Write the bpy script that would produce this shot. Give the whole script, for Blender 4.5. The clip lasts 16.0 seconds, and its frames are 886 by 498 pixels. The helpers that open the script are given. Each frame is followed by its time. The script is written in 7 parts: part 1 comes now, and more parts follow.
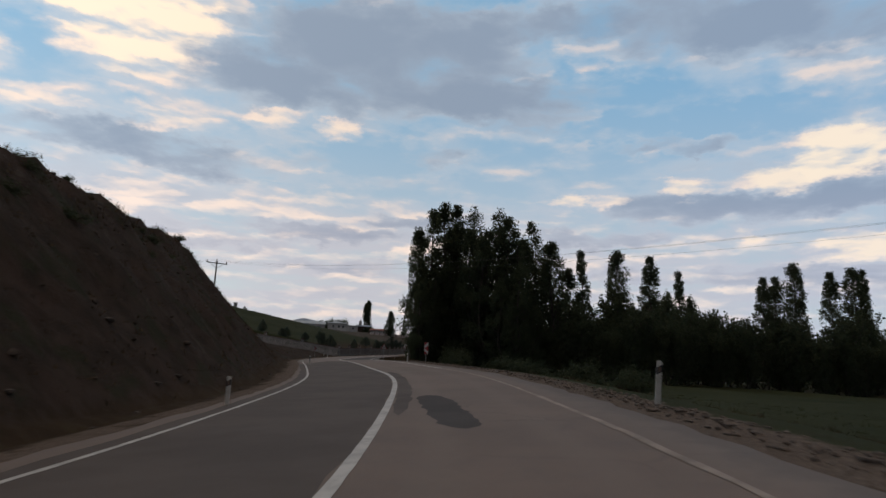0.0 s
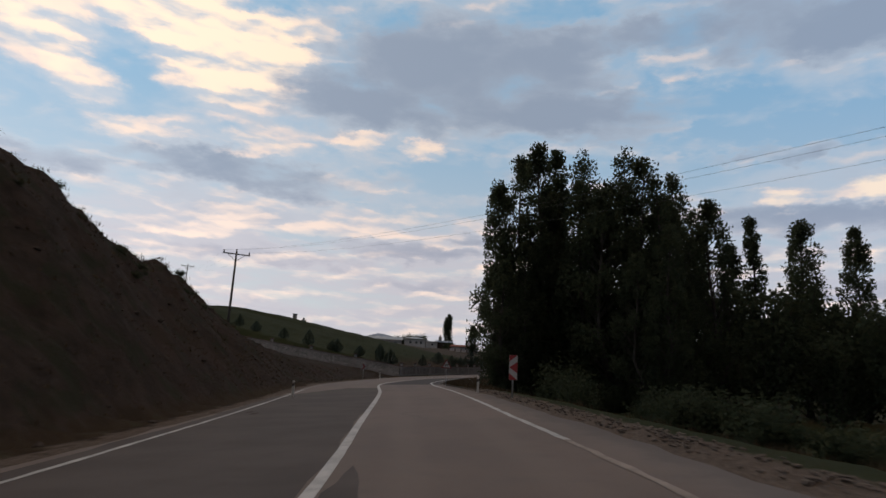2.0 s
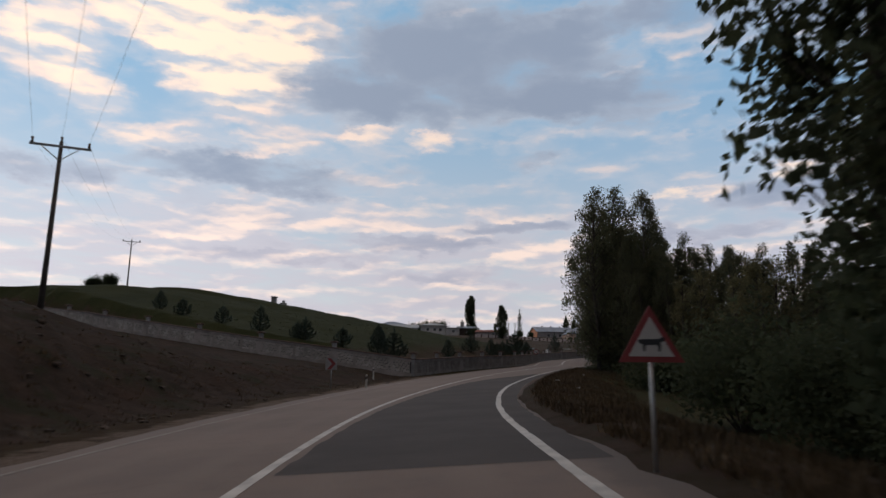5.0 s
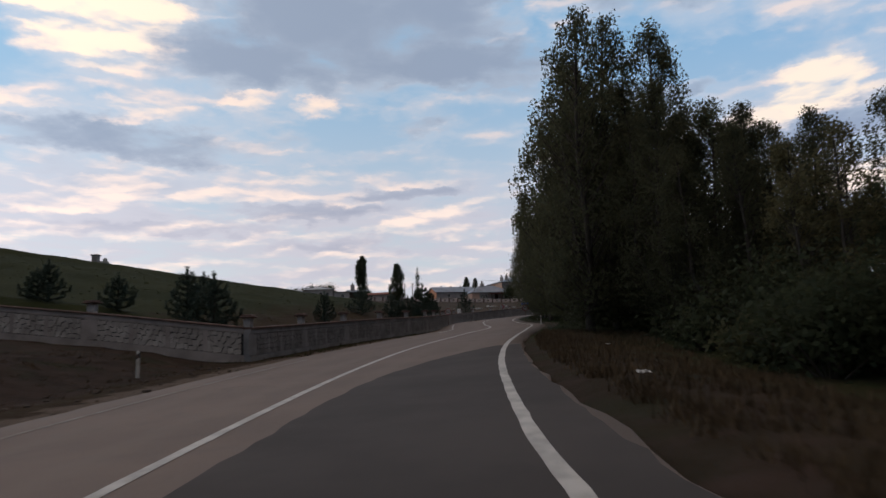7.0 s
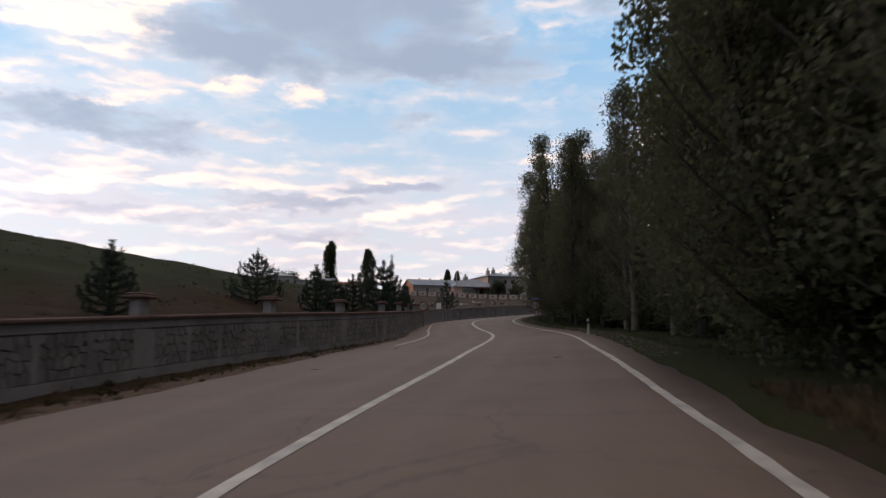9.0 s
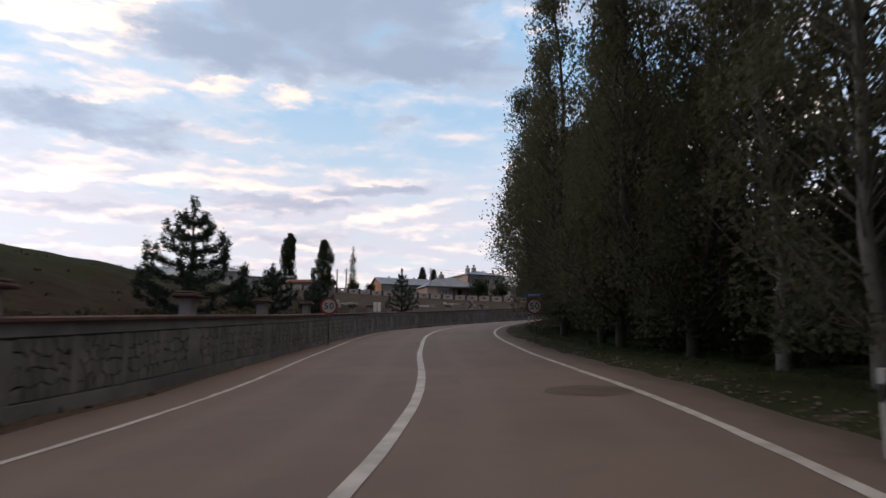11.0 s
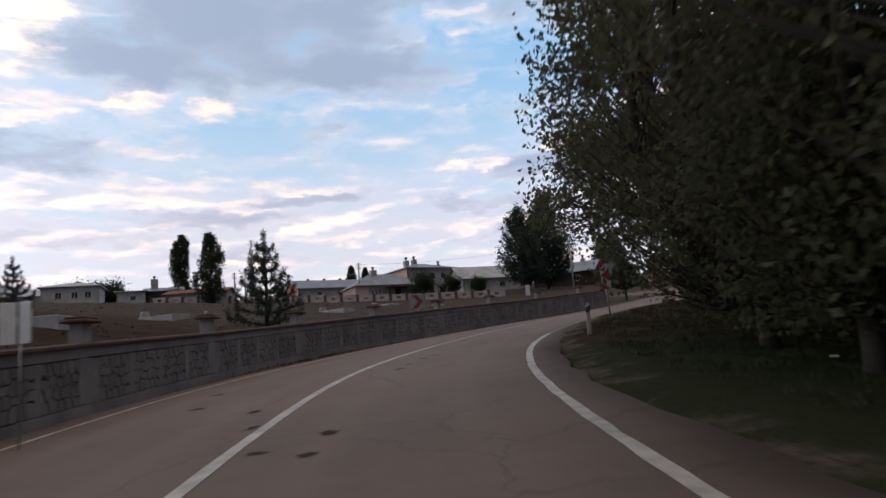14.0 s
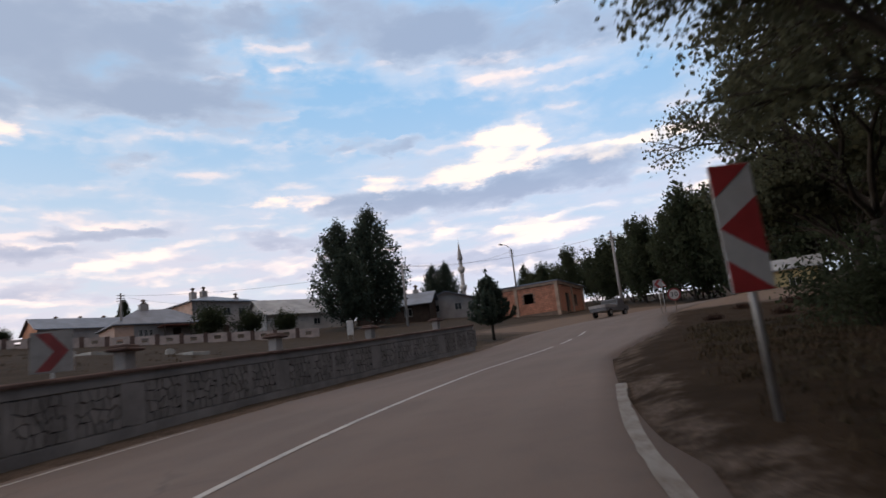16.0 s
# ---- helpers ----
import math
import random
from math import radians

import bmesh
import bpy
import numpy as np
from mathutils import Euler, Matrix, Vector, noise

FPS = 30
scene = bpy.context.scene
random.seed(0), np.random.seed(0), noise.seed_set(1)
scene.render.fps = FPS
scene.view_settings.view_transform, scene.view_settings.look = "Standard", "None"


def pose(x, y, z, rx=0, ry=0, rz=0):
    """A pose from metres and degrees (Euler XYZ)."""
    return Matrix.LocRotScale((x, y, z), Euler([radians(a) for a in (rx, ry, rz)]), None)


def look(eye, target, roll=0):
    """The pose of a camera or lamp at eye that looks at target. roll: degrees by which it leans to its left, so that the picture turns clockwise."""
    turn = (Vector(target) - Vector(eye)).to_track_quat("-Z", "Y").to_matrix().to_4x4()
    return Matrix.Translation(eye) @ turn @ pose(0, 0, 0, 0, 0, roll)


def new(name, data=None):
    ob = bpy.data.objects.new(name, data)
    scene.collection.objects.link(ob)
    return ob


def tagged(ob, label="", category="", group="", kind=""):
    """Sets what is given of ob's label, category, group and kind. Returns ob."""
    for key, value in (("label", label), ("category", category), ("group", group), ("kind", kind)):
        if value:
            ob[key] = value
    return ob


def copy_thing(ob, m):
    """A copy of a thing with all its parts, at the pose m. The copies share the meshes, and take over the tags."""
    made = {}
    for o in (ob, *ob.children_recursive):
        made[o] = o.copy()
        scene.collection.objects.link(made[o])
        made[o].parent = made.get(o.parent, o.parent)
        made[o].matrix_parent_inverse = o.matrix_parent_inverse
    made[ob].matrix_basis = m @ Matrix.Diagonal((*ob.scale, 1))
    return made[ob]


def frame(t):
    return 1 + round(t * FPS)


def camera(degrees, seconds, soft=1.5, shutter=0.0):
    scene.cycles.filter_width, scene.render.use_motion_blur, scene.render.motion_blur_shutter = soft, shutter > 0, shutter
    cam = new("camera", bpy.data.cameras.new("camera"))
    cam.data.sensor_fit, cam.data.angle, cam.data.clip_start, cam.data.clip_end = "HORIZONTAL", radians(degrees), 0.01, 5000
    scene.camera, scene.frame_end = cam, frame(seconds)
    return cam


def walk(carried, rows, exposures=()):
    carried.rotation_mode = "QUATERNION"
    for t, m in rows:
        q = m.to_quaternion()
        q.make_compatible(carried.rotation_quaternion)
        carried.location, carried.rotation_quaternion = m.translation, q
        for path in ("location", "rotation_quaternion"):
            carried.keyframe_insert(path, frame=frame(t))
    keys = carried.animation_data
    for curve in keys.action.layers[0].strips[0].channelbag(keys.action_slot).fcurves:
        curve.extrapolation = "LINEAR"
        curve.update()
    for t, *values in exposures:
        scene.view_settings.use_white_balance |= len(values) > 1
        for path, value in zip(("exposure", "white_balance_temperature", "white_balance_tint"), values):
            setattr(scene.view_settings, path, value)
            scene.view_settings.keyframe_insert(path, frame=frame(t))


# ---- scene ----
# ------------------------------------------------------------------ camera
cam = camera(65.9, 16.0, soft=1.5, shutter=0.3)
PATH = [
    (0.0, 0.0, 0.0, 1.2, 101.518, -2.531, 0.0), (0.5, 0.178, 6.81, 1.595, 101.905, -3.447, 0.968),
    (1.0, 0.102, 13.485, 1.978, 101.924, -3.971, 4.124), (1.5, -0.215, 20.44, 2.369, 102.593, -4.138, 6.764),
    (2.0, -0.737, 27.189, 2.741, 102.654, -3.133, 7.138), (2.5, -1.443, 33.952, 3.099, 102.191, -2.169, 7.926),
    (3.0, -2.381, 40.738, 3.46, 100.257, -2.409, 9.044), (3.2, -2.838, 43.456, 3.593, 99.788, -2.105, 9.735),
    (5.3, -8.336, 70.704, 4.876, 101.963, 0.016, 8.747), (5.5, -8.677, 73.261, 4.972, 101.257, 0.671, 8.888),
    (6.0, -9.473, 79.644, 5.209, 99.999, 0.986, 4.935), (6.5, -10.104, 86.033, 5.462, 99.64, 1.323, 2.462),
    (7.0, -10.532, 92.26, 5.75, 98.875, 2.665, 0.08), (7.5, -10.669, 98.33, 6.113, 99.023, 2.608, -1.273),
    (8.0, -10.796, 104.253, 6.438, 98.213, 2.059, -1.391), (10.5, -7.513, 134.695, 8.297, 99.022, -1.087, -2.823),
    (11.0, -6.674, 140.483, 8.605, 98.779, 0.009, -3.239), (11.5, -6.005, 146.237, 8.915, 99.205, 1.203, -3.007),
    (12.0, -5.566, 151.769, 9.257, 100.651, 1.12, -2.427), (12.5, -5.319, 157.09, 9.563, 99.856, 1.267, -2.814),
    (13.0, -4.974, 162.225, 9.852, 98.854, 1.37, -3.575), (13.5, -4.521, 167.305, 10.191, 98.863, 3.631, -5.249),
    (14.0, -4.002, 172.045, 10.542, 98.89, 4.74, -7.903), (14.5, -3.363, 176.913, 10.853, 98.697, 5.131, -9.202),
    (15.0, -2.224, 182.109, 11.217, 100.101, 3.85, -12.82), (15.5, -0.718, 187.273, 11.654, 100.315, 4.953, -18.835),
    (16.0, 1.277, 192.304, 12.082, 100.78, 6.488, -22.905),
]
walk(cam, [(t, pose(x, y, z, rx, ry, rz)) for t, x, y, z, rx, ry, rz in PATH],
     [(0.0, 0.03, 6580, 5), (1.5, 0.02, 6680, 7), (2.5, 0.05, 6750, 8.5), (3.0, 0.1, 6900, 10), (5.5, 0.03, 6550, 9), (7.0, 0.15, 6500, 8.5), (7.5, 0.3, 6620, 10), (8.0, 0.45, 6750, 10), (10.5, 0.5, 6650, 10), (12.0, 0.5, 6520, 10), (14.0, 0.5, 6500, 10), (16.0, 0.46, 6500, 10)])

# ------------------------------------------------------------------ node helpers
class Nodes:
    """A short way to write node trees: every method returns an output socket."""

    def __init__(self, tree):
        self.tree = tree

    def add(self, kind, sockets=(), out=0, **props):
        node = self.tree.nodes.new(kind)
        if "operation" in props:
            node.operation = props["operation"]
        if "data_type" in props:
            node.data_type = props["data_type"]
        if "blend_type" in props:
            node.blend_type = props["blend_type"]
        if "noise_dimensions" in props:
            node.noise_dimensions = props["noise_dimensions"]
        if "feature" in props:
            node.feature = props["feature"]
        if "interpolation_type" in props:
            node.interpolation_type = props["interpolation_type"]
        if "vector_type" in props:
            node.vector_type = props["vector_type"]
        for key, value in dict(sockets).items():
            slot = node.inputs[key]
            if isinstance(value, bpy.types.NodeSocket):
                self.tree.links.new(value, slot)
            else:
                slot.default_value = value
        return node.outputs[out]

    def math(self, op, a, b=0.0, c=0.0):
        return self.add("ShaderNodeMath", {0: a, 1: b, 2: c}, operation=op)

    def vec(self, op, a, b=(0, 0, 0), out=0):
        return self.add("ShaderNodeVectorMath", {0: a, 1: b}, out=out, operation=op)

    def xyz(self, x, y, z):
        return self.add("ShaderNodeCombineXYZ", {0: x, 1: y, 2: z})

    def split(self, v):
        node = self.tree.nodes.new("ShaderNodeSeparateXYZ")
        self.tree.links.new(v, node.inputs[0])
        return node.outputs[0], node.outputs[1], node.outputs[2]

    def noise(self, v, scale, detail=4.0, rough=0.55, distort=0.0, out=0):
        return self.add("ShaderNodeTexNoise", {"Vector": v, "Scale": scale, "Detail": detail, "Roughness": rough,
                                               "Distortion": distort}, out=out)

    def step(self, v, lo, hi, a=0.0, b=1.0):
        return self.add("ShaderNodeMapRange", {0: v, 1: lo, 2: hi, 3: a, 4: b}, interpolation_type="SMOOTHSTEP")

    def mix(self, f, a, b, how="MIX"):
        node = self.tree.nodes.new("ShaderNodeMix")
        node.data_type, node.blend_type = "RGBA", how
        for slot, value in ((node.inputs[0], f), (node.inputs[6], a), (node.inputs[7], b)):
            if isinstance(value, bpy.types.NodeSocket):
                self.tree.links.new(value, slot)
            elif isinstance(value, (int, float)):
                slot.default_value = value
            else:
                slot.default_value = (*value[:3], 1)
        return node.outputs[2]


# ------------------------------------------------------------------ sky and sun
SUN_AZ, SUN_EL = radians(-62), radians(4)       # low ahead on the left, behind hill and cloud

world = bpy.data.worlds.new("evening_sky")
scene.world = world
world.use_nodes = True
world.node_tree.nodes.clear()
W = Nodes(world.node_tree)
sky_node = world.node_tree.nodes.new("ShaderNodeTexSky")
sky_node.sky_type, sky_node.sun_disc = "NISHITA", False
sky_node.sun_elevation, sky_node.sun_rotation = SUN_EL, SUN_AZ
sky_node.altitude = 1500
view_dir = W.vec("NORMALIZE", W.add("ShaderNodeTexCoord", out=0))
dx, dy, dz = W.split(view_dir)
azimuth = W.math("MULTIPLY", W.math("ARCTAN2", dx, dy), 180 / math.pi)
height = W.math("MULTIPLY", W.math("ARCSINE", dz), 180 / math.pi)
up = W.math("ADD", W.math("MAXIMUM", dz, 0.0), 0.14)
flat = W.xyz(W.math("DIVIDE", dx, up), W.math("DIVIDE", dy, up), 0.0)          # a level cloud deck, seen from below
dome = W.xyz(azimuth, height, 0.0)                                              # degrees


def shaken(p, scale, amount, detail=3.0):
    """A place on the dome, pushed about by a noise so that outlines billow."""
    n = W.noise(W.vec("MULTIPLY", p, scale), 1.0, detail, 0.6, out=1)
    return W.vec("MULTIPLY", W.vec("SUBTRACT", n, (0.5, 0.5, 0.5)), amount)


billows = shaken(dome, (0.38, 0.85, 1), (5.0, 2.6, 0), 4.0)
drift = shaken(dome, (0.11, 0.2, 1), (9.0, 3.2, 0))
on_bank = W.vec("ADD", dome, W.vec("ADD", drift, billows))
on_heap = W.vec("ADD", dome, W.vec("ADD", billows, W.vec("MULTIPLY", drift, (0.25, 0.25, 0))))


def clouds_of(p, ovals):
    """The sum of soft ovals: azimuth, height, half width and half height in degrees, amount."""
    total = None
    for az, el, wide, tall, amount in ovals:
        v = W.add("ShaderNodeVectorMath", {0: p, 1: (1 / wide, 1 / tall, 0), 2: (-az / wide, -el / tall, 0)}, operation="MULTIPLY_ADD")
        one = W.step(W.vec("DOT_PRODUCT", v, v, out=1), 1.0, 0.0, 0.0, amount)
        total = one if total is None else W.math("ADD", total, one)
    return total


# this evening's clouds: sunlit heaps and puffs, grey banks, faintly warm veils, gaps of blue
heaps = clouds_of(on_heap, ((-27.5, 26.0, 8.5, 5.2, 1.0), (-34, 29.0, 9, 4.0, 0.9), (-22, 28.5, 5, 3.0, 0.6), (-41.5, 24.8, 5, 3.2, 0.8), (-38.0, 22.0, 4, 1.8, 0.6),
                            (31.0, 18.4, 4.6, 2.7, 1.1), (26.8, 16.9, 4.5, 1.6, 0.8), (41, 17.0, 9, 1.5, 0.8)))
heaps = W.math("ADD", heaps, clouds_of(on_heap, ((-15.8, 21.0, 2.4, 1.4, 0.55), (-10.1, 20.9, 2.4, 1.2, 0.6), (-23.6, 19.9, 5.5, 1.2, 0.5), (-33.7, 19.2, 5, 1.5, 0.5), (10.5, 15.8, 2.4, 1.1, 0.6),
                                                 (14.2, 15.8, 2.2, 0.9, 0.5), (19.2, 16.4, 2.2, 1.2, 0.7), (32, 11.5, 5.5, 1.6, 0.75), (23.9, 12.8, 1.8, 1.1, 0.7), (49, 12.5, 6, 1.5, 0.6))))
banks = clouds_of(on_bank, ((-7.0, 26.8, 19, 6.2, 1.15), (6, 23.6, 10, 2.8, 0.7), (-18.5, 23.8, 8, 3.0, 0.6), (18, 29.8, 14, 4.4, 1.0), (32, 27.8, 13, 4.0, 1.0), (48, 26, 12, 4, 0.7), (-26, 17.3, 13, 2.0, 0.9),
                            (-40, 16.0, 7, 1.6, 0.8), (18.5, 20.0, 5.5, 1.0, 0.9), (-1, 18.8, 5, 0.8, 0.5), (23, 14.8, 13, 1.7, 0.9), (37, 15.4, 11, 1.9, 0.9), (-12, 12.3, 11, 0.9, 0.7), (-2, 13.8, 7, 0.9, 0.8)))
banks = W.math("ADD", banks, clouds_of(on_bank, ((12, 12.8, 8, 1.0, 0.7), (28, 9.2, 11, 1.2, 0.7), (-22, 11.0, 12, 0.9, 0.5), (-8, 9.6, 10, 0.8, 0.5), (14, 9.6, 8, 0.8, 0.5), (46, 9.5, 9, 1.2, 0.6), (8, 29.5, 9, 2.0, 0.5))))
veils = clouds_of(on_bank, ((-15, 14.4, 16, 2.0, 0.8), (-30, 13.0, 9, 1.5, 0.6), (-1, 10.8, 7, 1.5, 0.8), (12.6, 27.3, 3.6, 1.8, 0.9), (31, 24.6, 4.5, 1.9, 0.9), (11.5, 16.8, 5, 1.2, 0.6), (1, 25, 7, 1.2, 0.3), (20, 11.0, 9, 1.0, 0.5),
                            (-10, 8.6, 12, 0.9, 0.4), (-21, 21.6, 6, 1.2, 0.4), (-34, 21.0, 6, 1.2, 0.4)))
gaps = clouds_of(on_bank, ((-8, 18.7, 8.5, 1.7, 1.0), (4, 19.6, 7, 1.6, 0.8), (27, 21.7, 11, 1.9, 1.0), (13, 24.4, 9, 1.4, 0.7), (12, 21.6, 8, 1.0, 0.7), (-14.5, 30.5, 4, 1.6, 0.9), (0, 31.5, 8, 1.6, 0.7), (-1, 16.6, 8, 1.0, 0.6),
                           (44, 21.5, 9, 2.2, 0.8), (-34, 23.5, 3, 1.2, 0.5), (2, 22.0, 6, 0.8, 0.4)))

low = W.step(height, 18.0, 10.0)
rows = W.math("ADD", W.math("MULTIPLY", W.noise(flat, 1.5, 6.0, 0.52, 0.5), 0.62), W.math("MULTIPLY", W.noise(flat, 5.5, 4.0, 0.55, 0.3), 0.38))
streaks = W.noise(W.vec("ADD", W.vec("MULTIPLY", dome, (0.075, 0.55, 1)), W.vec("MULTIPLY", drift, (0.05, 0.1, 0))), 1.0, 8.0, 0.62, 0.3)
grain = W.math("SUBTRACT", W.math("ADD", W.math("MULTIPLY", rows, W.math("SUBTRACT", 1.0, W.math("MULTIPLY", low, 0.6))), W.math("MULTIPLY", streaks, W.math("MULTIPLY", low, 0.6))), 0.5)
# relief: what stands out towards the light, up and to the left
near_light = W.vec("ADD", dome, (-0.5, 0.42, 0))
relief_a = W.noise(W.vec("MULTIPLY", W.vec("ADD", dome, W.vec("MULTIPLY", billows, (0.4, 0.4, 0))), (0.17, 0.66, 1)), 1.0, 3.0, 0.45)
relief_b = W.noise(W.vec("MULTIPLY", W.vec("ADD", near_light, W.vec("MULTIPLY", billows, (0.4, 0.4, 0))), (0.17, 0.66, 1)), 1.0, 3.0, 0.45)
relief = W.math("SUBTRACT", relief_a, relief_b)

density = W.math("ADD", W.math("MULTIPLY", grain, 3.2), W.math("ADD", 0.50, W.math("MULTIPLY", low, 0.16)))
density = W.math("ADD", density, W.math("ADD", W.math("MULTIPLY", W.math("MINIMUM", heaps, 1.2), 0.50), W.math("MULTIPLY", W.math("MINIMUM", banks, 1.2), 0.40)))
density = W.math("ADD", density, W.math("SUBTRACT", W.math("MULTIPLY", veils, 0.25), W.math("MULTIPLY", gaps, 0.34)))
cover = W.step(density, 0.22, 0.86)
thick = W.step(W.math("ADD", W.math("MULTIPLY", banks, 0.80), W.math("MULTIPLY", grain, 2.6)), 0.0, 1.0)
lit = W.math("ADD", W.math("MULTIPLY", W.math("MINIMUM", heaps, 1.0), 0.95), W.math("MULTIPLY", veils, 0.50))
lit = W.math("ADD", lit, W.math("ADD", W.math("MULTIPLY", relief, W.math("SUBTRACT", 4.4, W.math("MULTIPLY", thick, 3.6))), W.math("MULTIPLY", W.math("SUBTRACT", low, 0.5), 0.10)))
lit = W.math("ADD", lit, W.math("ADD", 0.10, W.math("MULTIPLY", grain, 0.9)))
glow = W.step(W.math("SUBTRACT", lit, W.math("MULTIPLY", thick, 0.30)), 0.0, 1.15)
heaped = W.step(heaps, 0.20, 1.0)
clear = W.mix(0.85, W.vec("MULTIPLY", sky_node.outputs[0], (0.10, 0.10, 0.10)),
              W.mix(W.step(height, 3.0, 29.0), (0.58, 0.63, 0.72), (0.24, 0.45, 0.70)))
shade = W.mix(thick, W.mix(low, (0.46, 0.53, 0.65), (0.53, 0.535, 0.63)), W.mix(low, (0.27, 0.335, 0.46), (0.36, 0.385, 0.50)))
warm = W.mix(heaped, W.mix(low, (0.78, 0.66, 0.64), (0.92, 0.77, 0.72)), (0.97, 0.80, 0.67))
lit_sky = W.mix(cover, clear, W.mix(glow, shade, warm))
# warmer towards the sunset, bluer away from it
warm_side = W.step(W.vec("DOT_PRODUCT", view_dir, (-0.87, 0.5, 0.0), out=1), -0.25, 0.75)
sunset = W.step(azimuth, -2.0, -46.0, 1.0, 1.20)
lit_sky = W.vec("MULTIPLY", W.vec("MULTIPLY", lit_sky, W.xyz(sunset, sunset, sunset)), W.mix(warm_side, (0.965, 1.0, 1.03), (1.04, 1.0, 0.96)))
# sky dims away from the sunset; unseen warm deck added overhead lights the road
away = W.step(W.vec("DOT_PRODUCT", view_dir, (-0.40, 0.90, 0.15), out=1), -0.5, 0.5, 0.26, 1.0)
added_deck = W.mix(W.step(rows, 0.35, 0.65), (0.62, 0.50, 0.44), (0.78, 0.60, 0.49))
sky_colour = W.mix(W.step(dz, 0.62, 0.90), W.vec("MULTIPLY", lit_sky, W.xyz(away, away, away)), added_deck)
background = world.node_tree.nodes.new("ShaderNodeBackground")
world.node_tree.links.new(sky_colour, background.inputs[0])
background.inputs[1].default_value = 1.0
world_out = world.node_tree.nodes.new("ShaderNodeOutputWorld")
world.node_tree.links.new(background.outputs[0], world_out.inputs[0])

sun = new("sun", bpy.data.lights.new("sun", "SUN"))
sun.data.energy, sun.data.angle, sun.data.color = 0.6, radians(14), (1.0, 0.86, 0.72)
sun.matrix_world = look((math.sin(SUN_AZ) * 300, math.cos(SUN_AZ) * 300, 300 * math.tan(radians(5))), (0, 0, 0))

# ------------------------------------------------------------------ materials


def material(name, colour, rough=0.8, vary=0.25, scale=3.0, fine=40.0, bump=0.2, metal=0.0, second=None, island=0.0, depth=0.02, crown=False):
    """Stains at one scale, grain at another, and relief. second: a colour that the large stains lead to."""
    m = bpy.data.materials.new(name)
    m.use_nodes = True
    n = Nodes(m.node_tree)
    shader = m.node_tree.nodes["Principled BSDF"]
    where = n.add("ShaderNodeTexCoord", out=3)
    large = n.noise(where, scale, 5.0, 0.6)
    grain = n.noise(where, fine, 3.0, 0.6)
    dark = tuple(c * (1 - vary) for c in colour)
    lite = tuple(min(1, c * (1 + vary)) for c in colour)
    tone = n.mix(n.step(large, 0.32, 0.68), dark, second or lite)
    tone = n.mix(n.math("MULTIPLY", n.step(grain, 0.35, 0.7), vary), tone, lite)
    if island:
        rnd = n.add("ShaderNodeNewGeometry", out=8)
        tone = n.mix(n.math("MULTIPLY", rnd, island), tone, tuple(c * 0.35 for c in colour))
    m.node_tree.links.new(tone, shader.inputs["Base Color"])
    shader.inputs["Roughness"].default_value = rough
    shader.inputs["Metallic"].default_value = metal
    shader.inputs["Specular IOR Level"].default_value = 0.12 if rough >= 0.7 else 0.5
    if crown:                                   # a crown is shaded as a soft mass, not leaf by leaf
        px, py, pz = n.split(where)
        out = n.vec("NORMALIZE", n.xyz(px, py, n.math("ADD", n.math("MULTIPLY", pz, 0.08), 0.3)))
        shake = n.vec("SUBTRACT", n.noise(where, 2.5, 3.0, 0.6, out=1), (0.5, 0.5, 0.5))
        out = n.vec("ADD", out, n.vec("MULTIPLY", shake, (1.3, 1.3, 1.3)))
        turned = m.node_tree.nodes.new("ShaderNodeVectorTransform")
        turned.vector_type, turned.convert_from, turned.convert_to = "NORMAL", "OBJECT", "WORLD"
        m.node_tree.links.new(out, turned.inputs[0])
        leaf_n = n.add("ShaderNodeNewGeometry", out=1)
        both = n.vec("NORMALIZE", n.vec("ADD", n.vec("MULTIPLY", turned.outputs[0], (0.8, 0.8, 0.8)), n.vec("MULTIPLY", leaf_n, (0.45, 0.45, 0.45))))
        m.node_tree.links.new(both, shader.inputs["Normal"])
        thin = m.node_tree.nodes.new("ShaderNodeBsdfTranslucent")       # leaves let some light through
        m.node_tree.links.new(n.mix(0.5, tone, tuple(min(1, c * 2.2) for c in colour)), thin.inputs["Color"])
        mixed = m.node_tree.nodes.new("ShaderNodeMixShader")
        mixed.inputs[0].default_value = 0.35
        m.node_tree.links.new(shader.outputs[0], mixed.inputs[1])
        m.node_tree.links.new(thin.outputs[0], mixed.inputs[2])
        m.node_tree.links.new(mixed.outputs[0], m.node_tree.nodes["Material Output"].inputs[0])
    if bump:
        height = n.math("ADD", n.math("MULTIPLY", large, 0.5), n.math("MULTIPLY", grain, 0.5))
        b = n.add("ShaderNodeBump", {"Strength": bump, "Distance": depth, "Height": height})
        m.node_tree.links.new(b, shader.inputs["Normal"])
    return m


def part(name, data, mat, parent=None, label=""):
    """Link a bmesh or a mesh as one object, under a thing when parent is given."""
    if isinstance(data, bmesh.types.BMesh):
        mesh = bpy.data.meshes.new(name)
        data.to_mesh(mesh)
        data.free()
    else:
        mesh = data
    if mat and not mesh.materials:
        mesh.materials.append(mat)
    ob = new(name, mesh)
    if parent:
        ob.parent = parent
    if label:
        ob["label"] = label
    return ob


def thing(name, m, label, category, group="", kind=""):
    ob = new(name)
    ob.empty_display_size = 0.2
    ob.matrix_world = m
    return tagged(ob, label, category, group, kind)


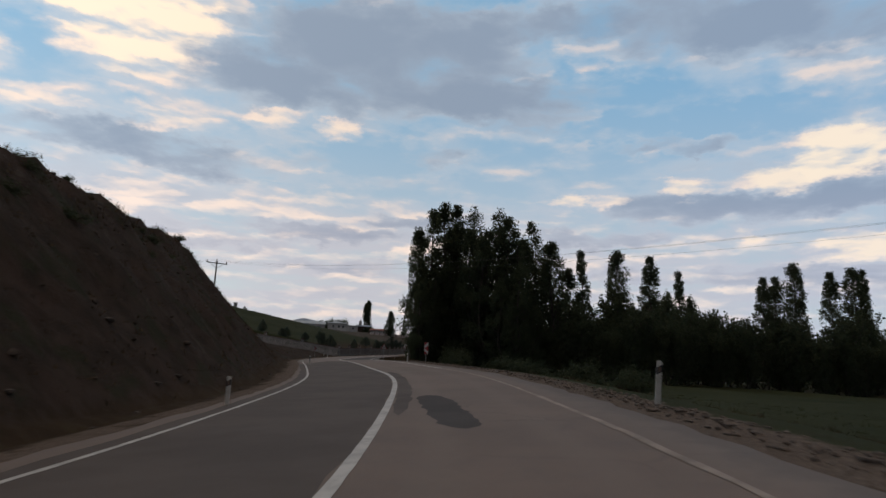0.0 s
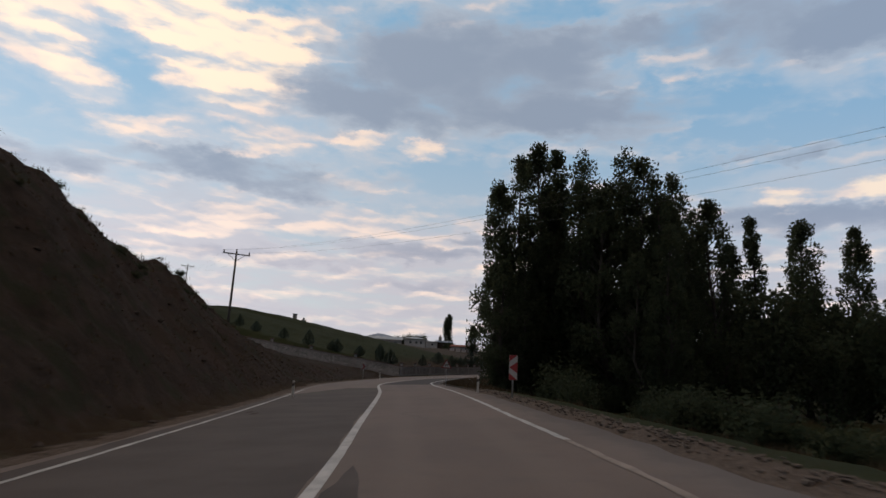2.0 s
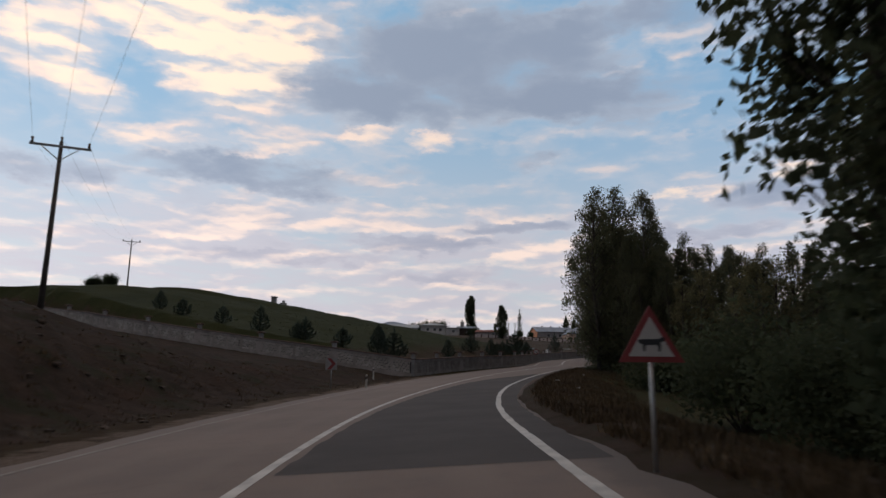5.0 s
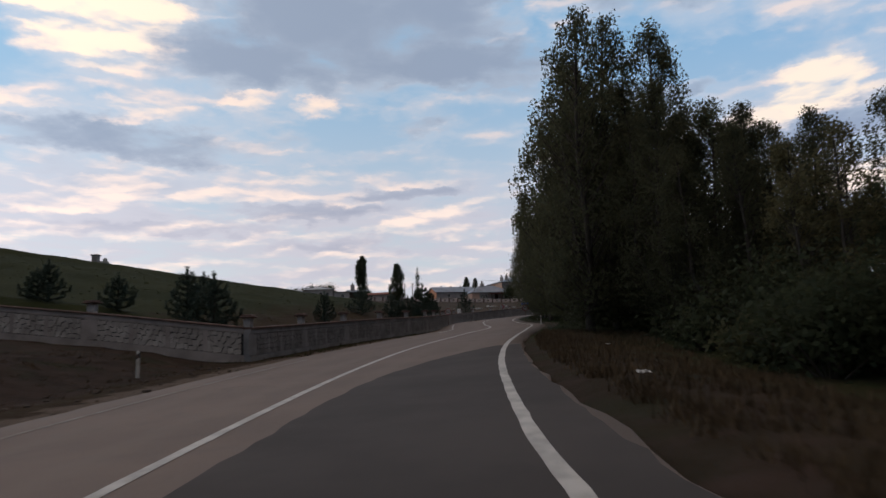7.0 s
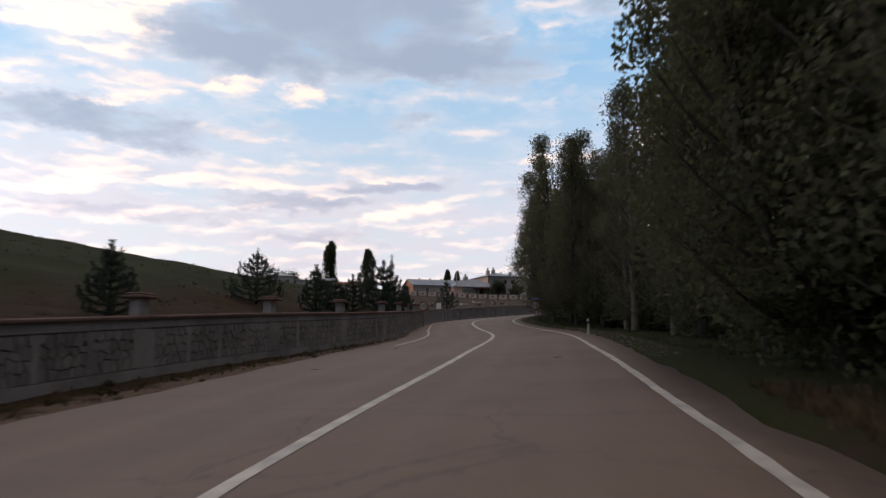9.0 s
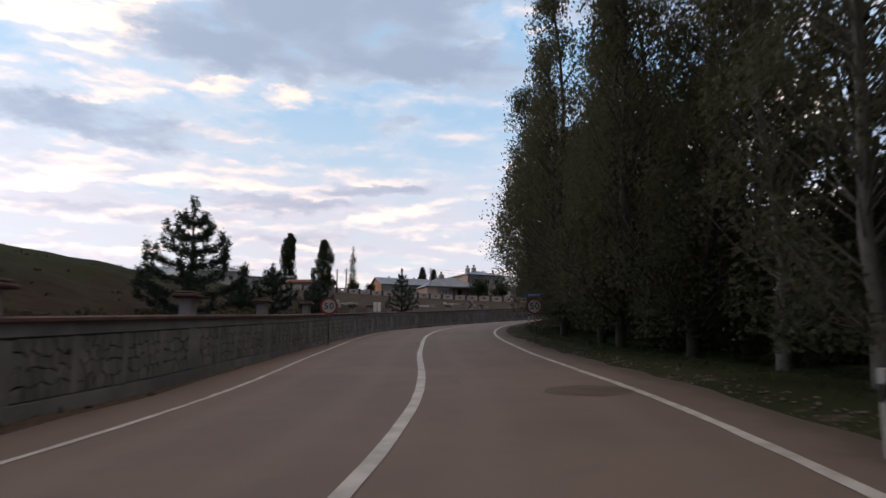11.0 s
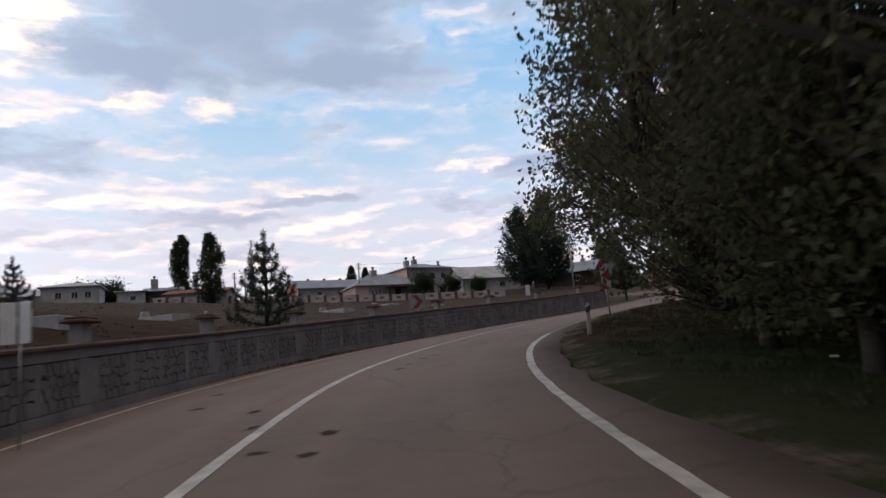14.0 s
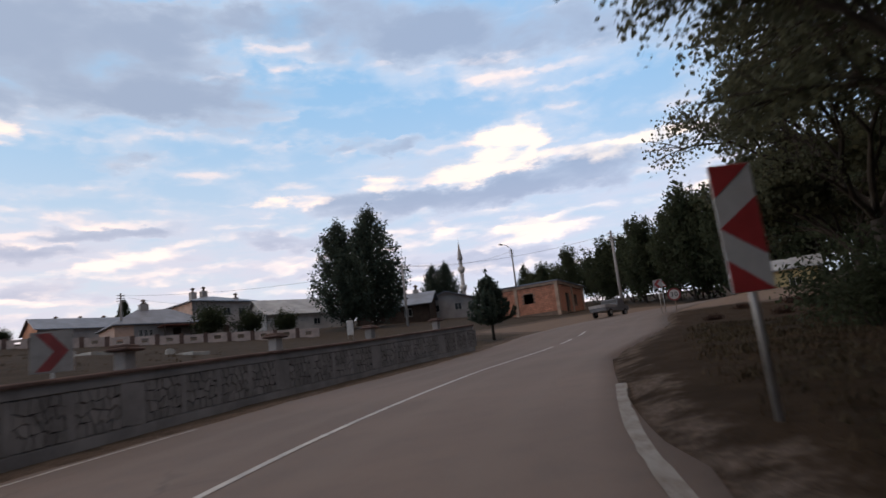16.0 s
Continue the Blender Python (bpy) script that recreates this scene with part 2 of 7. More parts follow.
def box(bm, lo, hi, bevel=0.0, m=None):
    r = bmesh.ops.create_cube(bm, size=1.0)
    vs = r["verts"]
    for v in vs:
        v.co = Vector([lo[k] + (v.co[k] + 0.5) * (hi[k] - lo[k]) for k in range(3)])
    if bevel:
        es = list({e for v in vs for e in v.link_edges})
        vs = bmesh.ops.bevel(bm, geom=es, offset=bevel, segments=1, affect="EDGES")["verts"]
    if m is not None:
        bmesh.ops.transform(bm, matrix=m, verts=list({v for v in vs}))
    return vs


def tube(bm, pts, radii, sides=8, cap=True):
    """A tapered tube along points."""
    rings = []
    pts = [Vector(p) for p in pts]
    for k, p in enumerate(pts):
        d = (pts[min(k + 1, len(pts) - 1)] - pts[max(k - 1, 0)]).normalized()
        side = d.cross(Vector((0.31, 0.95, 0.05))).normalized()
        if abs(d.z) < 0.5:
            side = d.cross(Vector((0, 0, 1))).normalized()
        other = d.cross(side).normalized()
        rings.append([bm.verts.new(p + float(radii[k]) * (math.cos(a) * side + math.sin(a) * other))
                      for a in (2 * math.pi * j / sides for j in range(sides))])
    for a, b in zip(rings, rings[1:]):
        for j in range(sides):
            bm.faces.new((a[j], a[(j + 1) % sides], b[(j + 1) % sides], b[j])).smooth = True
    if cap:
        bm.faces.new(rings[0][::-1])
        bm.faces.new(rings[-1])
    return rings


def prism(bm, outline, depth, m=None):
    """A flat outline in x, z, pushed out along +y by depth."""
    a = [bm.verts.new((x, 0, z)) for x, z in outline]
    b = [bm.verts.new((x, depth, z)) for x, z in outline]
    faces = [bm.faces.new(a), bm.faces.new(b[::-1])]
    n = len(a)
    for k in range(n):
        faces.append(bm.faces.new((a[k], b[k], b[(k + 1) % n], a[(k + 1) % n])))
    if m is not None:
        bmesh.ops.transform(bm, matrix=m, verts=a + b)
    return a + b


def quads_mesh(name, verts, size=4, smooth=False, uv=None):
    """A mesh of loose polygons of the same number of corners, from an array of corners."""
    n = len(verts) // size
    mesh = bpy.data.meshes.new(name)
    mesh.vertices.add(len(verts))
    mesh.vertices.foreach_set("co", np.asarray(verts, dtype=np.float32).ravel())
    mesh.loops.add(n * size)
    mesh.loops.foreach_set("vertex_index", np.arange(n * size, dtype=np.int32))
    mesh.polygons.add(n)
    mesh.polygons.foreach_set("loop_start", np.arange(0, n * size, size, dtype=np.int32))
    mesh.update(calc_edges=True)
    return mesh


def road_asphalt():
    """Worn asphalt: mottled, with polished wheel tracks, dust along the edges and fine cracks."""
    m = bpy.data.materials.new("asphalt")
    m.use_nodes = True
    n = Nodes(m.node_tree)
    shader = m.node_tree.nodes["Principled BSDF"]
    where = n.add("ShaderNodeTexCoord", out=3)
    lat = n.add("ShaderNodeAttribute", out=2)
    lat.node.attribute_name = "lat"
    big, mid, grit = n.noise(where, 0.22, 5, 0.6), n.noise(where, 1.6, 5, 0.65), n.noise(where, 60, 3, 0.7)
    tone = n.mix(n.step(big, 0.3, 0.7), (0.114, 0.081, 0.063), (0.155, 0.110, 0.085))
    tone = n.mix(n.math("MULTIPLY", n.step(mid, 0.45, 0.75), 0.4), tone, (0.088, 0.070, 0.060))
    side = n.math("ABSOLUTE", n.math("ADD", lat, n.math("MULTIPLY", n.math("SUBTRACT", mid, 0.5), 0.5)))
    track = n.math("ABSOLUTE", n.math("SUBTRACT", n.math("ABSOLUTE", n.math("SUBTRACT", side, 1.75)), 0.8))
    tone = n.mix(n.math("MULTIPLY", n.step(track, 0.42, 0.05), 0.45), tone, (0.158, 0.118, 0.093))
    tone = n.mix(n.math("MULTIPLY", n.step(side, 3.4, 4.3), 0.6), tone, (0.155, 0.118, 0.094))
    tone = n.mix(n.math("MULTIPLY", n.step(n.math("ADD", lat, n.math("MULTIPLY", n.math("SUBTRACT", mid, 0.5), 1.3)), 3.75, 4.25), 0.7), tone, (0.078, 0.058, 0.045))
    crack = n.add("ShaderNodeTexVoronoi", {"Vector": n.vec("ADD", where, n.vec("MULTIPLY", n.noise(where, 0.9, 4, 0.6, out=1), (1.2, 1.2, 0))), "Scale": 0.34}, feature="DISTANCE_TO_EDGE")
    crack = n.math("MULTIPLY", n.step(crack, 0.010, 0.003), n.step(n.noise(where, 0.11, 3, 0.5), 0.50, 0.58))
    tone = n.mix(n.math("MULTIPLY", crack, 0.38), tone, (0.040, 0.033, 0.030))
    tone = n.mix(n.math("MULTIPLY", n.step(grit, 0.4, 0.75), 0.35), tone, (0.19, 0.155, 0.13))
    m.node_tree.links.new(tone, shader.inputs["Base Color"])
    shader.inputs["Roughness"].default_value = 0.82
    shader.inputs["Specular IOR Level"].default_value = 0.42
    height = n.math("SUBTRACT", n.math("MULTIPLY", grit, 0.5), crack)
    m.node_tree.links.new(n.add("ShaderNodeBump", {"Strength": 0.3, "Distance": 0.01, "Height": height}), shader.inputs["Normal"])
    return m


asphalt = road_asphalt()
asphalt_darker = material("asphalt_darker", (0.086, 0.070, 0.061), 0.8, 0.15, 0.5, 60, 0.25, depth=0.01)
asphalt_stain = material("stained_asphalt", (0.104, 0.080, 0.065), 0.8, 0.2, 0.9, 60, 0.25, depth=0.01)
asphalt_new = material("asphalt_new", (0.058, 0.050, 0.046), 0.82, 0.15, 0.5, 60, 0.25, depth=0.01)
line_paint = material("line_paint", (0.38, 0.36, 0.33), 0.65, 0.28, 2.5, 30, 0.1)
line_worn = material("worn_line_paint", (0.33, 0.31, 0.28), 0.7, 0.3, 3.5, 30, 0.1, second=(0.15, 0.118, 0.095))
line_dusty = material("dusty_line_paint", (0.24, 0.20, 0.17), 0.8, 0.35, 1.2, 30, 0.1)
wall_render = material("wall_render", (0.205, 0.197, 0.197), 0.85, 0.25, 0.8, 22, 0.4)
concrete = material("concrete", (0.30, 0.28, 0.27), 0.85, 0.22, 1.2, 25, 0.3)
coping_mat = material("coping", (0.125, 0.086, 0.076), 0.85, 0.25, 1.5, 25, 0.3)
stone_mat = material("stone_facing", (0.205, 0.196, 0.194), 0.85, 0.25, 1.4, 22, 0.5, island=0.35)
stone_pale = material("pale_stone_facing", (0.36, 0.32, 0.29), 0.85, 0.25, 1.4, 22, 0.5, island=0.35)
render_pale = material("pale_wall_render", (0.28, 0.24, 0.22), 0.85, 0.25, 0.8, 22, 0.4)
mud_mat = material("dried_mud", (0.040, 0.026, 0.020), 0.95, 0.3, 6, 60, 0.2)
mortar_mat = material("dark_joint", (0.036, 0.034, 0.034), 0.9, 0.2, 2, 30, 0.2)
white_paint = material("white_paint", (0.62, 0.60, 0.58), 0.55, 0.12, 4, 40, 0.05)
enamel = material("white_enamel", (0.86, 0.85, 0.83), 0.4, 0.05, 4, 40, 0.0)
post_paint = material("dusty_post_plastic", (0.48, 0.45, 0.41), 0.6, 0.2, 3, 30, 0.05)
sign_red = material("sign_red", (0.32, 0.03, 0.03), 0.5, 0.12, 4, 30, 0.0)
sign_white = material("sign_white", (0.44, 0.42, 0.40), 0.55, 0.08, 4, 30, 0.0)
sign_faded = material("sign_faded_white", (0.25, 0.24, 0.235), 0.6, 0.15, 4, 30, 0.0)
sign_dull = material("sign_dull_red", (0.20, 0.028, 0.028), 0.6, 0.15, 4, 30, 0.0)
sign_black = material("sign_black", (0.02, 0.02, 0.022), 0.5, 0.1, 4, 30, 0.0)
sign_blue = material("sign_blue", (0.03, 0.09, 0.32), 0.45, 0.1, 4, 30, 0.0)
steel = material("galvanised_steel", (0.32, 0.31, 0.30), 0.45, 0.2, 3, 40, 0.1, metal=0.7)
rust_steel = material("weathered_steel", (0.17, 0.12, 0.09), 0.7, 0.3, 3, 40, 0.2, metal=0.3)
pole_wood = material("pole_wood", (0.10, 0.085, 0.075), 0.85, 0.3, 1.0, 20, 0.3)
cable_mat = material("cable", (0.03, 0.03, 0.03), 0.6, 0.1, 1, 10, 0.0)
ceramic = material("insulator", (0.12, 0.08, 0.06), 0.3, 0.1, 3, 20, 0.0)
bark = material("bark", (0.060, 0.051, 0.043), 0.9, 0.35, 1.5, 14, 0.6)
bark_pale = material("pale_bark", (0.125, 0.112, 0.096), 0.85, 0.45, 1.2, 10, 0.5)
leaf_dark = material("leaf_poplar", (0.052, 0.062, 0.034), 0.8, 0.25, 0.5, 6, 0.0, island=0.45, crown=True)
leaf_belt = material("leaf_belt_poplar", (0.088, 0.090, 0.052), 0.8, 0.25, 0.5, 6, 0.0, island=0.45, crown=True)
leaf_sallow = material("leaf_sallow", (0.125, 0.115, 0.060), 0.8, 0.3, 0.5, 6, 0.0, island=0.45, crown=True)
leaf_olive = material("leaf_willow", (0.084, 0.086, 0.046), 0.8, 0.25, 0.5, 6, 0.0, island=0.45, crown=True)
leaf_pine = material("leaf_pine", (0.056, 0.074, 0.056), 0.7, 0.3, 0.7, 6, 0.0, island=0.5, crown=True)
leaf_big = material("leaf_plane_tree", (0.086, 0.088, 0.052), 0.75, 0.35, 0.6, 6, 0.0, island=0.5, crown=True)
grass_mat = material("grass_blade", (0.060, 0.076, 0.028), 0.7, 0.35, 0.3, 4, 0.0, island=0.4, second=(0.066, 0.062, 0.029))
weed_mat = material("dark_weeds", (0.070, 0.054, 0.032), 0.8, 0.35, 0.5, 4, 0.0, island=0.4)
scrub_red = material("red_scrub", (0.050, 0.027, 0.019), 0.8, 0.35, 0.5, 4, 0.0, island=0.5)
dry_mat = material("dry_grass_blade", (0.085, 0.058, 0.032), 0.75, 0.35, 0.4, 4, 0.0, island=0.5)

# ------------------------------------------------------------------ the line of the road
# plan x, y, height of the middle line, fall to the left
ROAD = [(2.0, -140, -8.2, .05), (-.4, -60, -3.53, .06), (-1.7, -30, -1.81, .068), (-1.01, 0, -.08, .075), (-1.17, 14.9, .76, .083),
        (-2.23, 29.8, 1.58, .085), (-4.85, 44.4, 2.30, .085), (-7.76, 59.3, 3.02, .075), (-11.08, 74.2, 3.67, .060), (-13.12, 89, 4.29, .045),
        (-13.15, 104.3, 5.16, .033), (-11.83, 119.2, 6.07, .025), (-9.04, 134.3, 7.03, .02), (-6.62, 149.1, 7.87, .02), (-6.12, 163.9, 8.73, .02),
        (-5.28, 179, 9.71, .023), (-3.25, 189.3, 10.47, .025), (1.46, 198.6, 11.29, .025), (7.73, 206.6, 12.05, .02), (14.9, 214.2, 12.75, .01),
        (21.3, 221.5, 13.45, 0), (28.2, 229.2, 14.4, 0), (37, 235.4, 15.4, 0), (50, 240.6, 16.5, 0), (80, 248, 18, 0)]


def spline(points, step):
    """A smooth curve through the points, cut into even steps."""
    p = np.array(points, dtype=float)
    p = np.vstack([2 * p[0] - p[1], p, 2 * p[-1] - p[-2]])
    out = []
    for k in range(1, len(p) - 2):
        a, b, c, d = p[k - 1:k + 3]
        for u in np.linspace(0, 1, 24, endpoint=False):
            out.append(0.5 * (2 * b + (c - a) * u + (2 * a - 5 * b + 4 * c - d) * u ** 2 + (3 * b - a - 3 * c + d) * u ** 3))
    out.append(p[-2])
    out = np.array(out)
    run = np.r_[0, np.cumsum(np.linalg.norm(np.diff(out[:, :2], axis=0), axis=1))]
    s = np.linspace(0, run[-1], int(run[-1] / step) + 1)
    return np.stack([np.interp(s, run, out[:, k]) for k in range(p.shape[1])], 1), s


RC, RS = spline(ROAD, 1.0)
RS = RS - RS[np.argmin(np.abs(RC[:, 1]))]           # 0 beside the start
RT = np.gradient(RC[:, :2], axis=0)
RT /= np.linalg.norm(RT, axis=1)[:, None]
EDGE = 4.4


def right_rim(s):
    """Where the asphalt ends on the outer side: earth creeps over it before the junction."""
    return np.interp(s, [192, 200, 206, 212, 222, 234], [EDGE, 4.05, 3.75, 3.35, 3.5, EDGE])


def lane_right(s):
    return float(np.interp(s, [0, 30, 60, 76, 90, 100, 116, 124, 140, 156, 172, 188, 212], [3.48, 3.45, 3.45, 3.66, 3.73, 3.6, 3.8, 3.86, 3.52, 3.32, 3.48, 3.82, 3.75]))


def lane_left(s):
    return -float(np.interp(s, [0, 12, 28, 44, 60, 70, 80, 100, 116, 156, 180, 196, 206], [3.43, 3.5, 3.7, 3.8, 4.15, 4.1, 3.8, 3.5, 3.36, 3.3, 3.53, 3.84, 4.1]))


def road_at(x, y):
    """Distance along the road and to its right, for arrays of places."""
    x, y = np.atleast_1d(np.asarray(x, float)), np.atleast_1d(np.asarray(y, float))
    s, d = np.empty(x.shape), np.empty(x.shape)
    flat_x, flat_y, fs, fd = x.ravel(), y.ravel(), s.reshape(-1), d.reshape(-1)
    for k in range(0, flat_x.size, 20000):
        q = slice(k, k + 20000)
        gap = (flat_x[q, None] - RC[None, :, 0]) ** 2 + (flat_y[q, None] - RC[None, :, 1]) ** 2
        i = gap.argmin(1)
        ex, ey = flat_x[q] - RC[i, 0], flat_y[q] - RC[i, 1]
        along = ex * RT[i, 0] + ey * RT[i, 1]
        inside = (i > 0) & (i < len(RC) - 1)
        fs[q] = RS[i] + np.where(inside, along, 0)
        side = np.sign(ex * RT[i, 1] - ey * RT[i, 0])
        fd[q] = np.where(inside, ex * RT[i, 1] - ey * RT[i, 0], side * np.sqrt(gap[np.arange(len(i)), i]))
    return s, d


def on_road(s, lat, up=0.0):
    """The place s along the road and lat to the right of its middle line, on its surface."""
    x, y, z, fall = (np.interp(s, RS, RC[:, k]) for k in range(4))
    tx, ty = np.interp(s, RS, RT[:, 0]), np.interp(s, RS, RT[:, 1])
    return Vector((x + lat * ty, y - lat * tx, z + np.clip(lat, -5, 5) * fall + up))


def smooth(a, b, v):
    u = np.clip((v - a) / (b - a), 0, 1)
    return u * u * (3 - 2 * u)


# the wall of the graveyard, seen from above: along the road, and up the field
WALL = [(-18.1, 119.3), (-16.6, 129), (-13.6, 141), (-11.5, 151), (-10.9, 160), (-10.3, 168), (-9.8, 176), (-9.0, 184), (-8.0, 190), (-6.5, 195.5),
        (-4.0, 200.5), (-0.7, 205.4), (3.0, 210.3), (7.0, 214.8), (12, 219.6), (17, 224.2)]
WC, WS = spline(WALL, 0.5)
WALL_UP = [(-18.1, 119.3), (-24.2, 120.3), (-31.2, 121.5), (-45, 126), (-62, 134), (-80, 146)]
UC, US = spline(WALL_UP, 0.5)


def beside(x, y, line):
    """How far left of a line the places lie (positive: left), and the nearest index."""
    t = np.gradient(line[:, :2], axis=0)
    t /= np.linalg.norm(t, axis=1)[:, None]
    d, idx = np.empty(x.shape), np.empty(x.shape, int)
    for k in range(0, x.size, 20000):
        q = slice(k, k + 20000)
        i = ((x[q, None] - line[None, :, 0]) ** 2 + (y[q, None] - line[None, :, 1]) ** 2).argmin(1)
        d[q] = (y[q] - line[i, 1]) * t[i, 0] - (x[q] - line[i, 0]) * t[i, 1]
        idx[q] = i
    return d, idx


def bumps(x, y, size, seed=0.0):
    """Cheap rolling unevenness, between -1 and 1."""
    a, b = x / size + seed, y / size - seed
    return (np.sin(a * 2.1 + 1.3 * np.sin(b * 1.7)) + np.sin(b * 2.7 + 1.1 * np.sin(a * 2.3 + 1)) + np.sin((a + b) * 4.1 + seed)) / 3


def terrain(x, y, bare=False):
    """Height of the ground, and how grassy, gravelly and green it is."""
    x, y = np.asarray(x, float).ravel(), np.asarray(y, float).ravel()
    s, d = road_at(x, y)
    zr = np.interp(s, RS, RC[:, 2])
    fall = np.interp(s, RS, RC[:, 3])
    surf = zr + np.clip(d, -5, 5) * fall
    # left: the cut slope, the field, the graveyard
    dl = -d - EDGE
    crest = np.interp(s, [-140, 0, 20, 30, 40, 46, 50, 54, 60, 67, 72, 78, 90, 105, 116, 125], [7.0, 7.3, 7.7, 7.6, 7.8, 8.0, 8.5, 7.8, 6.6, 6.5, 6.6, 6.3, 4.8, 2.9, 0.6, 0.3])
    wide = np.interp(s, [-140, 46, 60, 66, 72, 78, 90, 110], [7.0, 7.0, 7.0, 6.6, 7.2, 8.2, 11.0, 14.0])
    rough = 0.36 * bumps(x, y, 2.4) + 0.24 * bumps(x, y, 0.9, 2.0)
    ramp = np.clip((dl - 1.9) / wide, 0, 1)
    cut = crest * (ramp ** 1.05) + np.clip(dl - 1.9 - wide, 0, 400) * np.interp(s, [60, 90, 110], [0.10, 0.17, 0.20]) * np.exp(-np.clip(dl - 10, 0, 900) / 160)
    cut = cut + rough * smooth(1.5, 4.5, dl) * np.interp(s, [60, 100], [1.0, 0.5])
    cut = cut - 0.22 * np.exp(-((dl - 1.5) / 0.7) ** 2)
    wd, wi = beside(x, y, WC)
    lift = smooth(0.5, 1.4, wd)
    wz = WALL_Z[wi]
    reach = np.interp(s, [175, 205], [48, 78])
    hill = np.minimum(np.clip(wd, 0, None), reach) * np.interp(s, [110, 119, 138, 175, 200, 230], [0.15, 0.16, 0.205, 0.195, 0.125, 0.115]) + 0.6 * smooth(1.5, 8, wd) * np.interp(s, [130, 160, 185, 205], [0.3, 1.0, 1.0, 0.0])
    hill = hill + np.clip(wd - reach, 0, 900) * np.interp(s, [175, 205], [0.035, 0.06]) - 0.04 * np.clip(wd - 130, 0, 4000)
    hill = hill + 0.12 * bumps(x, y, 3.0, 1.0) * smooth(1, 5, wd)
    yard = np.where(wd > 0.15, wz + 0.95 * lift + hill, surf - 0.06)
    ud, ui = beside(x, y, UC)
    north = np.where(s > 135, 1.0, smooth(-0.8, -1.9, ud) * (s > 100))
    up_field = np.clip(north, 0, 1)
    near_wall = smooth(24, 1.0, ud) * smooth(70, 95, s)
    field_z = (surf + cut) * (1 - near_wall) + (UP_Z[ui] - 0.05) * near_wall
    field_z = np.where(dl < 6, field_z * smooth(2, 6, dl) + (surf - 0.05) * (1 - smooth(2, 6, dl)), field_z)
    field_z = np.where(s < 78, surf + cut, field_z)
    left = field_z * (1 - up_field) + yard * up_field
    town = smooth(214, 232, s)
    far_side = surf - 0.05 + np.clip(dl - 1, 0, 75) * 0.108 + np.clip(dl - 76, 0, 60) * 0.05 - 0.03 * np.clip(dl - 140, 0, 4000)
    left = left * (1 - town) + far_side * town
    # right: gravel shoulder, verge, meadow
    rim = np.where(d > 0, right_rim(s), EDGE)
    dr = d - rim
    drop = np.interp(s, [-60, 40, 80, 110, 125, 190, 215, 240], [0.9, 1.1, 1.0, 0.8, 0.35, 0.3, 0.1, 0.0])
    right = surf - drop * smooth(1.2, 7.0, dr) + 0.06 * bumps(x, y, 1.6, 4.0) * smooth(1.0, 3.0, dr) + 0.35 * bumps(x, y, 14, 2.0) * smooth(8, 25, dr)
    right = right - np.clip(dr - 10, 0, 300) * 0.012 * (s < 150)
    right = right - np.clip(dr - 3, 0, 60) * np.interp(s, [195, 215], [0.0, 0.035])
    z = np.where(d < 0, left, right)
    z = np.where(np.abs(d) < rim + 0.05, surf - 0.14, z)
    shoulder = smooth(0.7, 0.0, np.abs(d) - rim)
    z = np.where(np.abs(d) >= rim + 0.05, z - 0.14 * shoulder * 0.6, z)
    # far land
    far = np.hypot(x - 0, y - 120)
    z = z + 30 * np.exp(-(((x - 750) / 330) ** 2 + ((y - 900) / 420) ** 2)) + 25 * np.exp(-(((x - 1300) / 500) ** 2 + ((y - 500) / 500) ** 2))
    z = z - 0.5 * np.exp(-((y - 256) / 9) ** 2) * smooth(24, 17, x) * smooth(-40, -30, x)
    z = z - 40 * smooth(500, 1800, far) * (x < 300)
    gravel = np.where(d > 0, smooth(1.0, 0.0, (dr - 0.3) / np.interp(s, [188, 196], [1.4, 1.2])) * np.interp(s, [58, 72, 126, 140, 190, 200], [1.1, 0.15, 0.1, 0.45, 0.55, 0.65]), smooth(1.9, 0.6, dl) * 0.8)
    lane = smooth(242, 247, s) * smooth(276, 268, s) * smooth(15.0, 12.0, d) * smooth(-13.0, -9.0, d)
    gravel = np.maximum(gravel, 2.6 * lane)
    soil = np.where(d < 0, smooth(1.0, 3.0, dl) * (1 - up_field), smooth(np.interp(s, [58, 70], [2.4, 5.0]), np.interp(s, [58, 70], [1.2, 2.0]), dr) * np.interp(s, [58, 70, 120, 135], [0.35, 0.6, 0.6, 0.1]))
    green = np.where(d < 0, up_field * (smooth(2, 12, wd) * 0.7 * np.interp(s, [182, 204], [1.0, 0.0]) - 0.7 * smooth(184, 208, s)) + 0.25, np.interp(s, [60, 70, 110, 125, 184, 193], [1.0, 0.5, 0.5, 1.0, 1.0, 0.12]))
    return z, gravel, soil, green


WALL_Z = np.zeros(len(WC))
UP_Z = np.zeros(len(UC))
_s, _d = road_at(WC[:, 0], WC[:, 1])
WALL_Z = np.interp(_s, RS, RC[:, 2]) + np.clip(_d, -5, 5) * np.interp(_s, RS, RC[:, 3]) - 0.05
UP_Z = np.interp(US, [0, 6, 13, 40, 100], WALL_Z[0] + np.array([0, 0.85, 1.75, 5.5, 12.5]))


def ground_z(x, y):
    return float(terrain(np.array([x]), np.array([y]))[0][0])


def stand(x, y, turn=0.0, sink=0.0, scale=1.0):
    """A pose on the ground, turned about the upright."""
    return pose(x, y, ground_z(x, y) - sink, 0, 0, turn) @ Matrix.Scale(scale, 4)


# ------------------------------------------------------------------ ground sheet


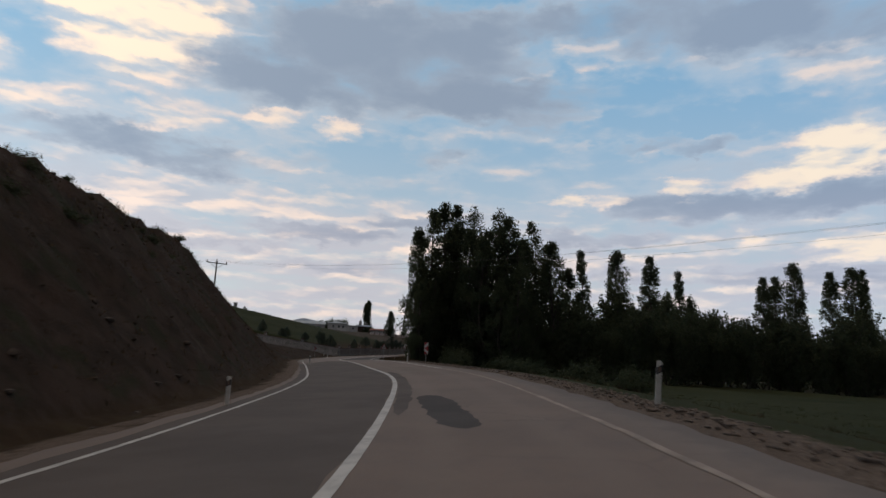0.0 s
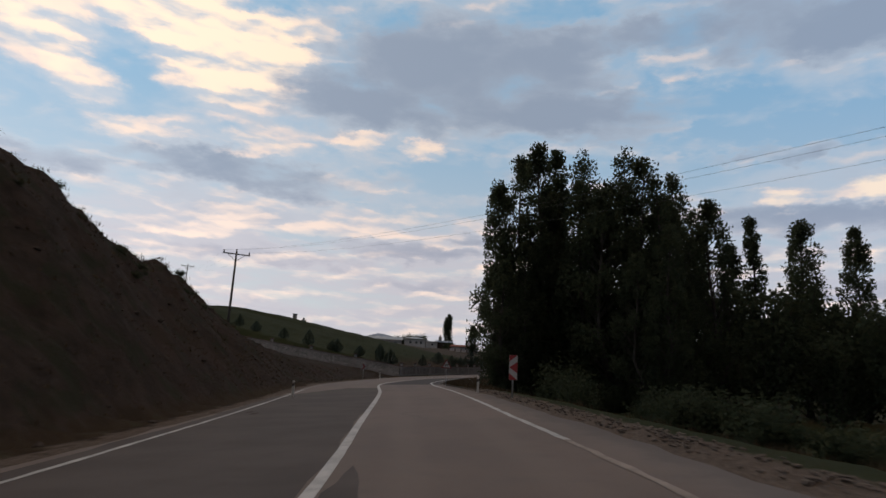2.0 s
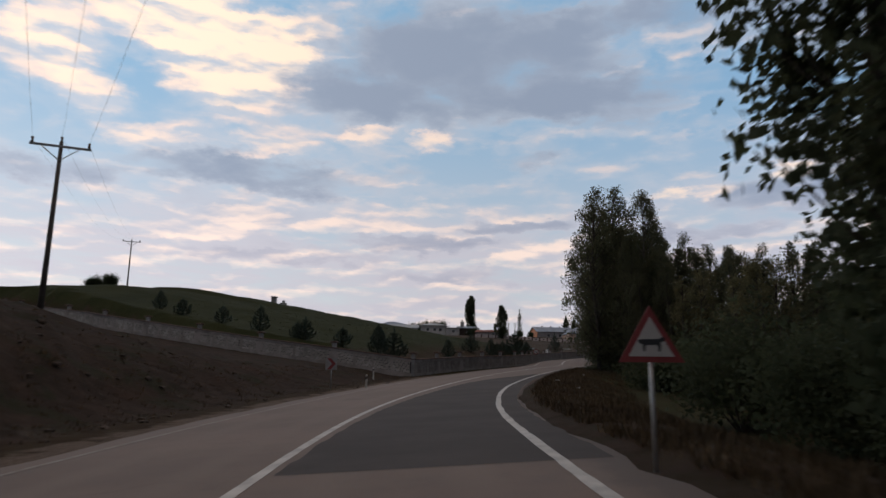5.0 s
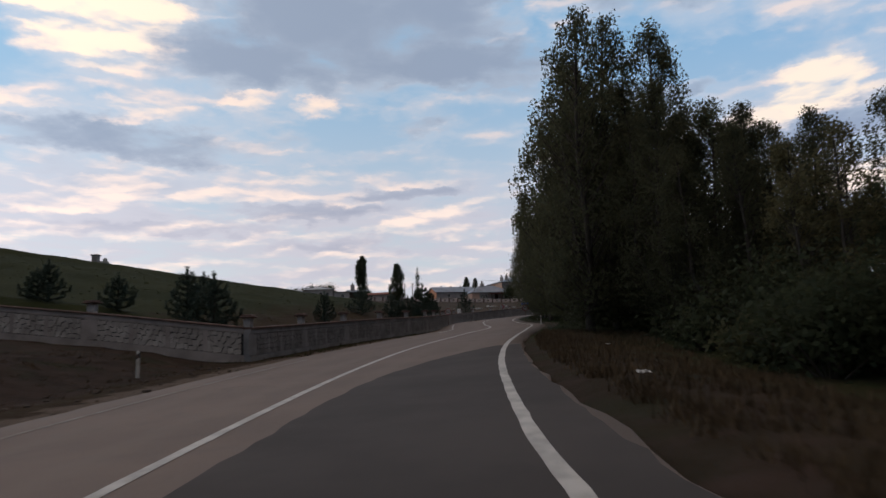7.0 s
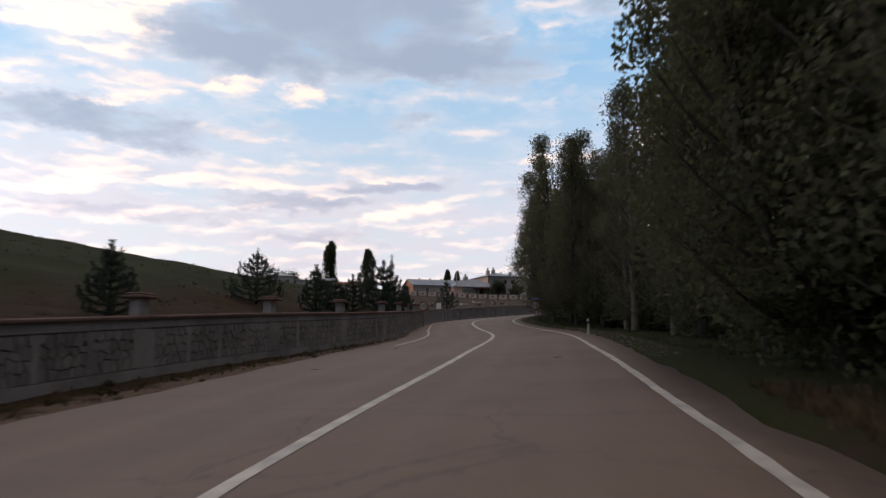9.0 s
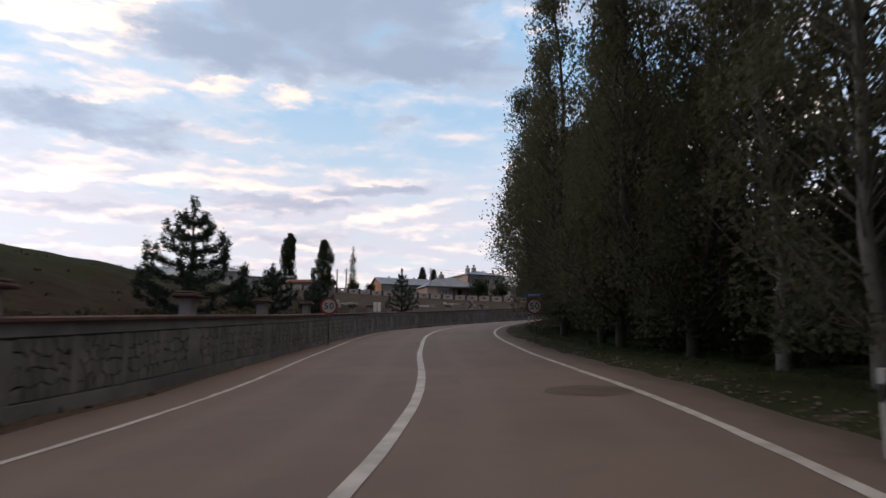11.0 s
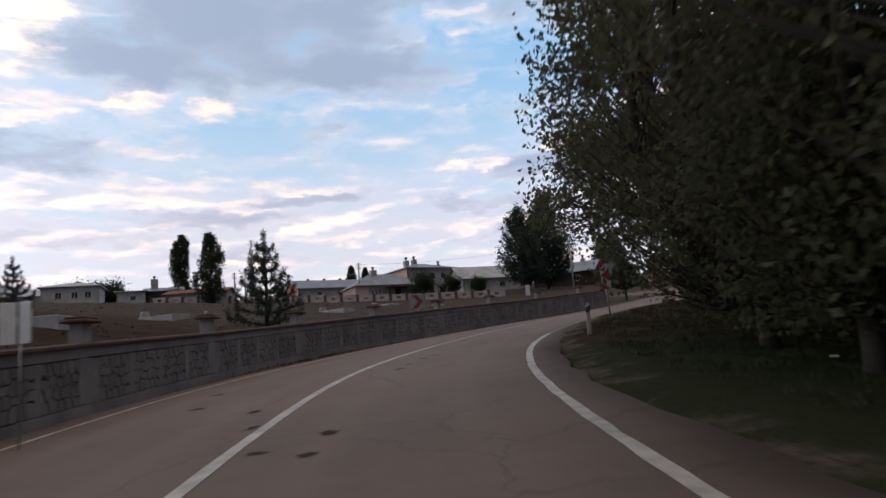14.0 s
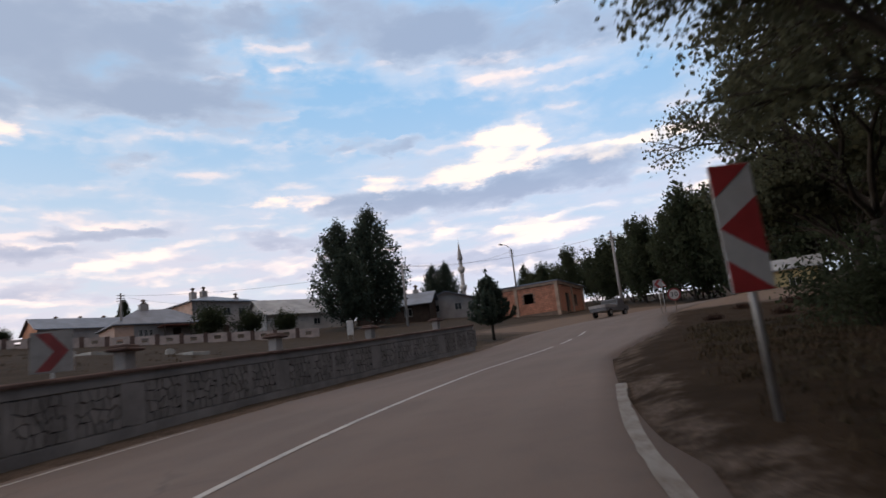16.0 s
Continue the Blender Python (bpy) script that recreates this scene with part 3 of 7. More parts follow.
def axis(lo, hi, fine, far_lo, far_hi):
    inner = np.arange(lo, hi + fine / 2, fine)
    grow_hi, grow_lo, step = [hi], [lo], fine
    while grow_hi[-1] < far_hi or grow_lo[-1] > far_lo:
        step *= 1.16
        grow_hi.append(min(grow_hi[-1] + step, far_hi) if grow_hi[-1] < far_hi else far_hi)
        grow_lo.append(max(grow_lo[-1] - step, far_lo) if grow_lo[-1] > far_lo else far_lo)
    return np.unique(np.r_[grow_lo, inner, grow_hi])


def ground_material():
    m = bpy.data.materials.new("earth_and_grass")
    m.use_nodes = True
    n = Nodes(m.node_tree)
    shader = m.node_tree.nodes["Principled BSDF"]
    where = n.add("ShaderNodeTexCoord", out=3)

    def layer(name):
        node = m.node_tree.nodes.new("ShaderNodeAttribute")
        node.attribute_name = name
        return node.outputs[2]
    big, mid, tiny = n.noise(where, 0.18, 6, 0.62), n.noise(where, 1.3, 6, 0.65), n.noise(where, 14, 4, 0.7)
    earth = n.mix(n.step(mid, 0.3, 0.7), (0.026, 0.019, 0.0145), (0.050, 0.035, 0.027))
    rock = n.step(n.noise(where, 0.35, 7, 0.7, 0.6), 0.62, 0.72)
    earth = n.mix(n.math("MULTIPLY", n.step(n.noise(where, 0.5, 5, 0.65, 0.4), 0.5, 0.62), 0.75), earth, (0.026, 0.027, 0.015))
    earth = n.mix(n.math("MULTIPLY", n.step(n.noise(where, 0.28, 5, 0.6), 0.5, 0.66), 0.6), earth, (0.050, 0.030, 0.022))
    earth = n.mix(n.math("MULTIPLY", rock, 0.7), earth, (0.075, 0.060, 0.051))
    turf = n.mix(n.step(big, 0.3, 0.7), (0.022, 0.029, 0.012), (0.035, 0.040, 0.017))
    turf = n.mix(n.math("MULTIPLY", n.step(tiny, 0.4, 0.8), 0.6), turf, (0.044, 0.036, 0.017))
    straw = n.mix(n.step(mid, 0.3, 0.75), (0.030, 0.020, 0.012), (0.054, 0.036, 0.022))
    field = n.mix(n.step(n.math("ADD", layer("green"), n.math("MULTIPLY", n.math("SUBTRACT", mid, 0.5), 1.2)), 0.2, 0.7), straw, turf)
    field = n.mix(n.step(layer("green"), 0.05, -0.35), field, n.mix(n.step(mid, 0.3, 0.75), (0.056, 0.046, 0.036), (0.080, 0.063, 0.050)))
    soil = n.step(n.math("ADD", layer("soil"), n.math("MULTIPLY", n.math("SUBTRACT", mid, 0.5), 1.1)), 0.3, 0.7)
    tone = n.mix(soil, field, earth)
    stones = n.mix(n.step(tiny, 0.35, 0.7), (0.080, 0.062, 0.050), (0.165, 0.128, 0.103))
    grav = n.step(n.math("ADD", layer("gravel"), n.math("MULTIPLY", n.math("SUBTRACT", mid, 0.5), 1.3)), 0.45, 0.75)
    tone = n.mix(grav, tone, stones)
    tone = n.mix(n.step(layer("gravel"), 1.5, 2.3), tone, n.mix(mid, (0.15, 0.112, 0.088), (0.23, 0.175, 0.14)))
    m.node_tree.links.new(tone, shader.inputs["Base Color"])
    shader.inputs["Roughness"].default_value = 0.95
    shader.inputs["Specular IOR Level"].default_value = 0.05
    h = n.math("ADD", n.math("MULTIPLY", mid, 0.7), n.math("MULTIPLY", tiny, 0.3))
    m.node_tree.links.new(n.add("ShaderNodeBump", {"Strength": 0.7, "Distance": 0.25, "Height": h}), shader.inputs["Normal"])
    return m


def make_ground():
    xs = axis(-46, 34, 0.62, -2600, 3200)
    ys = axis(-8, 250, 0.85, -500, 3600)
    gx, gy = np.meshgrid(xs, ys)
    z, gravel, soil, green = terrain(gx, gy)
    nx, ny = len(xs), len(ys)
    mesh = bpy.data.meshes.new("ground")
    mesh.vertices.add(nx * ny)
    mesh.vertices.foreach_set("co", np.stack([gx.ravel(), gy.ravel(), z], 1).astype(np.float32).ravel())
    i = np.arange(nx * ny).reshape(ny, nx)
    quads = np.stack([i[:-1, :-1], i[:-1, 1:], i[1:, 1:], i[1:, :-1]], -1).reshape(-1, 4).astype(np.int32)
    mesh.loops.add(quads.size)
    mesh.loops.foreach_set("vertex_index", quads.ravel())
    mesh.polygons.add(len(quads))
    mesh.polygons.foreach_set("loop_start", np.arange(0, quads.size, 4, dtype=np.int32))
    mesh.polygons.foreach_set("use_smooth", np.ones(len(quads), dtype=bool))
    for name, values in (("gravel", gravel), ("soil", soil), ("green", green)):
        layer = mesh.attributes.new(name, "FLOAT", "POINT")
        layer.data.foreach_set("value", values.astype(np.float32))
    mesh.update(calc_edges=True)
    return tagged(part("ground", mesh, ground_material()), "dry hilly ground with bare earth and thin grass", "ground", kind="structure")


ground = make_ground()


def strip(name, s0, s1, lat0, lat1, up, mat, parent, label="", step=1.0, across=1, ragged=0.0, seed=0, taper=0.0):
    """A ribbon laid on the road between two distances along it."""
    rnd = random.Random(seed)
    n = max(2, int((s1 - s0) / step) + 1)
    bm = bmesh.new()
    rows = []
    for k in range(n):
        s = s0 + (s1 - s0) * k / (n - 1)
        a, b = (v(s) if callable(v) else v for v in (lat0, lat1))
        a, b = a + rnd.uniform(-ragged, ragged), b + rnd.uniform(-ragged, ragged)
        if taper:
            f = min(1, math.sqrt(max(0.0, 1 - abs(2 * k / (n - 1) - 1) ** taper)) + 0.02)
            a, b = (a + b) / 2 + (a - b) / 2 * f, (a + b) / 2 + (b - a) / 2 * f
        rows.append([bm.verts.new(on_road(s, a + (b - a) * j / across, up)) for j in range(across + 1)])
    for p, q in zip(rows, rows[1:]):
        for j in range(across):
            bm.faces.new((p[j], p[j + 1], q[j + 1], q[j])).smooth = True
    return part(name, bm, mat, parent, label)


def make_road():
    road = part("road", _road_body(), asphalt)
    tagged(road, "two-lane worn brownish asphalt country road", "road", kind="structure")
    w = 0.078
    def beside_line(edge, a, b):
        return (lambda s: edge(s) + a), (lambda s: edge(s) + b)
    strip("centre_line", -30, 196, -w, w, 0.006, line_paint, road, "solid white centre line", 0.5, ragged=0.006)
    strip("centre_line", 196, 223, -0.055, 0.055, 0.006, line_paint, road, "thin white centre line", 0.5, ragged=0.006)
    for k in range(2):
        strip("centre_line", 225 + k * 6.5, 229 + k * 6.5, -0.06, 0.06, 0.006, line_paint, road, "worn white centre line", 0.5, ragged=0.01, seed=k)
    strip("edge_line", -30, 66, *beside_line(lane_left, -0.055, 0.055), 0.006, line_paint, road, "thin white edge line", 0.5, ragged=0.012, seed=1)
    strip("edge_line", 66, 118, *beside_line(lane_left, -0.06, 0.06), 0.006, line_worn, road, "thin white edge line", 0.5, ragged=0.012, seed=1)
    strip("edge_line", 143, 208, *beside_line(lane_left, -0.05, 0.05), 0.006, line_paint, road, "thin white edge line", 0.5, ragged=0.012, seed=1)
    strip("edge_line", -30, 38, *beside_line(lane_right, -0.06, 0.05), 0.006, line_dusty, road, "dusty white edge line", 0.5, ragged=0.02, seed=2)
    strip("edge_line", 38, 66, *beside_line(lane_right, -0.065, 0.065), 0.006, line_paint, road, "white edge line", 0.5, ragged=0.015, seed=2)
    strip("edge_line", 66, 122, *beside_line(lane_right, -0.08, 0.08), 0.006, line_paint, road, "broad white edge line", 0.5, ragged=0.012, seed=3)
    strip("edge_line", 122, 196, *beside_line(lane_right, -0.07, 0.07), 0.006, line_paint, road, "white edge line", 0.5, ragged=0.012, seed=3)
    strip("edge_line", 196, 206.5, *beside_line(lane_right, -0.07, 0.07), 0.006, line_worn, road, "worn broad white edge line", 0.3, ragged=0.012, seed=3)
    strip("asphalt_patch", 76, 118, lambda s: 0.62 - 0.42 * math.cos((s - 76) / 42 * 3.0) + max(0, s - 104) ** 2 * 0.012, EDGE - 0.05, 0.003,
          asphalt_new, road, "darker newer asphalt patch", 0.5, ragged=0.04, seed=4)
    strip("asphalt_patch", 10.5, 18.0, lambda s: 1.0 - (s - 10.5) * 0.06, lambda s: 1.75 - (s - 10.5) * 0.06, 0.003, asphalt_new, road, "dark tarred patch", 0.3, ragged=0.05, seed=5, taper=5)
    strip("asphalt_patch", 152.2, 153.8, 2.0, 3.3, 0.003, asphalt_stain, road, "dark tarred patch", 0.3, ragged=0.08, seed=6, taper=2.5)
    strip("asphalt_patch", -10, 68, lambda s: lane_left(s) - 0.45 + max(0.0, s - 58) * 0.28, -0.09, 0.002, asphalt_darker, road, "darker strip of asphalt", 1.0, ragged=0.05, seed=8)
    strip("asphalt_patch", 13, 36, 0.1, 0.5, 0.0025, asphalt_darker, road, "darker strip of asphalt", 0.6, ragged=0.06, seed=18, taper=5)
    rnd = random.Random(3)
    for k in range(6):
        s, lat = rnd.uniform(20, 200), rnd.uniform(-3.4, 3.2)
        strip("tar_spot", s, s + rnd.uniform(0.2, 0.5), lat, lat + rnd.uniform(0.1, 0.25), 0.005, mud_mat, road, "", 0.04, ragged=0.05, seed=k, taper=2)
    for k, (s, lat, long, wide) in enumerate(((47.5, -3.5, 0.9, 0.2), (46.6, -3.2, 1.2, 0.2), (50.2, -2.6, 0.7, 0.15), (181.6, 0.9, 0.5, 0.35), (180.5, 0.85, 0.35, 0.3), (184.2, -0.6, 0.5, 0.3), (180.9, 0.3, 0.3, 0.35), (182.6, -0.2, 0.5, 0.3),
                                              (189.0, 1.0, 0.5, 0.35), (190.0, 1.0, 0.4, 0.3), (191.3, 1.1, 0.35, 0.4), (192.0, 1.3, 0.3, 0.45), (185.4, -1.9, 0.4, 0.4), (187.5, -2.4, 0.4, 0.3), (197.5, 0.6, 0.5, 0.3))):
        strip("tar_spot", s, s + long * 0.7, lat - wide * 0.3, lat + wide * 0.3, 0.004, mud_mat, road, "", 0.04, ragged=0.07, seed=50 + k, taper=2)
    return road


def _road_body():
    bm = bmesh.new()
    across = bm.verts.layers.float.new("lat")
    lats = [-EDGE - 0.12, -EDGE, -3.4, -2.5, -1.6, -0.8, 0, 0.8, 1.6, 2.5, 3.4, EDGE, EDGE + 0.12]
    rnd = random.Random(9)
    rows = []
    for s in np.arange(RS[0] + 2, 262, 1.0):
        row = []
        rim = float(right_rim(s))
        for k, lat in enumerate(lats):
            lat = min(lat, rim - 0.3 if k == len(lats) - 3 else rim + 0.12 if k == len(lats) - 1 else rim)
            drop = -0.16 if k in (0, len(lats) - 1) else 0.0
            j = rnd.uniform(-0.10, 0.10) if abs(lat) > 4 else 0
            vert = bm.verts.new(on_road(s, lat + j, drop))
            vert[across] = lat
            row.append(vert)
        rows.append(row)
    for p, q in zip(rows, rows[1:]):
        for j in range(len(lats) - 1):
            bm.faces.new((p[j], p[j + 1], q[j + 1], q[j])).smooth = True
    return bm


road = make_road()

# ------------------------------------------------------------------ the graveyard wall
WALL_H = 1.28


def line_frame(line, s, run):
    x, y = np.interp(s, run, line[:, 0]), np.interp(s, run, line[:, 1])
    x2, y2 = np.interp(s + 0.3, run, line[:, 0]), np.interp(s + 0.3, run, line[:, 1])
    x1, y1 = np.interp(s - 0.3, run, line[:, 0]), np.interp(s - 0.3, run, line[:, 1])
    t = Vector((x2 - x1, y2 - y1, 0)).normalized()
    return Vector((x, y, 0)), t, Vector((t.y, -t.x, 0))        # place, along, towards the road


def wall_run(name, line, run, base, label, spacing, near, h=WALL_H, s_from=0.0, face=None, body=None):
    """A wall with a core, recessed stone-faced panels, a coping and capped pillars. base(s): height of its foot."""
    length = run[-1]
    wall = part(name, sweep(line, run, base, [(-0.10, -0.6), (0.02, -0.6), (0.02, 0.22), (-0.03, 0.24), (-0.03, h - 0.20), (0.02, h - 0.18), (0.02, h), (-0.28, h), (-0.28, -0.6)]), body or wall_render)
    tagged(wall, label, "wall", kind="structure")
    part("coping", sweep(line, run, lambda s: base(s) + h, [(0.07, 0.004), (0.085, 0.02), (0.085, 0.065), (0.04, 0.09), (-0.32, 0.09), (-0.36, 0.065), (-0.36, 0.02), (-0.34, 0.004)]), coping_mat, wall, "red-brown concrete coping")
    part("joint_bed", sweep(line, run, base, [(-0.035, 0.245), (-0.018, 0.245), (-0.018, h - 0.205), (-0.035, h - 0.205)]), mortar_mat, wall, "dark recessed joints")
    s = s_from
    posts = []
    while s < length - 0.3:
        p, t, out = line_frame(line, s, run)
        z = base(s)
        bm = bmesh.new()
        box(bm, (-0.17, 0.032, h + 0.05), (0.17, 0.30, h + 0.45), 0.015)
        m = Matrix.Translation((p.x, p.y, z)) @ Matrix(((t.x, -out.x, 0, 0), (t.y, -out.y, 0, 0), (0, 0, 1, 0), (0, 0, 0, 1)))
        bmesh.ops.transform(bm, matrix=m, verts=bm.verts)
        pillar = part("pillar", bm, concrete, wall, "concrete pillar with a flat cap")
        bm = bmesh.new()
        box(bm, (-0.30, -0.10, h + 0.452), (0.30, 0.42, h + 0.52), 0.02)
        box(bm, (-0.24, -0.04, h + 0.522), (0.24, 0.36, h + 0.58), 0.02)
        bmesh.ops.transform(bm, matrix=m, verts=bm.verts)
        part("pillar_cap", bm, coping_mat, pillar)
        posts.append(s)
        s += spacing
    stones(wall, line, run, base, h, posts, near, face or stone_mat, body or wall_render)
    return wall


def sweep(line, run, base, outline):
    """An outline (out towards the road, up) pushed along a line whose foot follows base(s)."""
    bm = bmesh.new()
    rows = []
    for s in np.arange(0, run[-1] + 0.01, 1.0):
        p, t, out = line_frame(line, s, run)
        z = base(s)
        rows.append([bm.verts.new(p + out * a + Vector((0, 0, z + b))) for a, b in outline])
    n = len(outline)
    for p, q in zip(rows, rows[1:]):
        for j in range(n):
            bm.faces.new((p[j], p[(j + 1) % n], q[(j + 1) % n], q[j]))
    bm.faces.new(rows[0][::-1])
    bm.faces.new(rows[-1])
    bmesh.ops.recalc_face_normals(bm, faces=bm.faces)
    return bm


def stones(wall, line, run, base, h, posts, near, face, body):
    """Irregular flat stones between the pillars, in panels about 1.4 m long."""
    rnd = random.Random(21)
    rest, faces, count, ribs = [], [], 0, []
    lo, hi = 0.25, h - 0.21
    rows = 4
    ends = posts + [run[-1]]
    for a, b in zip(ends, ends[1:]):
        ribs.append((a, 0.37))
        panels = max(1, round((b - a - 0.5) / 1.45))
        for k in range(panels):
            p0 = a + 0.28 + (b - a - 0.56) * k / panels + 0.10
            p1 = a + 0.28 + (b - a - 0.56) * (k + 1) / panels - 0.10
            ribs += [(p0 - 0.10, 0.095)] if k else []
            cols = 5
            w, rh = (p1 - p0) / cols, (hi - lo) / rows
            corner = {}

            def at(u, v):
                key = (round(u * 4), v)
                if key not in corner:
                    ju = rnd.uniform(-0.26, 0.26) * w if 0 < u < cols else 0
                    jv = rnd.uniform(-0.32, 0.32) * rh if 0 < v < rows else 0
                    corner[key] = (p0 + min(max(u, 0), cols) * w + ju, lo + v * rh + jv)
                return corner[key]
            for r in range(rows):
                shift = 0.5 if r % 2 else 0.0
                edges = sorted({0.0, float(cols)} | {c + shift for c in range(cols + 1) if 0 < c + shift < cols})
                for u0, u1 in zip(edges, edges[1:]):
                    ring = [at(u0, r)]
                    if u0 < round(u0 * 2) / 2 + 0.25 < u1 and r > 0:
                        ring.append(at((u0 + u1) / 2, r))
                    ring += [at(u1, r), at(u1, r + 1)]
                    if r < rows - 1 and u1 - u0 > 0.6:
                        ring.append(at((u0 + u1) / 2, r + 1))
                    ring.append(at(u0, r + 1))
                    cx, cz = sum(q[0] for q in ring) / len(ring), sum(q[1] for q in ring) / len(ring)
                    poly = []
                    for q in ring:
                        dx_ = 0.0 if min(abs(q[0] - p0), abs(q[0] - p1)) < 1e-4 else cx - q[0]
                        dz_ = 0.0 if min(abs(q[1] - lo), abs(q[1] - hi)) < 1e-4 else cz - q[1]
                        dist = math.hypot(dx_, dz_) + 1e-6
                        f = min(rnd.choice((0.010, 0.014, 0.019)) / dist, 0.4)
                        poly.append((q[0] + dx_ * f, q[1] + dz_ * f))
                    p, t, out = line_frame(line, cx, run)
                    z = base(cx)
                    deep = rnd.uniform(0.010, 0.020)
                    front = [p + t * (u - cx) + out * deep + Vector((0, 0, z + v)) for u, v in poly]
                    back = [q - out * 0.04 for q in front]
                    n = len(poly)
                    fs = [list(range(n))[::-1]] + [[j, (j + 1) % n, n + (j + 1) % n, n + j] for j in range(n)]
                    if near[0] <= cx <= near[1] and count < 300:
                        mesh = bpy.data.meshes.new("stone")
                        mesh.from_pydata([tuple(q) for q in front + back], [], fs)
                        part("stone", mesh, face, wall)
                        count += 1
                    else:
                        o = len(rest)
                        rest += [tuple(q) for q in front + back]
                        faces += [[o + j for j in f] for f in fs]
    bm = bmesh.new()
    for u, half in ribs:
        p, t, out = line_frame(line, u, run)
        m = Matrix.Translation((p.x, p.y, base(u))) @ Matrix(((t.x, -out.x, 0, 0), (t.y, -out.y, 0, 0), (0, 0, 1, 0), (0, 0, 0, 1)))
        box(bm, (-half, -0.016, lo - 0.008), (half, 0.028, hi + 0.008), 0.0, m)
    tagged(part("panel_ribs", bm, body, wall), kind="stuff")
    if rest:
        mesh = bpy.data.meshes.new("stone_facing")
        mesh.from_pydata(rest, [], faces)
        tagged(part("stone_facing", mesh, face, wall), kind="stuff")


# ------------------------------------------------------------------ trees


def leaf_cloud(name, centres, size, rng, lean=0.0, shape=(1.0, 0.55)):
    """One mesh of bent diamond leaves round the given places."""
    n = len(centres)
    size = size * rng.uniform(0.7, 1.3, n)[:, None]
    a = rng.normal(size=(n, 3))
    a[:, 2] += lean
    a /= np.linalg.norm(a, axis=1)[:, None]
    b = np.cross(a, rng.normal(size=(n, 3)))
    b /= np.linalg.norm(b, axis=1)[:, None] + 1e-9
    c = np.cross(a, b)
    p = np.empty((n, 4, 3))
    p[:, 0] = centres - a * size * shape[0] / 2
    p[:, 1] = centres + b * size * shape[1] / 2 + c * size * 0.08
    p[:, 2] = centres + a * size * shape[0] / 2
    p[:, 3] = centres - b * size * shape[1] / 2 + c * size * 0.08
    return quads_mesh(name, p.reshape(-1, 3))


def poplar(seed, h=16.0, spread=2.6, leaves=6500, size=0.30, clear=0.08, leaf=None, stems=1, trunk_mat=None, label="tall dark poplar with steep branches", category="tree", fingers=26, steep=1.0, taper=0.0):
    rng, rnd = np.random.default_rng(seed), random.Random(seed)
    tree = thing("poplar_tree", Matrix(), label, category)
    bm = bmesh.new()
    limbs = []
    for k in range(stems):
        ang0, off = rnd.uniform(0, 6.28), (0.35 if stems > 1 else 0.0) * rnd.uniform(0.6, 1.6)
        lean = rnd.uniform(0.0, 0.06) * (1 + 1.2 * (stems > 1))
        foot = Vector((math.cos(ang0) * off, math.sin(ang0) * off, -0.3))
        top = h * rnd.uniform(0.86, 1.0)
        pts = [foot + Vector((math.cos(ang0) * lean * top * u + 0.12 * math.sin(u * 9 + seed), math.sin(ang0) * lean * top * u + 0.12 * math.cos(u * 7 + seed), top * u)) for u in np.linspace(0, 1, 9)]
        r0 = h * 0.0075 / math.sqrt(stems) + 0.035
        tube(bm, pts, [r0 * (1 - 0.88 * u) * (1.35 if u == 0 else 1) for u in np.linspace(0, 1, 9)], 8)
        limbs.append((pts[2], pts[-1], 0.35))
        for j in range(fingers // stems):
            u = rnd.uniform(clear, 0.97 if taper else 0.86)
            i = min(7, int(u * 8))
            start = pts[i].lerp(pts[i + 1], u * 8 - i)
            az = rnd.uniform(0, 6.28)
            room = spread * (1.0 - 0.55 * max(0, u - 0.25) / 0.75) * rnd.uniform(0.55, 1.0)
            if taper:
                room = spread * max(0.08, 1 - u) ** taper * rnd.uniform(0.5, 1.0)
            rise = room * rnd.uniform(1.2, 2.6) * steep
            rise = min(rise, top * rnd.uniform(0.93, 1.04) - start.z) if rise + start.z > top else rise
            mid = start + Vector((math.cos(az) * room * 0.6, math.sin(az) * room * 0.6, rise * 0.4))
            end = start + Vector((math.cos(az) * room, math.sin(az) * room, rise))
            tube(bm, [start, mid, end], [0.055 * (1.2 - u), 0.035, 0.012], 5, cap=False)
            limbs.append((start.lerp(mid, 0.5), mid, 0.42))
            limbs.append((mid, end, 0.36))
    part("trunk", bm, trunk_mat or bark, tree)
    lens = np.array([(b - a).length for a, b, w in limbs])
    pick = rng.choice(len(limbs), leaves, p=lens / lens.sum())
    u = rng.uniform(0, 1.08, leaves)[:, None]
    a = np.array([tuple(l[0]) for l in limbs])[pick]
    b = np.array([tuple(l[1]) for l in limbs])[pick]
    w = np.array([l[2] for l in limbs])[pick][:, None]
    where = a + (b - a) * u + rng.normal(size=(leaves, 3)) * w * (1.15 - 0.5 * u) * np.array([1, 1, 1.1])
    where[:, 2] = np.maximum(where[:, 2], 0.35)
    part("crown", leaf_cloud("crown", where, size, rng), leaf or leaf_dark, tree)
    return tree


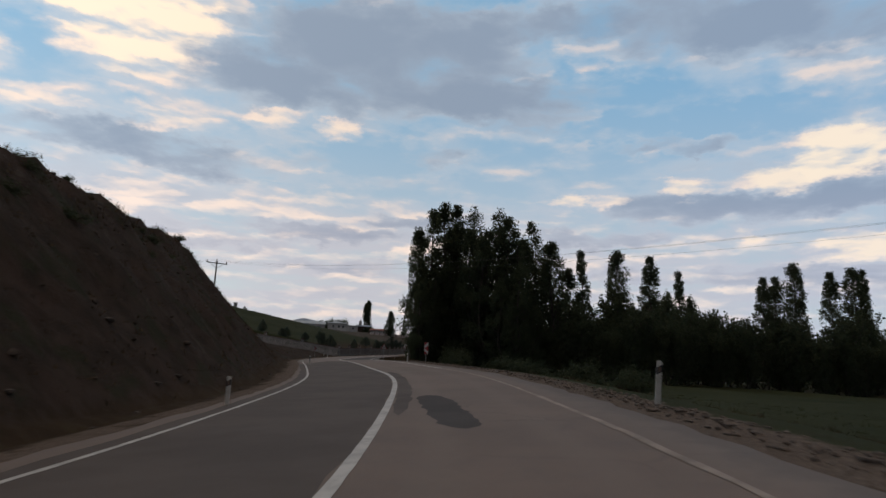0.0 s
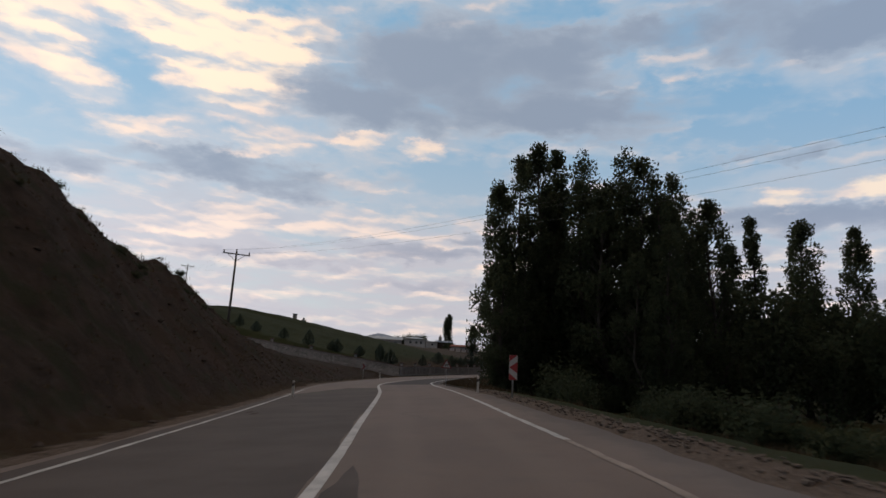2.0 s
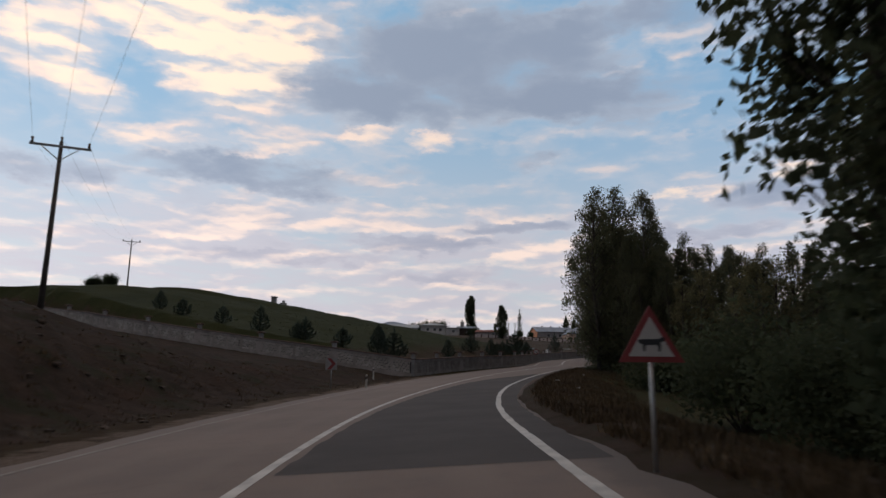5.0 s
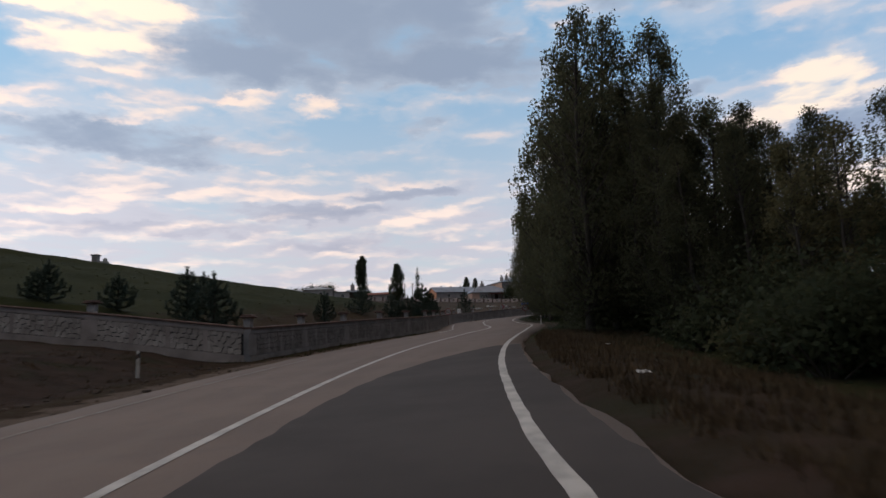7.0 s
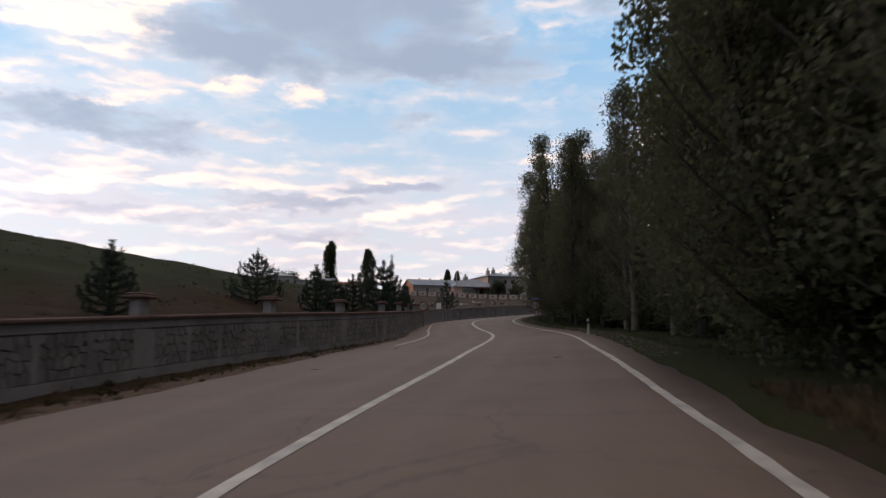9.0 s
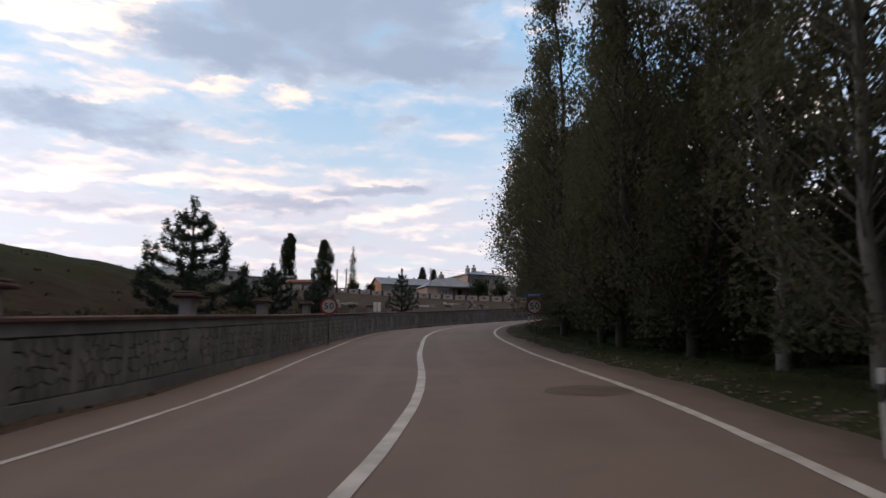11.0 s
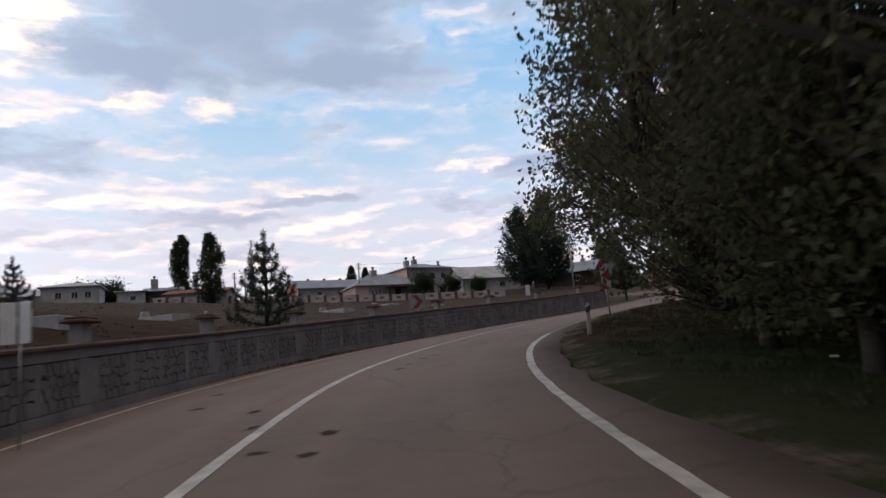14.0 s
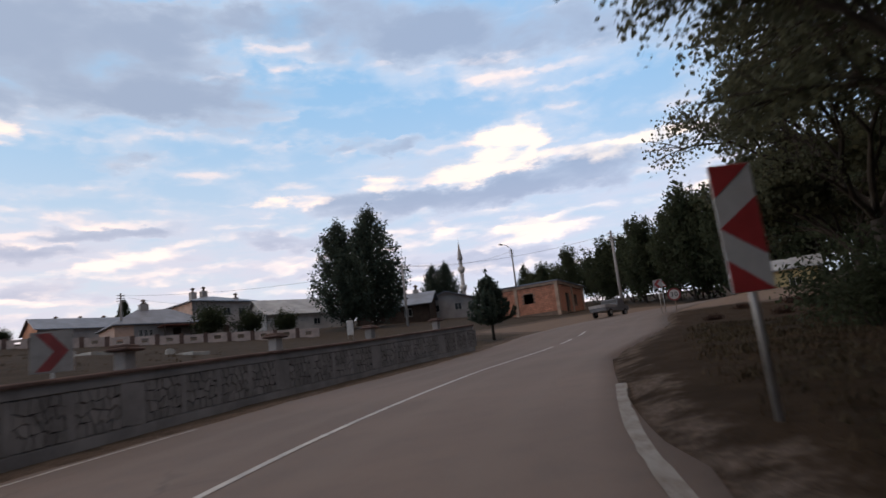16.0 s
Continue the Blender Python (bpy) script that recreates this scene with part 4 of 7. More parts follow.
def leafy_tree(seed, h=16.0, spread=3.2, leaders=3, clumps=150, leaves=15000, size=0.22, clear=0.05, loose=0.36, narrow=2.4, leaf=None, trunk_mat=None, label="tall dense dark poplar"):
    """A full-crowned poplar: a few leaders side by side, each wrapped in clumps of leaves on short rising limbs."""
    rng, rnd = np.random.default_rng(seed), random.Random(seed)
    tree = thing("poplar_tree", Matrix(), label, "tree")
    bm = bmesh.new()
    centres, sizes = [], []
    fork = Vector((0, 0, h * 0.10))
    tube(bm, [(0, 0, -0.4), (0.03, 0.0, 0.4), tuple(fork)], [0.30 * h / 16, 0.22 * h / 16, 0.20 * h / 16], 9)
    for k in range(leaders):
        turn = k * 6.283 / leaders + rnd.uniform(-0.5, 0.5)
        off = spread * 0.46 * (leaders > 1) * rnd.uniform(0.8, 1.2)
        top = h * (1.0 if k == 0 else rnd.uniform(0.80, 0.97))
        room = spread * (0.60 if leaders > 1 else 1.0) * rnd.uniform(0.9, 1.1)
        bend = rnd.uniform(0, 6.28)

        def along(z):
            u = min(1.0, max(0.0, z / top))
            w = min(1.0, u / 0.35)
            return Vector((math.cos(turn) * off * w + 0.16 * math.sin(u * 8 + bend), math.sin(turn) * off * w + 0.16 * math.cos(u * 7 + bend), z))
        line = [fork] + [along(top * u) for u in (0.2, 0.35, 0.5, 0.65, 0.8, 0.92, 1.0)]
        r0 = 0.15 * h / 16
        tube(bm, line, [r0 * 1.1, r0, r0 * 0.85, r0 * 0.7, r0 * 0.55, r0 * 0.38, r0 * 0.22, 0.012], 7, cap=False)
        for j in range(clumps // leaders):
            t = rnd.uniform(0, 1) ** 0.92
            z = top * (clear + (1 - clear) * t)
            full = min(1.0, 0.35 + t / 0.20) * max(0.0, 1 - t ** narrow) ** 0.62 + 0.05
            az = rnd.uniform(0, 6.283)
            lobe = 0.80 + 0.20 * math.sin(3 * az + bend + 6 * t)
            reach = room * full * lobe * (0.45 + 0.55 * rnd.uniform(0, 1) ** 0.5)
            c = along(z) + Vector((math.cos(az) * reach, math.sin(az) * reach, 0))
            start = along(max(0.08 * top, z - reach * 1.15 - 0.2))
            if reach > 0.35:
                tube(bm, [start, start.lerp(c, 0.55) - Vector((0, 0, 0.12 * reach)), c], [0.035, 0.022, 0.008], 4, cap=False)
            centres.append(tuple(c))
            sizes.append(loose * rnd.uniform(0.75, 1.25) * (0.75 + 0.25 * (1 - t)))
    part("trunk", bm, trunk_mat or bark, tree)
    pick = rng.integers(0, len(centres), leaves)
    where = np.array(centres)[pick] + np.clip(rng.normal(size=(leaves, 3)), -1.3, 1.3) * np.array(sizes)[pick][:, None] * np.array([1.0, 1.0, 1.3])
    where[:, 2] = np.maximum(where[:, 2], 0.3)
    part("crown", leaf_cloud("crown", where, size, rng, lean=0.5, shape=(1.0, 0.62)), leaf or leaf_dark, tree)
    return tree


def shrub(seed, r=1.6, h=1.8, leaves=3200, size=0.13, leaf=None, label="low dark roadside shrub"):
    rng, rnd = np.random.default_rng(seed), random.Random(seed)
    bush = thing("shrub", Matrix(), label, "shrub")
    bm = bmesh.new()
    ends = []
    for k in range(12):
        az, rr = rnd.uniform(0, 6.28), r * rnd.uniform(0.2, 0.9)
        e = Vector((math.cos(az) * rr, math.sin(az) * rr, h * rnd.uniform(0.5, 1.0) * (1 - 0.35 * rr / r)))
        tube(bm, [(0, 0, -0.1), tuple(e * 0.5 + Vector((0, 0, 0.1))), tuple(e)], [0.03, 0.02, 0.006], 4, cap=False)
        ends.append(tuple(e))
    part("trunk", bm, bark, bush)
    ends = np.array(ends)[rng.integers(0, 12, leaves)]
    where = ends * rng.uniform(0.25, 1.05, leaves)[:, None] ** 0.6 + rng.normal(size=(leaves, 3)) * 0.26 * r / 1.6
    where[:, 2] = np.abs(where[:, 2])
    part("crown", leaf_cloud("crown", where, size, rng), leaf or leaf_dark, bush)
    return bush


def pine(seed, h=4.5, r=1.5, label="young pine with whorled upturned branches", needles=4200, size=0.20, dense=1.0, bare=0.07):
    rng, rnd = np.random.default_rng(seed), random.Random(seed)
    tree = thing("pine_tree", Matrix(), label, "tree")
    bm = bmesh.new()
    tube(bm, [(0, 0, -0.2), (0.03, 0.02, h * 0.5), (0, 0, h)], [0.025 * h, 0.016 * h, 0.01], 7)
    seg = []
    whorls = int(h / 0.42)
    for k in range(whorls):
        z = h * (bare + (0.93 - bare) * k / whorls)
        reach = r * (1 - (k / whorls) ** 1.3) * rnd.uniform(0.85, 1.1) + 0.12
        for j in range(int(6 * dense)):
            az = j * 6.283 / int(6 * dense) + k * 0.9 + rnd.uniform(-0.3, 0.3)
            q = reach * rnd.uniform(0.75, 1.1)
            mid = Vector((math.cos(az) * q * 0.6, math.sin(az) * q * 0.6, z + q * 0.12))
            end = Vector((math.cos(az) * q, math.sin(az) * q, z + q * rnd.uniform(0.2, 0.4)))
            tip = end + Vector((math.cos(az) * 0.04, math.sin(az) * 0.04, 0.10 + 0.22 * q))
            tube(bm, [(0, 0, z), mid, end, tip], [0.022, 0.014, 0.009, 0.004], 4, cap=False)
            seg += [((0, 0, z), tuple(mid)), (tuple(mid), tuple(end)), (tuple(mid), tuple(end)), (tuple(end), tuple(tip)), (tuple(end), tuple(tip))]
    seg.append(((0, 0, h * 0.85), (0, 0, h * 1.03)))
    seg.append(((0, 0, h * 0.85), (0, 0, h * 1.03)))
    part("trunk", bm, bark, tree)
    a, b = np.array([s[0] for s in seg]), np.array([s[1] for s in seg])
    ln = np.linalg.norm(b - a, axis=1)
    pick = rng.choice(len(seg), needles, p=ln / ln.sum())
    u = rng.uniform(0, 1.05, needles)[:, None]
    where = a[pick] + (b - a)[pick] * u + rng.normal(size=(needles, 3)) * 0.055
    part("crown", leaf_cloud("crown", where, size, rng, lean=0.8, shape=(1.0, 0.16 + 0.10 * dense)), leaf_pine, tree)
    return tree


def broad_tree(seed, h=13.0, leaves=60000, size=0.165, label="large spreading broadleaf tree over the verge"):
    """A branching tree: limbs fork twice, leaves hang round the twigs."""
    rng, rnd = np.random.default_rng(seed), random.Random(seed)
    tree = thing("broadleaf_tree", Matrix(), label, "tree")
    bm = bmesh.new()
    fork = Vector((0.25, -0.1, h * 0.25))
    tube(bm, [(0, 0, -0.3), (0.05, 0.0, 0.5), (0.18, -0.05, h * 0.17), fork], [0.42, 0.31, 0.26, 0.24], 10)
    twigs = []

    def grow(p, d, length, rad, level):
        q = p + d * length
        mid = p + d * length * 0.5 + Vector((rnd.uniform(-1, 1), rnd.uniform(-1, 1), rnd.uniform(-0.3, 0.6))) * length * 0.09
        tube(bm, [p, mid, q], [rad, rad * 0.8, rad * 0.55], 7 if level < 2 else 4, cap=False)
        if level == 3:
            twigs.append((mid, q - Vector((0, 0, 0.22 * length))))
            return
        if level == 2:
            twigs.append((mid, q))
        for k in range(4 if level < 2 else 5):
            nd = (d + Vector((rnd.uniform(-1, 1), rnd.uniform(-1, 1), rnd.uniform(-0.55, 0.75))) * (0.72 + 0.1 * level)).normalized()
            grow(q if k else mid, nd, length * rnd.uniform(0.58, 0.82), rad * 0.55, level + 1)
    for k in range(7):
        az = k * 0.9 + rnd.uniform(-0.25, 0.25)
        grow(fork, Vector((math.cos(az) * rnd.uniform(0.4, 1.0), math.sin(az) * rnd.uniform(0.4, 1.0), rnd.uniform(0.12, 1.1))).normalized(), h * 0.225, 0.13, 0)
    part("trunk", bm, bark, tree)
    a, b = np.array([tuple(t[0]) for t in twigs]), np.array([tuple(t[1]) for t in twigs])
    pick = rng.integers(0, len(twigs), leaves)
    where = a[pick] + (b - a)[pick] * rng.uniform(-0.1, 1.15, leaves)[:, None] + np.clip(rng.normal(size=(leaves, 3)), -1.5, 1.5) * 0.25
    part("crown", leaf_cloud("crown", where, size, rng, shape=(1.0, 0.9)), leaf_big, tree)
    return tree


def plant(kinds, places, group="", sink=0.15):
    """Stand trees of some kinds on the ground: x, y, which, scale, turn. The first of a kind is the one that was built."""
    used = set()
    for x, y, which, scale, turn in places:
        m = stand(x, y, turn, sink, scale)
        k = which % len(kinds)
        if k not in used:
            ob = kinds[k]
            ob.matrix_world = m
            used.add(k)
        else:
            ob = copy_thing(kinds[k], m)
            ob.matrix_basis = m
        if group:
            tagged(ob, group=group)
    for k, ob in enumerate(kinds):
        if k not in used:
            for o in (*ob.children_recursive, ob):
                bpy.data.objects.remove(o)


# ------------------------------------------------------------------ road furniture


def delineator(x, y, turn, lean=0.0, h=0.85):
    post = thing("delineator_post", stand(x, y, turn, 0.03) @ pose(0, 0, 0, lean, lean * 0.6, 0), "white plastic roadside delineator post with black band", "road post", "delineator posts")
    bm = bmesh.new()
    prism(bm, [(-0.05, -0.3), (0.05, -0.3), (0.05, h - 0.04), (0.02, h), (-0.05, h)], 0.05, pose(0, -0.025, 0))
    bmesh.ops.bevel(bm, geom=bm.edges, offset=0.008, segments=1, affect="EDGES")
    part("body", bm, post_paint, post)
    bm = bmesh.new()
    prism(bm, [(-0.053, h - 0.27), (0.053, h - 0.21), (0.053, h - 0.07), (-0.053, h - 0.13)], 0.056, pose(0, -0.028, 0))
    part("band", bm, sign_black, post, "black band")
    bm = bmesh.new()
    box(bm, (-0.025, -0.033, h - 0.22), (0.025, -0.028, h - 0.12))
    part("reflector", bm, ceramic, post, "small reflector")
    return post


def sign_post(name, x, y, turn, h, label, lean=0.0, r=0.026, mat=None):
    """An upright tube on the ground, its parent empty facing -y towards the traffic."""
    sign = thing(name, stand(x, y, turn, 0.03) @ pose(0, 0, 0, 0, lean, 0), label, "road sign")
    bm = bmesh.new()
    tube(bm, [(0, 0.04, -0.4), (0, 0.04, h)], [r, r], 10)
    part("post", bm, mat or steel, sign, "weathered dark post" if mat else "grey steel post")
    return sign


def disc(bm, r0, r1, y0, y1, cz, n=40):
    """A flat ring (or disc, r0 = 0) facing -y."""
    ring = [[bm.verts.new((r * math.cos(a), y, cz + r * math.sin(a))) for a in (2 * math.pi * k / n for k in range(n))] for r, y in ((r1, y0), (r1, y1))]
    if r0 > 0:
        ring += [[bm.verts.new((r * math.cos(a), y, cz + r * math.sin(a))) for a in (2 * math.pi * k / n for k in range(n))] for r, y in ((r0, y1), (r0, y0))]
        for p, q in zip(ring, ring[1:] + ring[:1]):
            for k in range(n):
                bm.faces.new((p[k], p[(k + 1) % n], q[(k + 1) % n], q[k]))
    else:
        for k in range(n):
            bm.faces.new((ring[0][k], ring[0][(k + 1) % n], ring[1][(k + 1) % n], ring[1][k]))
        bm.faces.new(ring[0])
        bm.faces.new(ring[1][::-1])
    bmesh.ops.recalc_face_normals(bm, faces=bm.faces)


def lettering(text, size, m, mat, parent, name="lettering", squeeze=1.0):
    curve = bpy.data.curves.new(name, "FONT")
    curve.body, curve.size, curve.align_x, curve.align_y, curve.extrude, curve.offset = text, size, "CENTER", "CENTER", 0.002, size * 0.012
    tmp = bpy.data.objects.new(name, curve)
    scene.collection.objects.link(tmp)
    mesh = bpy.data.meshes.new_from_object(tmp.evaluated_get(bpy.context.evaluated_depsgraph_get()))
    bpy.data.objects.remove(tmp)
    mesh.transform(m @ Matrix.Diagonal((squeeze, 1, 1, 1)))
    mesh.materials.clear()
    return part(name, mesh, mat, parent)


FACE = pose(0, 0, 0, 90, 0, 0)          # lettering upright, facing -y


def limit_sign(x, y, turn, number, cz, r=0.38, plate=False, lean=0.0):
    sign = sign_post("speed_limit_sign", x, y, turn, cz + 0.2, "round red-rimmed speed limit sign reading " + number, lean, mat=rust_steel)
    bm = bmesh.new()
    disc(bm, 0, r * 0.99, -0.003, 0.008, cz)
    part("face", bm, sign_white, sign, "white sign face")
    bm = bmesh.new()
    disc(bm, r * 0.76, r, -0.009, 0.006, cz)
    part("rim", bm, sign_dull, sign, "dull red rim")
    for k, digit in enumerate(number):
        lettering(digit, r * 1.02, Matrix.Translation(((k - (len(number) - 1) / 2) * r * 0.62, -0.006, cz - 0.01)) @ FACE, sign_black, sign, "numeral", 1.05)
    if plate:
        bm = bmesh.new()
        box(bm, (-0.40, 0.0, cz + r + 0.04), (0.40, 0.012, cz + r + 0.20), 0.004)
        board = part("name_plate", bm, sign_blue, sign, "blue plate with white bars for writing")
        bm = bmesh.new()
        for k in range(7):
            box(bm, (-0.26 + k * 0.075, -0.004, cz + r + 0.075), (-0.215 + k * 0.075, 0.002, cz + r + 0.165))
        part("writing", bm, sign_white, board)
    return sign


def chevron_board(x, y, turn, cz, w, h, label, arrow, lean=0.0):
    """A rectangular board with one red arrow head pointing right."""
    sign = sign_post("chevron_sign", x, y, turn, cz + h / 2 - 0.02, label, lean)
    bm = bmesh.new()
    box(bm, (-w / 2, -0.006, cz - h / 2), (w / 2, 0.012, cz + h / 2), 0.003)
    part("board", bm, sign_faded, sign, "white board")
    bm = bmesh.new()
    a, b = w * 0.40, h * 0.46
    k = arrow
    pts = [(-a * 0.9 * k, cz + b), (-a * 0.05 * k, cz + b), (a * k, cz), (-a * 0.05 * k, cz - b), (-a * 0.9 * k, cz - b), (a * 0.15 * k, cz)]
    prism(bm, pts, 0.006, pose(0, -0.011, 0))
    bmesh.ops.recalc_face_normals(bm, faces=bm.faces)
    part("arrow", bm, sign_dull, sign, "red arrow head")
    return sign


def striped_board(x, y, turn, lo, hi, w, label, lean=0.0):
    """A tall narrow white board with red corners and a red arrow head pointing left."""
    sign = sign_post("bend_marker", x, y, turn, hi - 0.02, label, lean, 0.032)
    bm = bmesh.new()
    box(bm, (-w / 2, -0.006, lo), (w / 2, 0.012, hi), 0.003)
    part("board", bm, sign_white, sign, "white board")
    c, q = (lo + hi) / 2, (hi - lo)
    e = w / 2 - 0.004
    for pts in ([(-e, c), (e, c - q * 0.23), (e, c + q * 0.23)], [(-e, hi - 0.004), (-e, hi - q * 0.26), (e, hi - 0.004)], [(-e, lo + 0.004), (e, lo + 0.004), (-e, lo + q * 0.26)]):
        bm = bmesh.new()
        prism(bm, pts, 0.005, pose(0, -0.0115, 0))
        bmesh.ops.recalc_face_normals(bm, faces=bm.faces)
        part("stripe", bm, sign_red, sign, "red stripe")
    return sign


def warning_triangle(x, y, turn, cz, side, label, lean=0.0, cattle=True):
    sign = sign_post("warning_sign", x, y, turn, cz + 0.1, label, lean)
    hgt = side * 0.866

    def tri(k):
        return [(-side / 2 * k, cz - hgt / 3 * k), (side / 2 * k, cz - hgt / 3 * k), (0, cz + 2 * hgt / 3 * k)]
    bm = bmesh.new()
    prism(bm, tri(1.0), 0.012, pose(0, -0.002, 0))
    bmesh.ops.recalc_face_normals(bm, faces=bm.faces)
    part("rim", bm, sign_dull, sign, "dull red rim")
    bm = bmesh.new()
    prism(bm, tri(0.70), 0.006, pose(0, -0.007, 0))
    bmesh.ops.recalc_face_normals(bm, faces=bm.faces)
    part("face", bm, sign_white, sign, "white face")
    bm = bmesh.new()
    if cattle:
        k = side * 0.2
        pts = [(-1.0, .35), (-.75, .42), (.6, .45), (.85, .62), (1.1, .55), (1.05, .3), (.75, .2), (.7, -.5), (.55, -.5), (.5, 0), (-.4, -.02), (-.45, -.5), (-.62, -.5), (-.65, .05), (-.9, .1)]
        prism(bm, [(px * k, cz - 0.02 + pz * k) for px, pz in pts], 0.006, pose(0, -0.012, 0))
    else:
        box(bm, (-0.03, -0.012, cz - 0.08), (0.03, -0.008, cz + 0.16))
    bmesh.ops.recalc_face_normals(bm, faces=bm.faces)
    part("symbol", bm, sign_black, sign, "black symbol")
    return sign


def power_pole(x, y, h, turn, arm=3.0, label="wooden power pole with a crossarm and three insulators"):
    pole = thing("power_pole", stand(x, y, turn), label, "power pole", "power poles")
    bm = bmesh.new()
    tube(bm, [(0, 0, -0.5), (0, 0, h * 0.5), (0, 0, h)], [0.16, 0.13, 0.10], 10)
    part("pole", bm, pole_wood, pole)
    bm = bmesh.new()
    box(bm, (-arm / 2, -0.16, h - 0.35), (arm / 2, -0.08, h - 0.22), 0.01)
    part("crossarm", bm, steel, pole, "steel crossarm")
    bm = bmesh.new()
    tube(bm, [(-arm * 0.33, -0.12, h - 0.3), (0, -0.12, h - 1.1)], [0.03, 0.03], 6)
    part("brace", bm, steel, pole)
    bm = bmesh.new()
    tube(bm, [(arm * 0.33, -0.12, h - 0.3), (0, -0.12, h - 1.1)], [0.03, 0.03], 6)
    part("brace", bm, steel, pole)
    for k in (-1, 0, 1):
        bm = bmesh.new()
        zz = h - 0.22 if k else h
        tube(bm, [(k * arm * 0.46, -0.12 if k else 0, zz), (k * arm * 0.46, -0.12 if k else 0, zz + 0.12), (k * arm * 0.46, -0.12 if k else 0, zz + 0.3)], [0.09, 0.06, 0.08], 8)
        part("insulator", bm, ceramic, pole)
    return pole


def cable(a, b, sag, r=0.005, label="thin black overhead cable"):
    a, b = Vector(a), Vector(b)
    bm = bmesh.new()
    pts = [a.lerp(b, float(u)) - Vector((0, 0, float(sag * 4 * u * (1 - u)))) for u in np.linspace(0, 1, 25)]
    tube(bm, pts, [r] * 25, 4)
    return tagged(part("cable", bm, cable_mat), label, "cable", "overhead cables")

# ================================================================== the place
wall_road = wall_run("wall_road", WC, WS, lambda s: float(np.interp(s, WS, WALL_Z)), "low grey stone-faced graveyard wall with red-brown coping", 6.1, (66, 92), s_from=0.2)
wall_field = wall_run("wall_field", UC[::-1].copy(), US, lambda s: float(np.interp(US[-1] - s, US, UP_Z)), "pale stone-faced graveyard wall climbing the field", 7.0, (-2, -1), s_from=US[-1] % 7.0, face=stone_pale, body=render_pale)

# ---- trees on the right
tall = [leafy_tree(11, 18.6, 3.1, 2, 230, 20000, 0.22), leafy_tree(12, 17.6, 3.0, 2, 220, 19000, 0.22), leafy_tree(13, 18.2, 3.8, 4, 320, 27000, 0.22), leafy_tree(14, 16.2, 3.8, 3, 280, 23000, 0.22)]
plant(tall, [(-2.0, 76.2, 0, 1.0, 0), (-0.6, 78.0, 1, 1.1, 40), (2.2, 76.4, 2, 1.05, 80), (7.4, 75.6, 2, 1.01, 200), (4.6, 74.0, 3, 1.05, 10), (10.4, 78.5, 3, 1.12, 120),
             (12.8, 84, 3, 0.97, 250), (-2.5, 73.6, 3, 0.64, 30), (5.0, 81, 0, 0.95, 15), (1.5, 82, 1, 1.0, 90), (8.4, 73.0, 3, 0.62, 150), (6.5, 70.0, 3, 0.7, 330)], "trees beside the bend")
slim = [leafy_tree(21, 16, 1.05, 1, 110, 5200, 0.22, clear=0.22, loose=0.26, narrow=1.7, label="slender columnar poplar in the tree row"), leafy_tree(22, 16, 2.1, 1, 170, 8500, 0.24, clear=0.25, loose=0.34, narrow=2.6, label="oval-crowned poplar in the tree row"),
        leafy_tree(23, 16, 1.6, 1, 140, 7000, 0.23, clear=0.25, loose=0.30, narrow=2.2, label="narrow poplar in the tree row")]
plant(slim, [(16.4, 82.9, 0, 1.01, 0), (21.8, 87.3, 1, 1.03, 30), (26.2, 87.4, 2, 1.02, 70), (29.9, 87.8, 0, 0.95, 20), (39.4, 84.5, 2, 0.88, 60), (41.5, 86, 2, 0.9, 10), (46, 90, 1, 1.05, 200),
             (52, 92, 2, 1.0, 45), (57, 95, 1, 1.05, 90), (60, 98, 0, 1.1, 10), (66, 96, 2, 1.05, 300)], "poplars of the tree row")
rnd = random.Random(5)
hedge = [poplar(31, 8.5, 2.6, 4000, 0.34, clear=0.04, stems=2, label="dense dark tree in the field hedge"), poplar(32, 7.5, 2.9, 4000, 0.34, clear=0.03, stems=3, label="low dark tree in the field hedge")]
plant(hedge, [(15 + 2.6 * k + rnd.uniform(-1, 1), 84 + 0.35 * k + rnd.uniform(-3, 4), k % 2, rnd.uniform(1.0, 1.25), rnd.uniform(0, 360)) for k in range(26)]
      + [(14 + 3.0 * k, 71 + 0.6 * k + rnd.uniform(-3, 3), k % 2, rnd.uniform(0.75, 1.0), rnd.uniform(0, 360)) for k in range(16)], "field hedge trees")
row = [leafy_tree(41, 15.5, 3.9, 3, 330, 27000, 0.16, leaf=leaf_belt, label="tall dense roadside poplar"), leafy_tree(42, 14.5, 4.0, 4, 330, 27000, 0.16, leaf=leaf_olive, label="many-stemmed olive-green roadside tree"),
       leafy_tree(43, 16, 2.7, 1, 190, 15000, 0.15, clear=0.14, leaf=leaf_belt, trunk_mat=bark_pale, label="tall roadside poplar with a pale trunk"), leafy_tree(44, 15, 3.2, 3, 170, 8000, 0.25, leaf=leaf_belt, label="dense poplar in the depth of the tree belt"),
       leafy_tree(45, 16, 2.8, 1, 150, 13000, 0.14, clear=0.06, loose=0.36, leaf=leaf_belt, trunk_mat=bark_pale, label="thin-crowned roadside poplar with a pale trunk"),
       leafy_tree(46, 16.5, 5.2, 4, 420, 46000, 0.14, clear=0.10, loose=0.42, narrow=1.1, leaf=leaf_belt, label="broad dense roadside tree overhanging the road"),
       leafy_tree(47, 14.5, 4.2, 4, 200, 10000, 0.23, leaf=leaf_sallow, label="bushy olive-brown tree beside the field")]
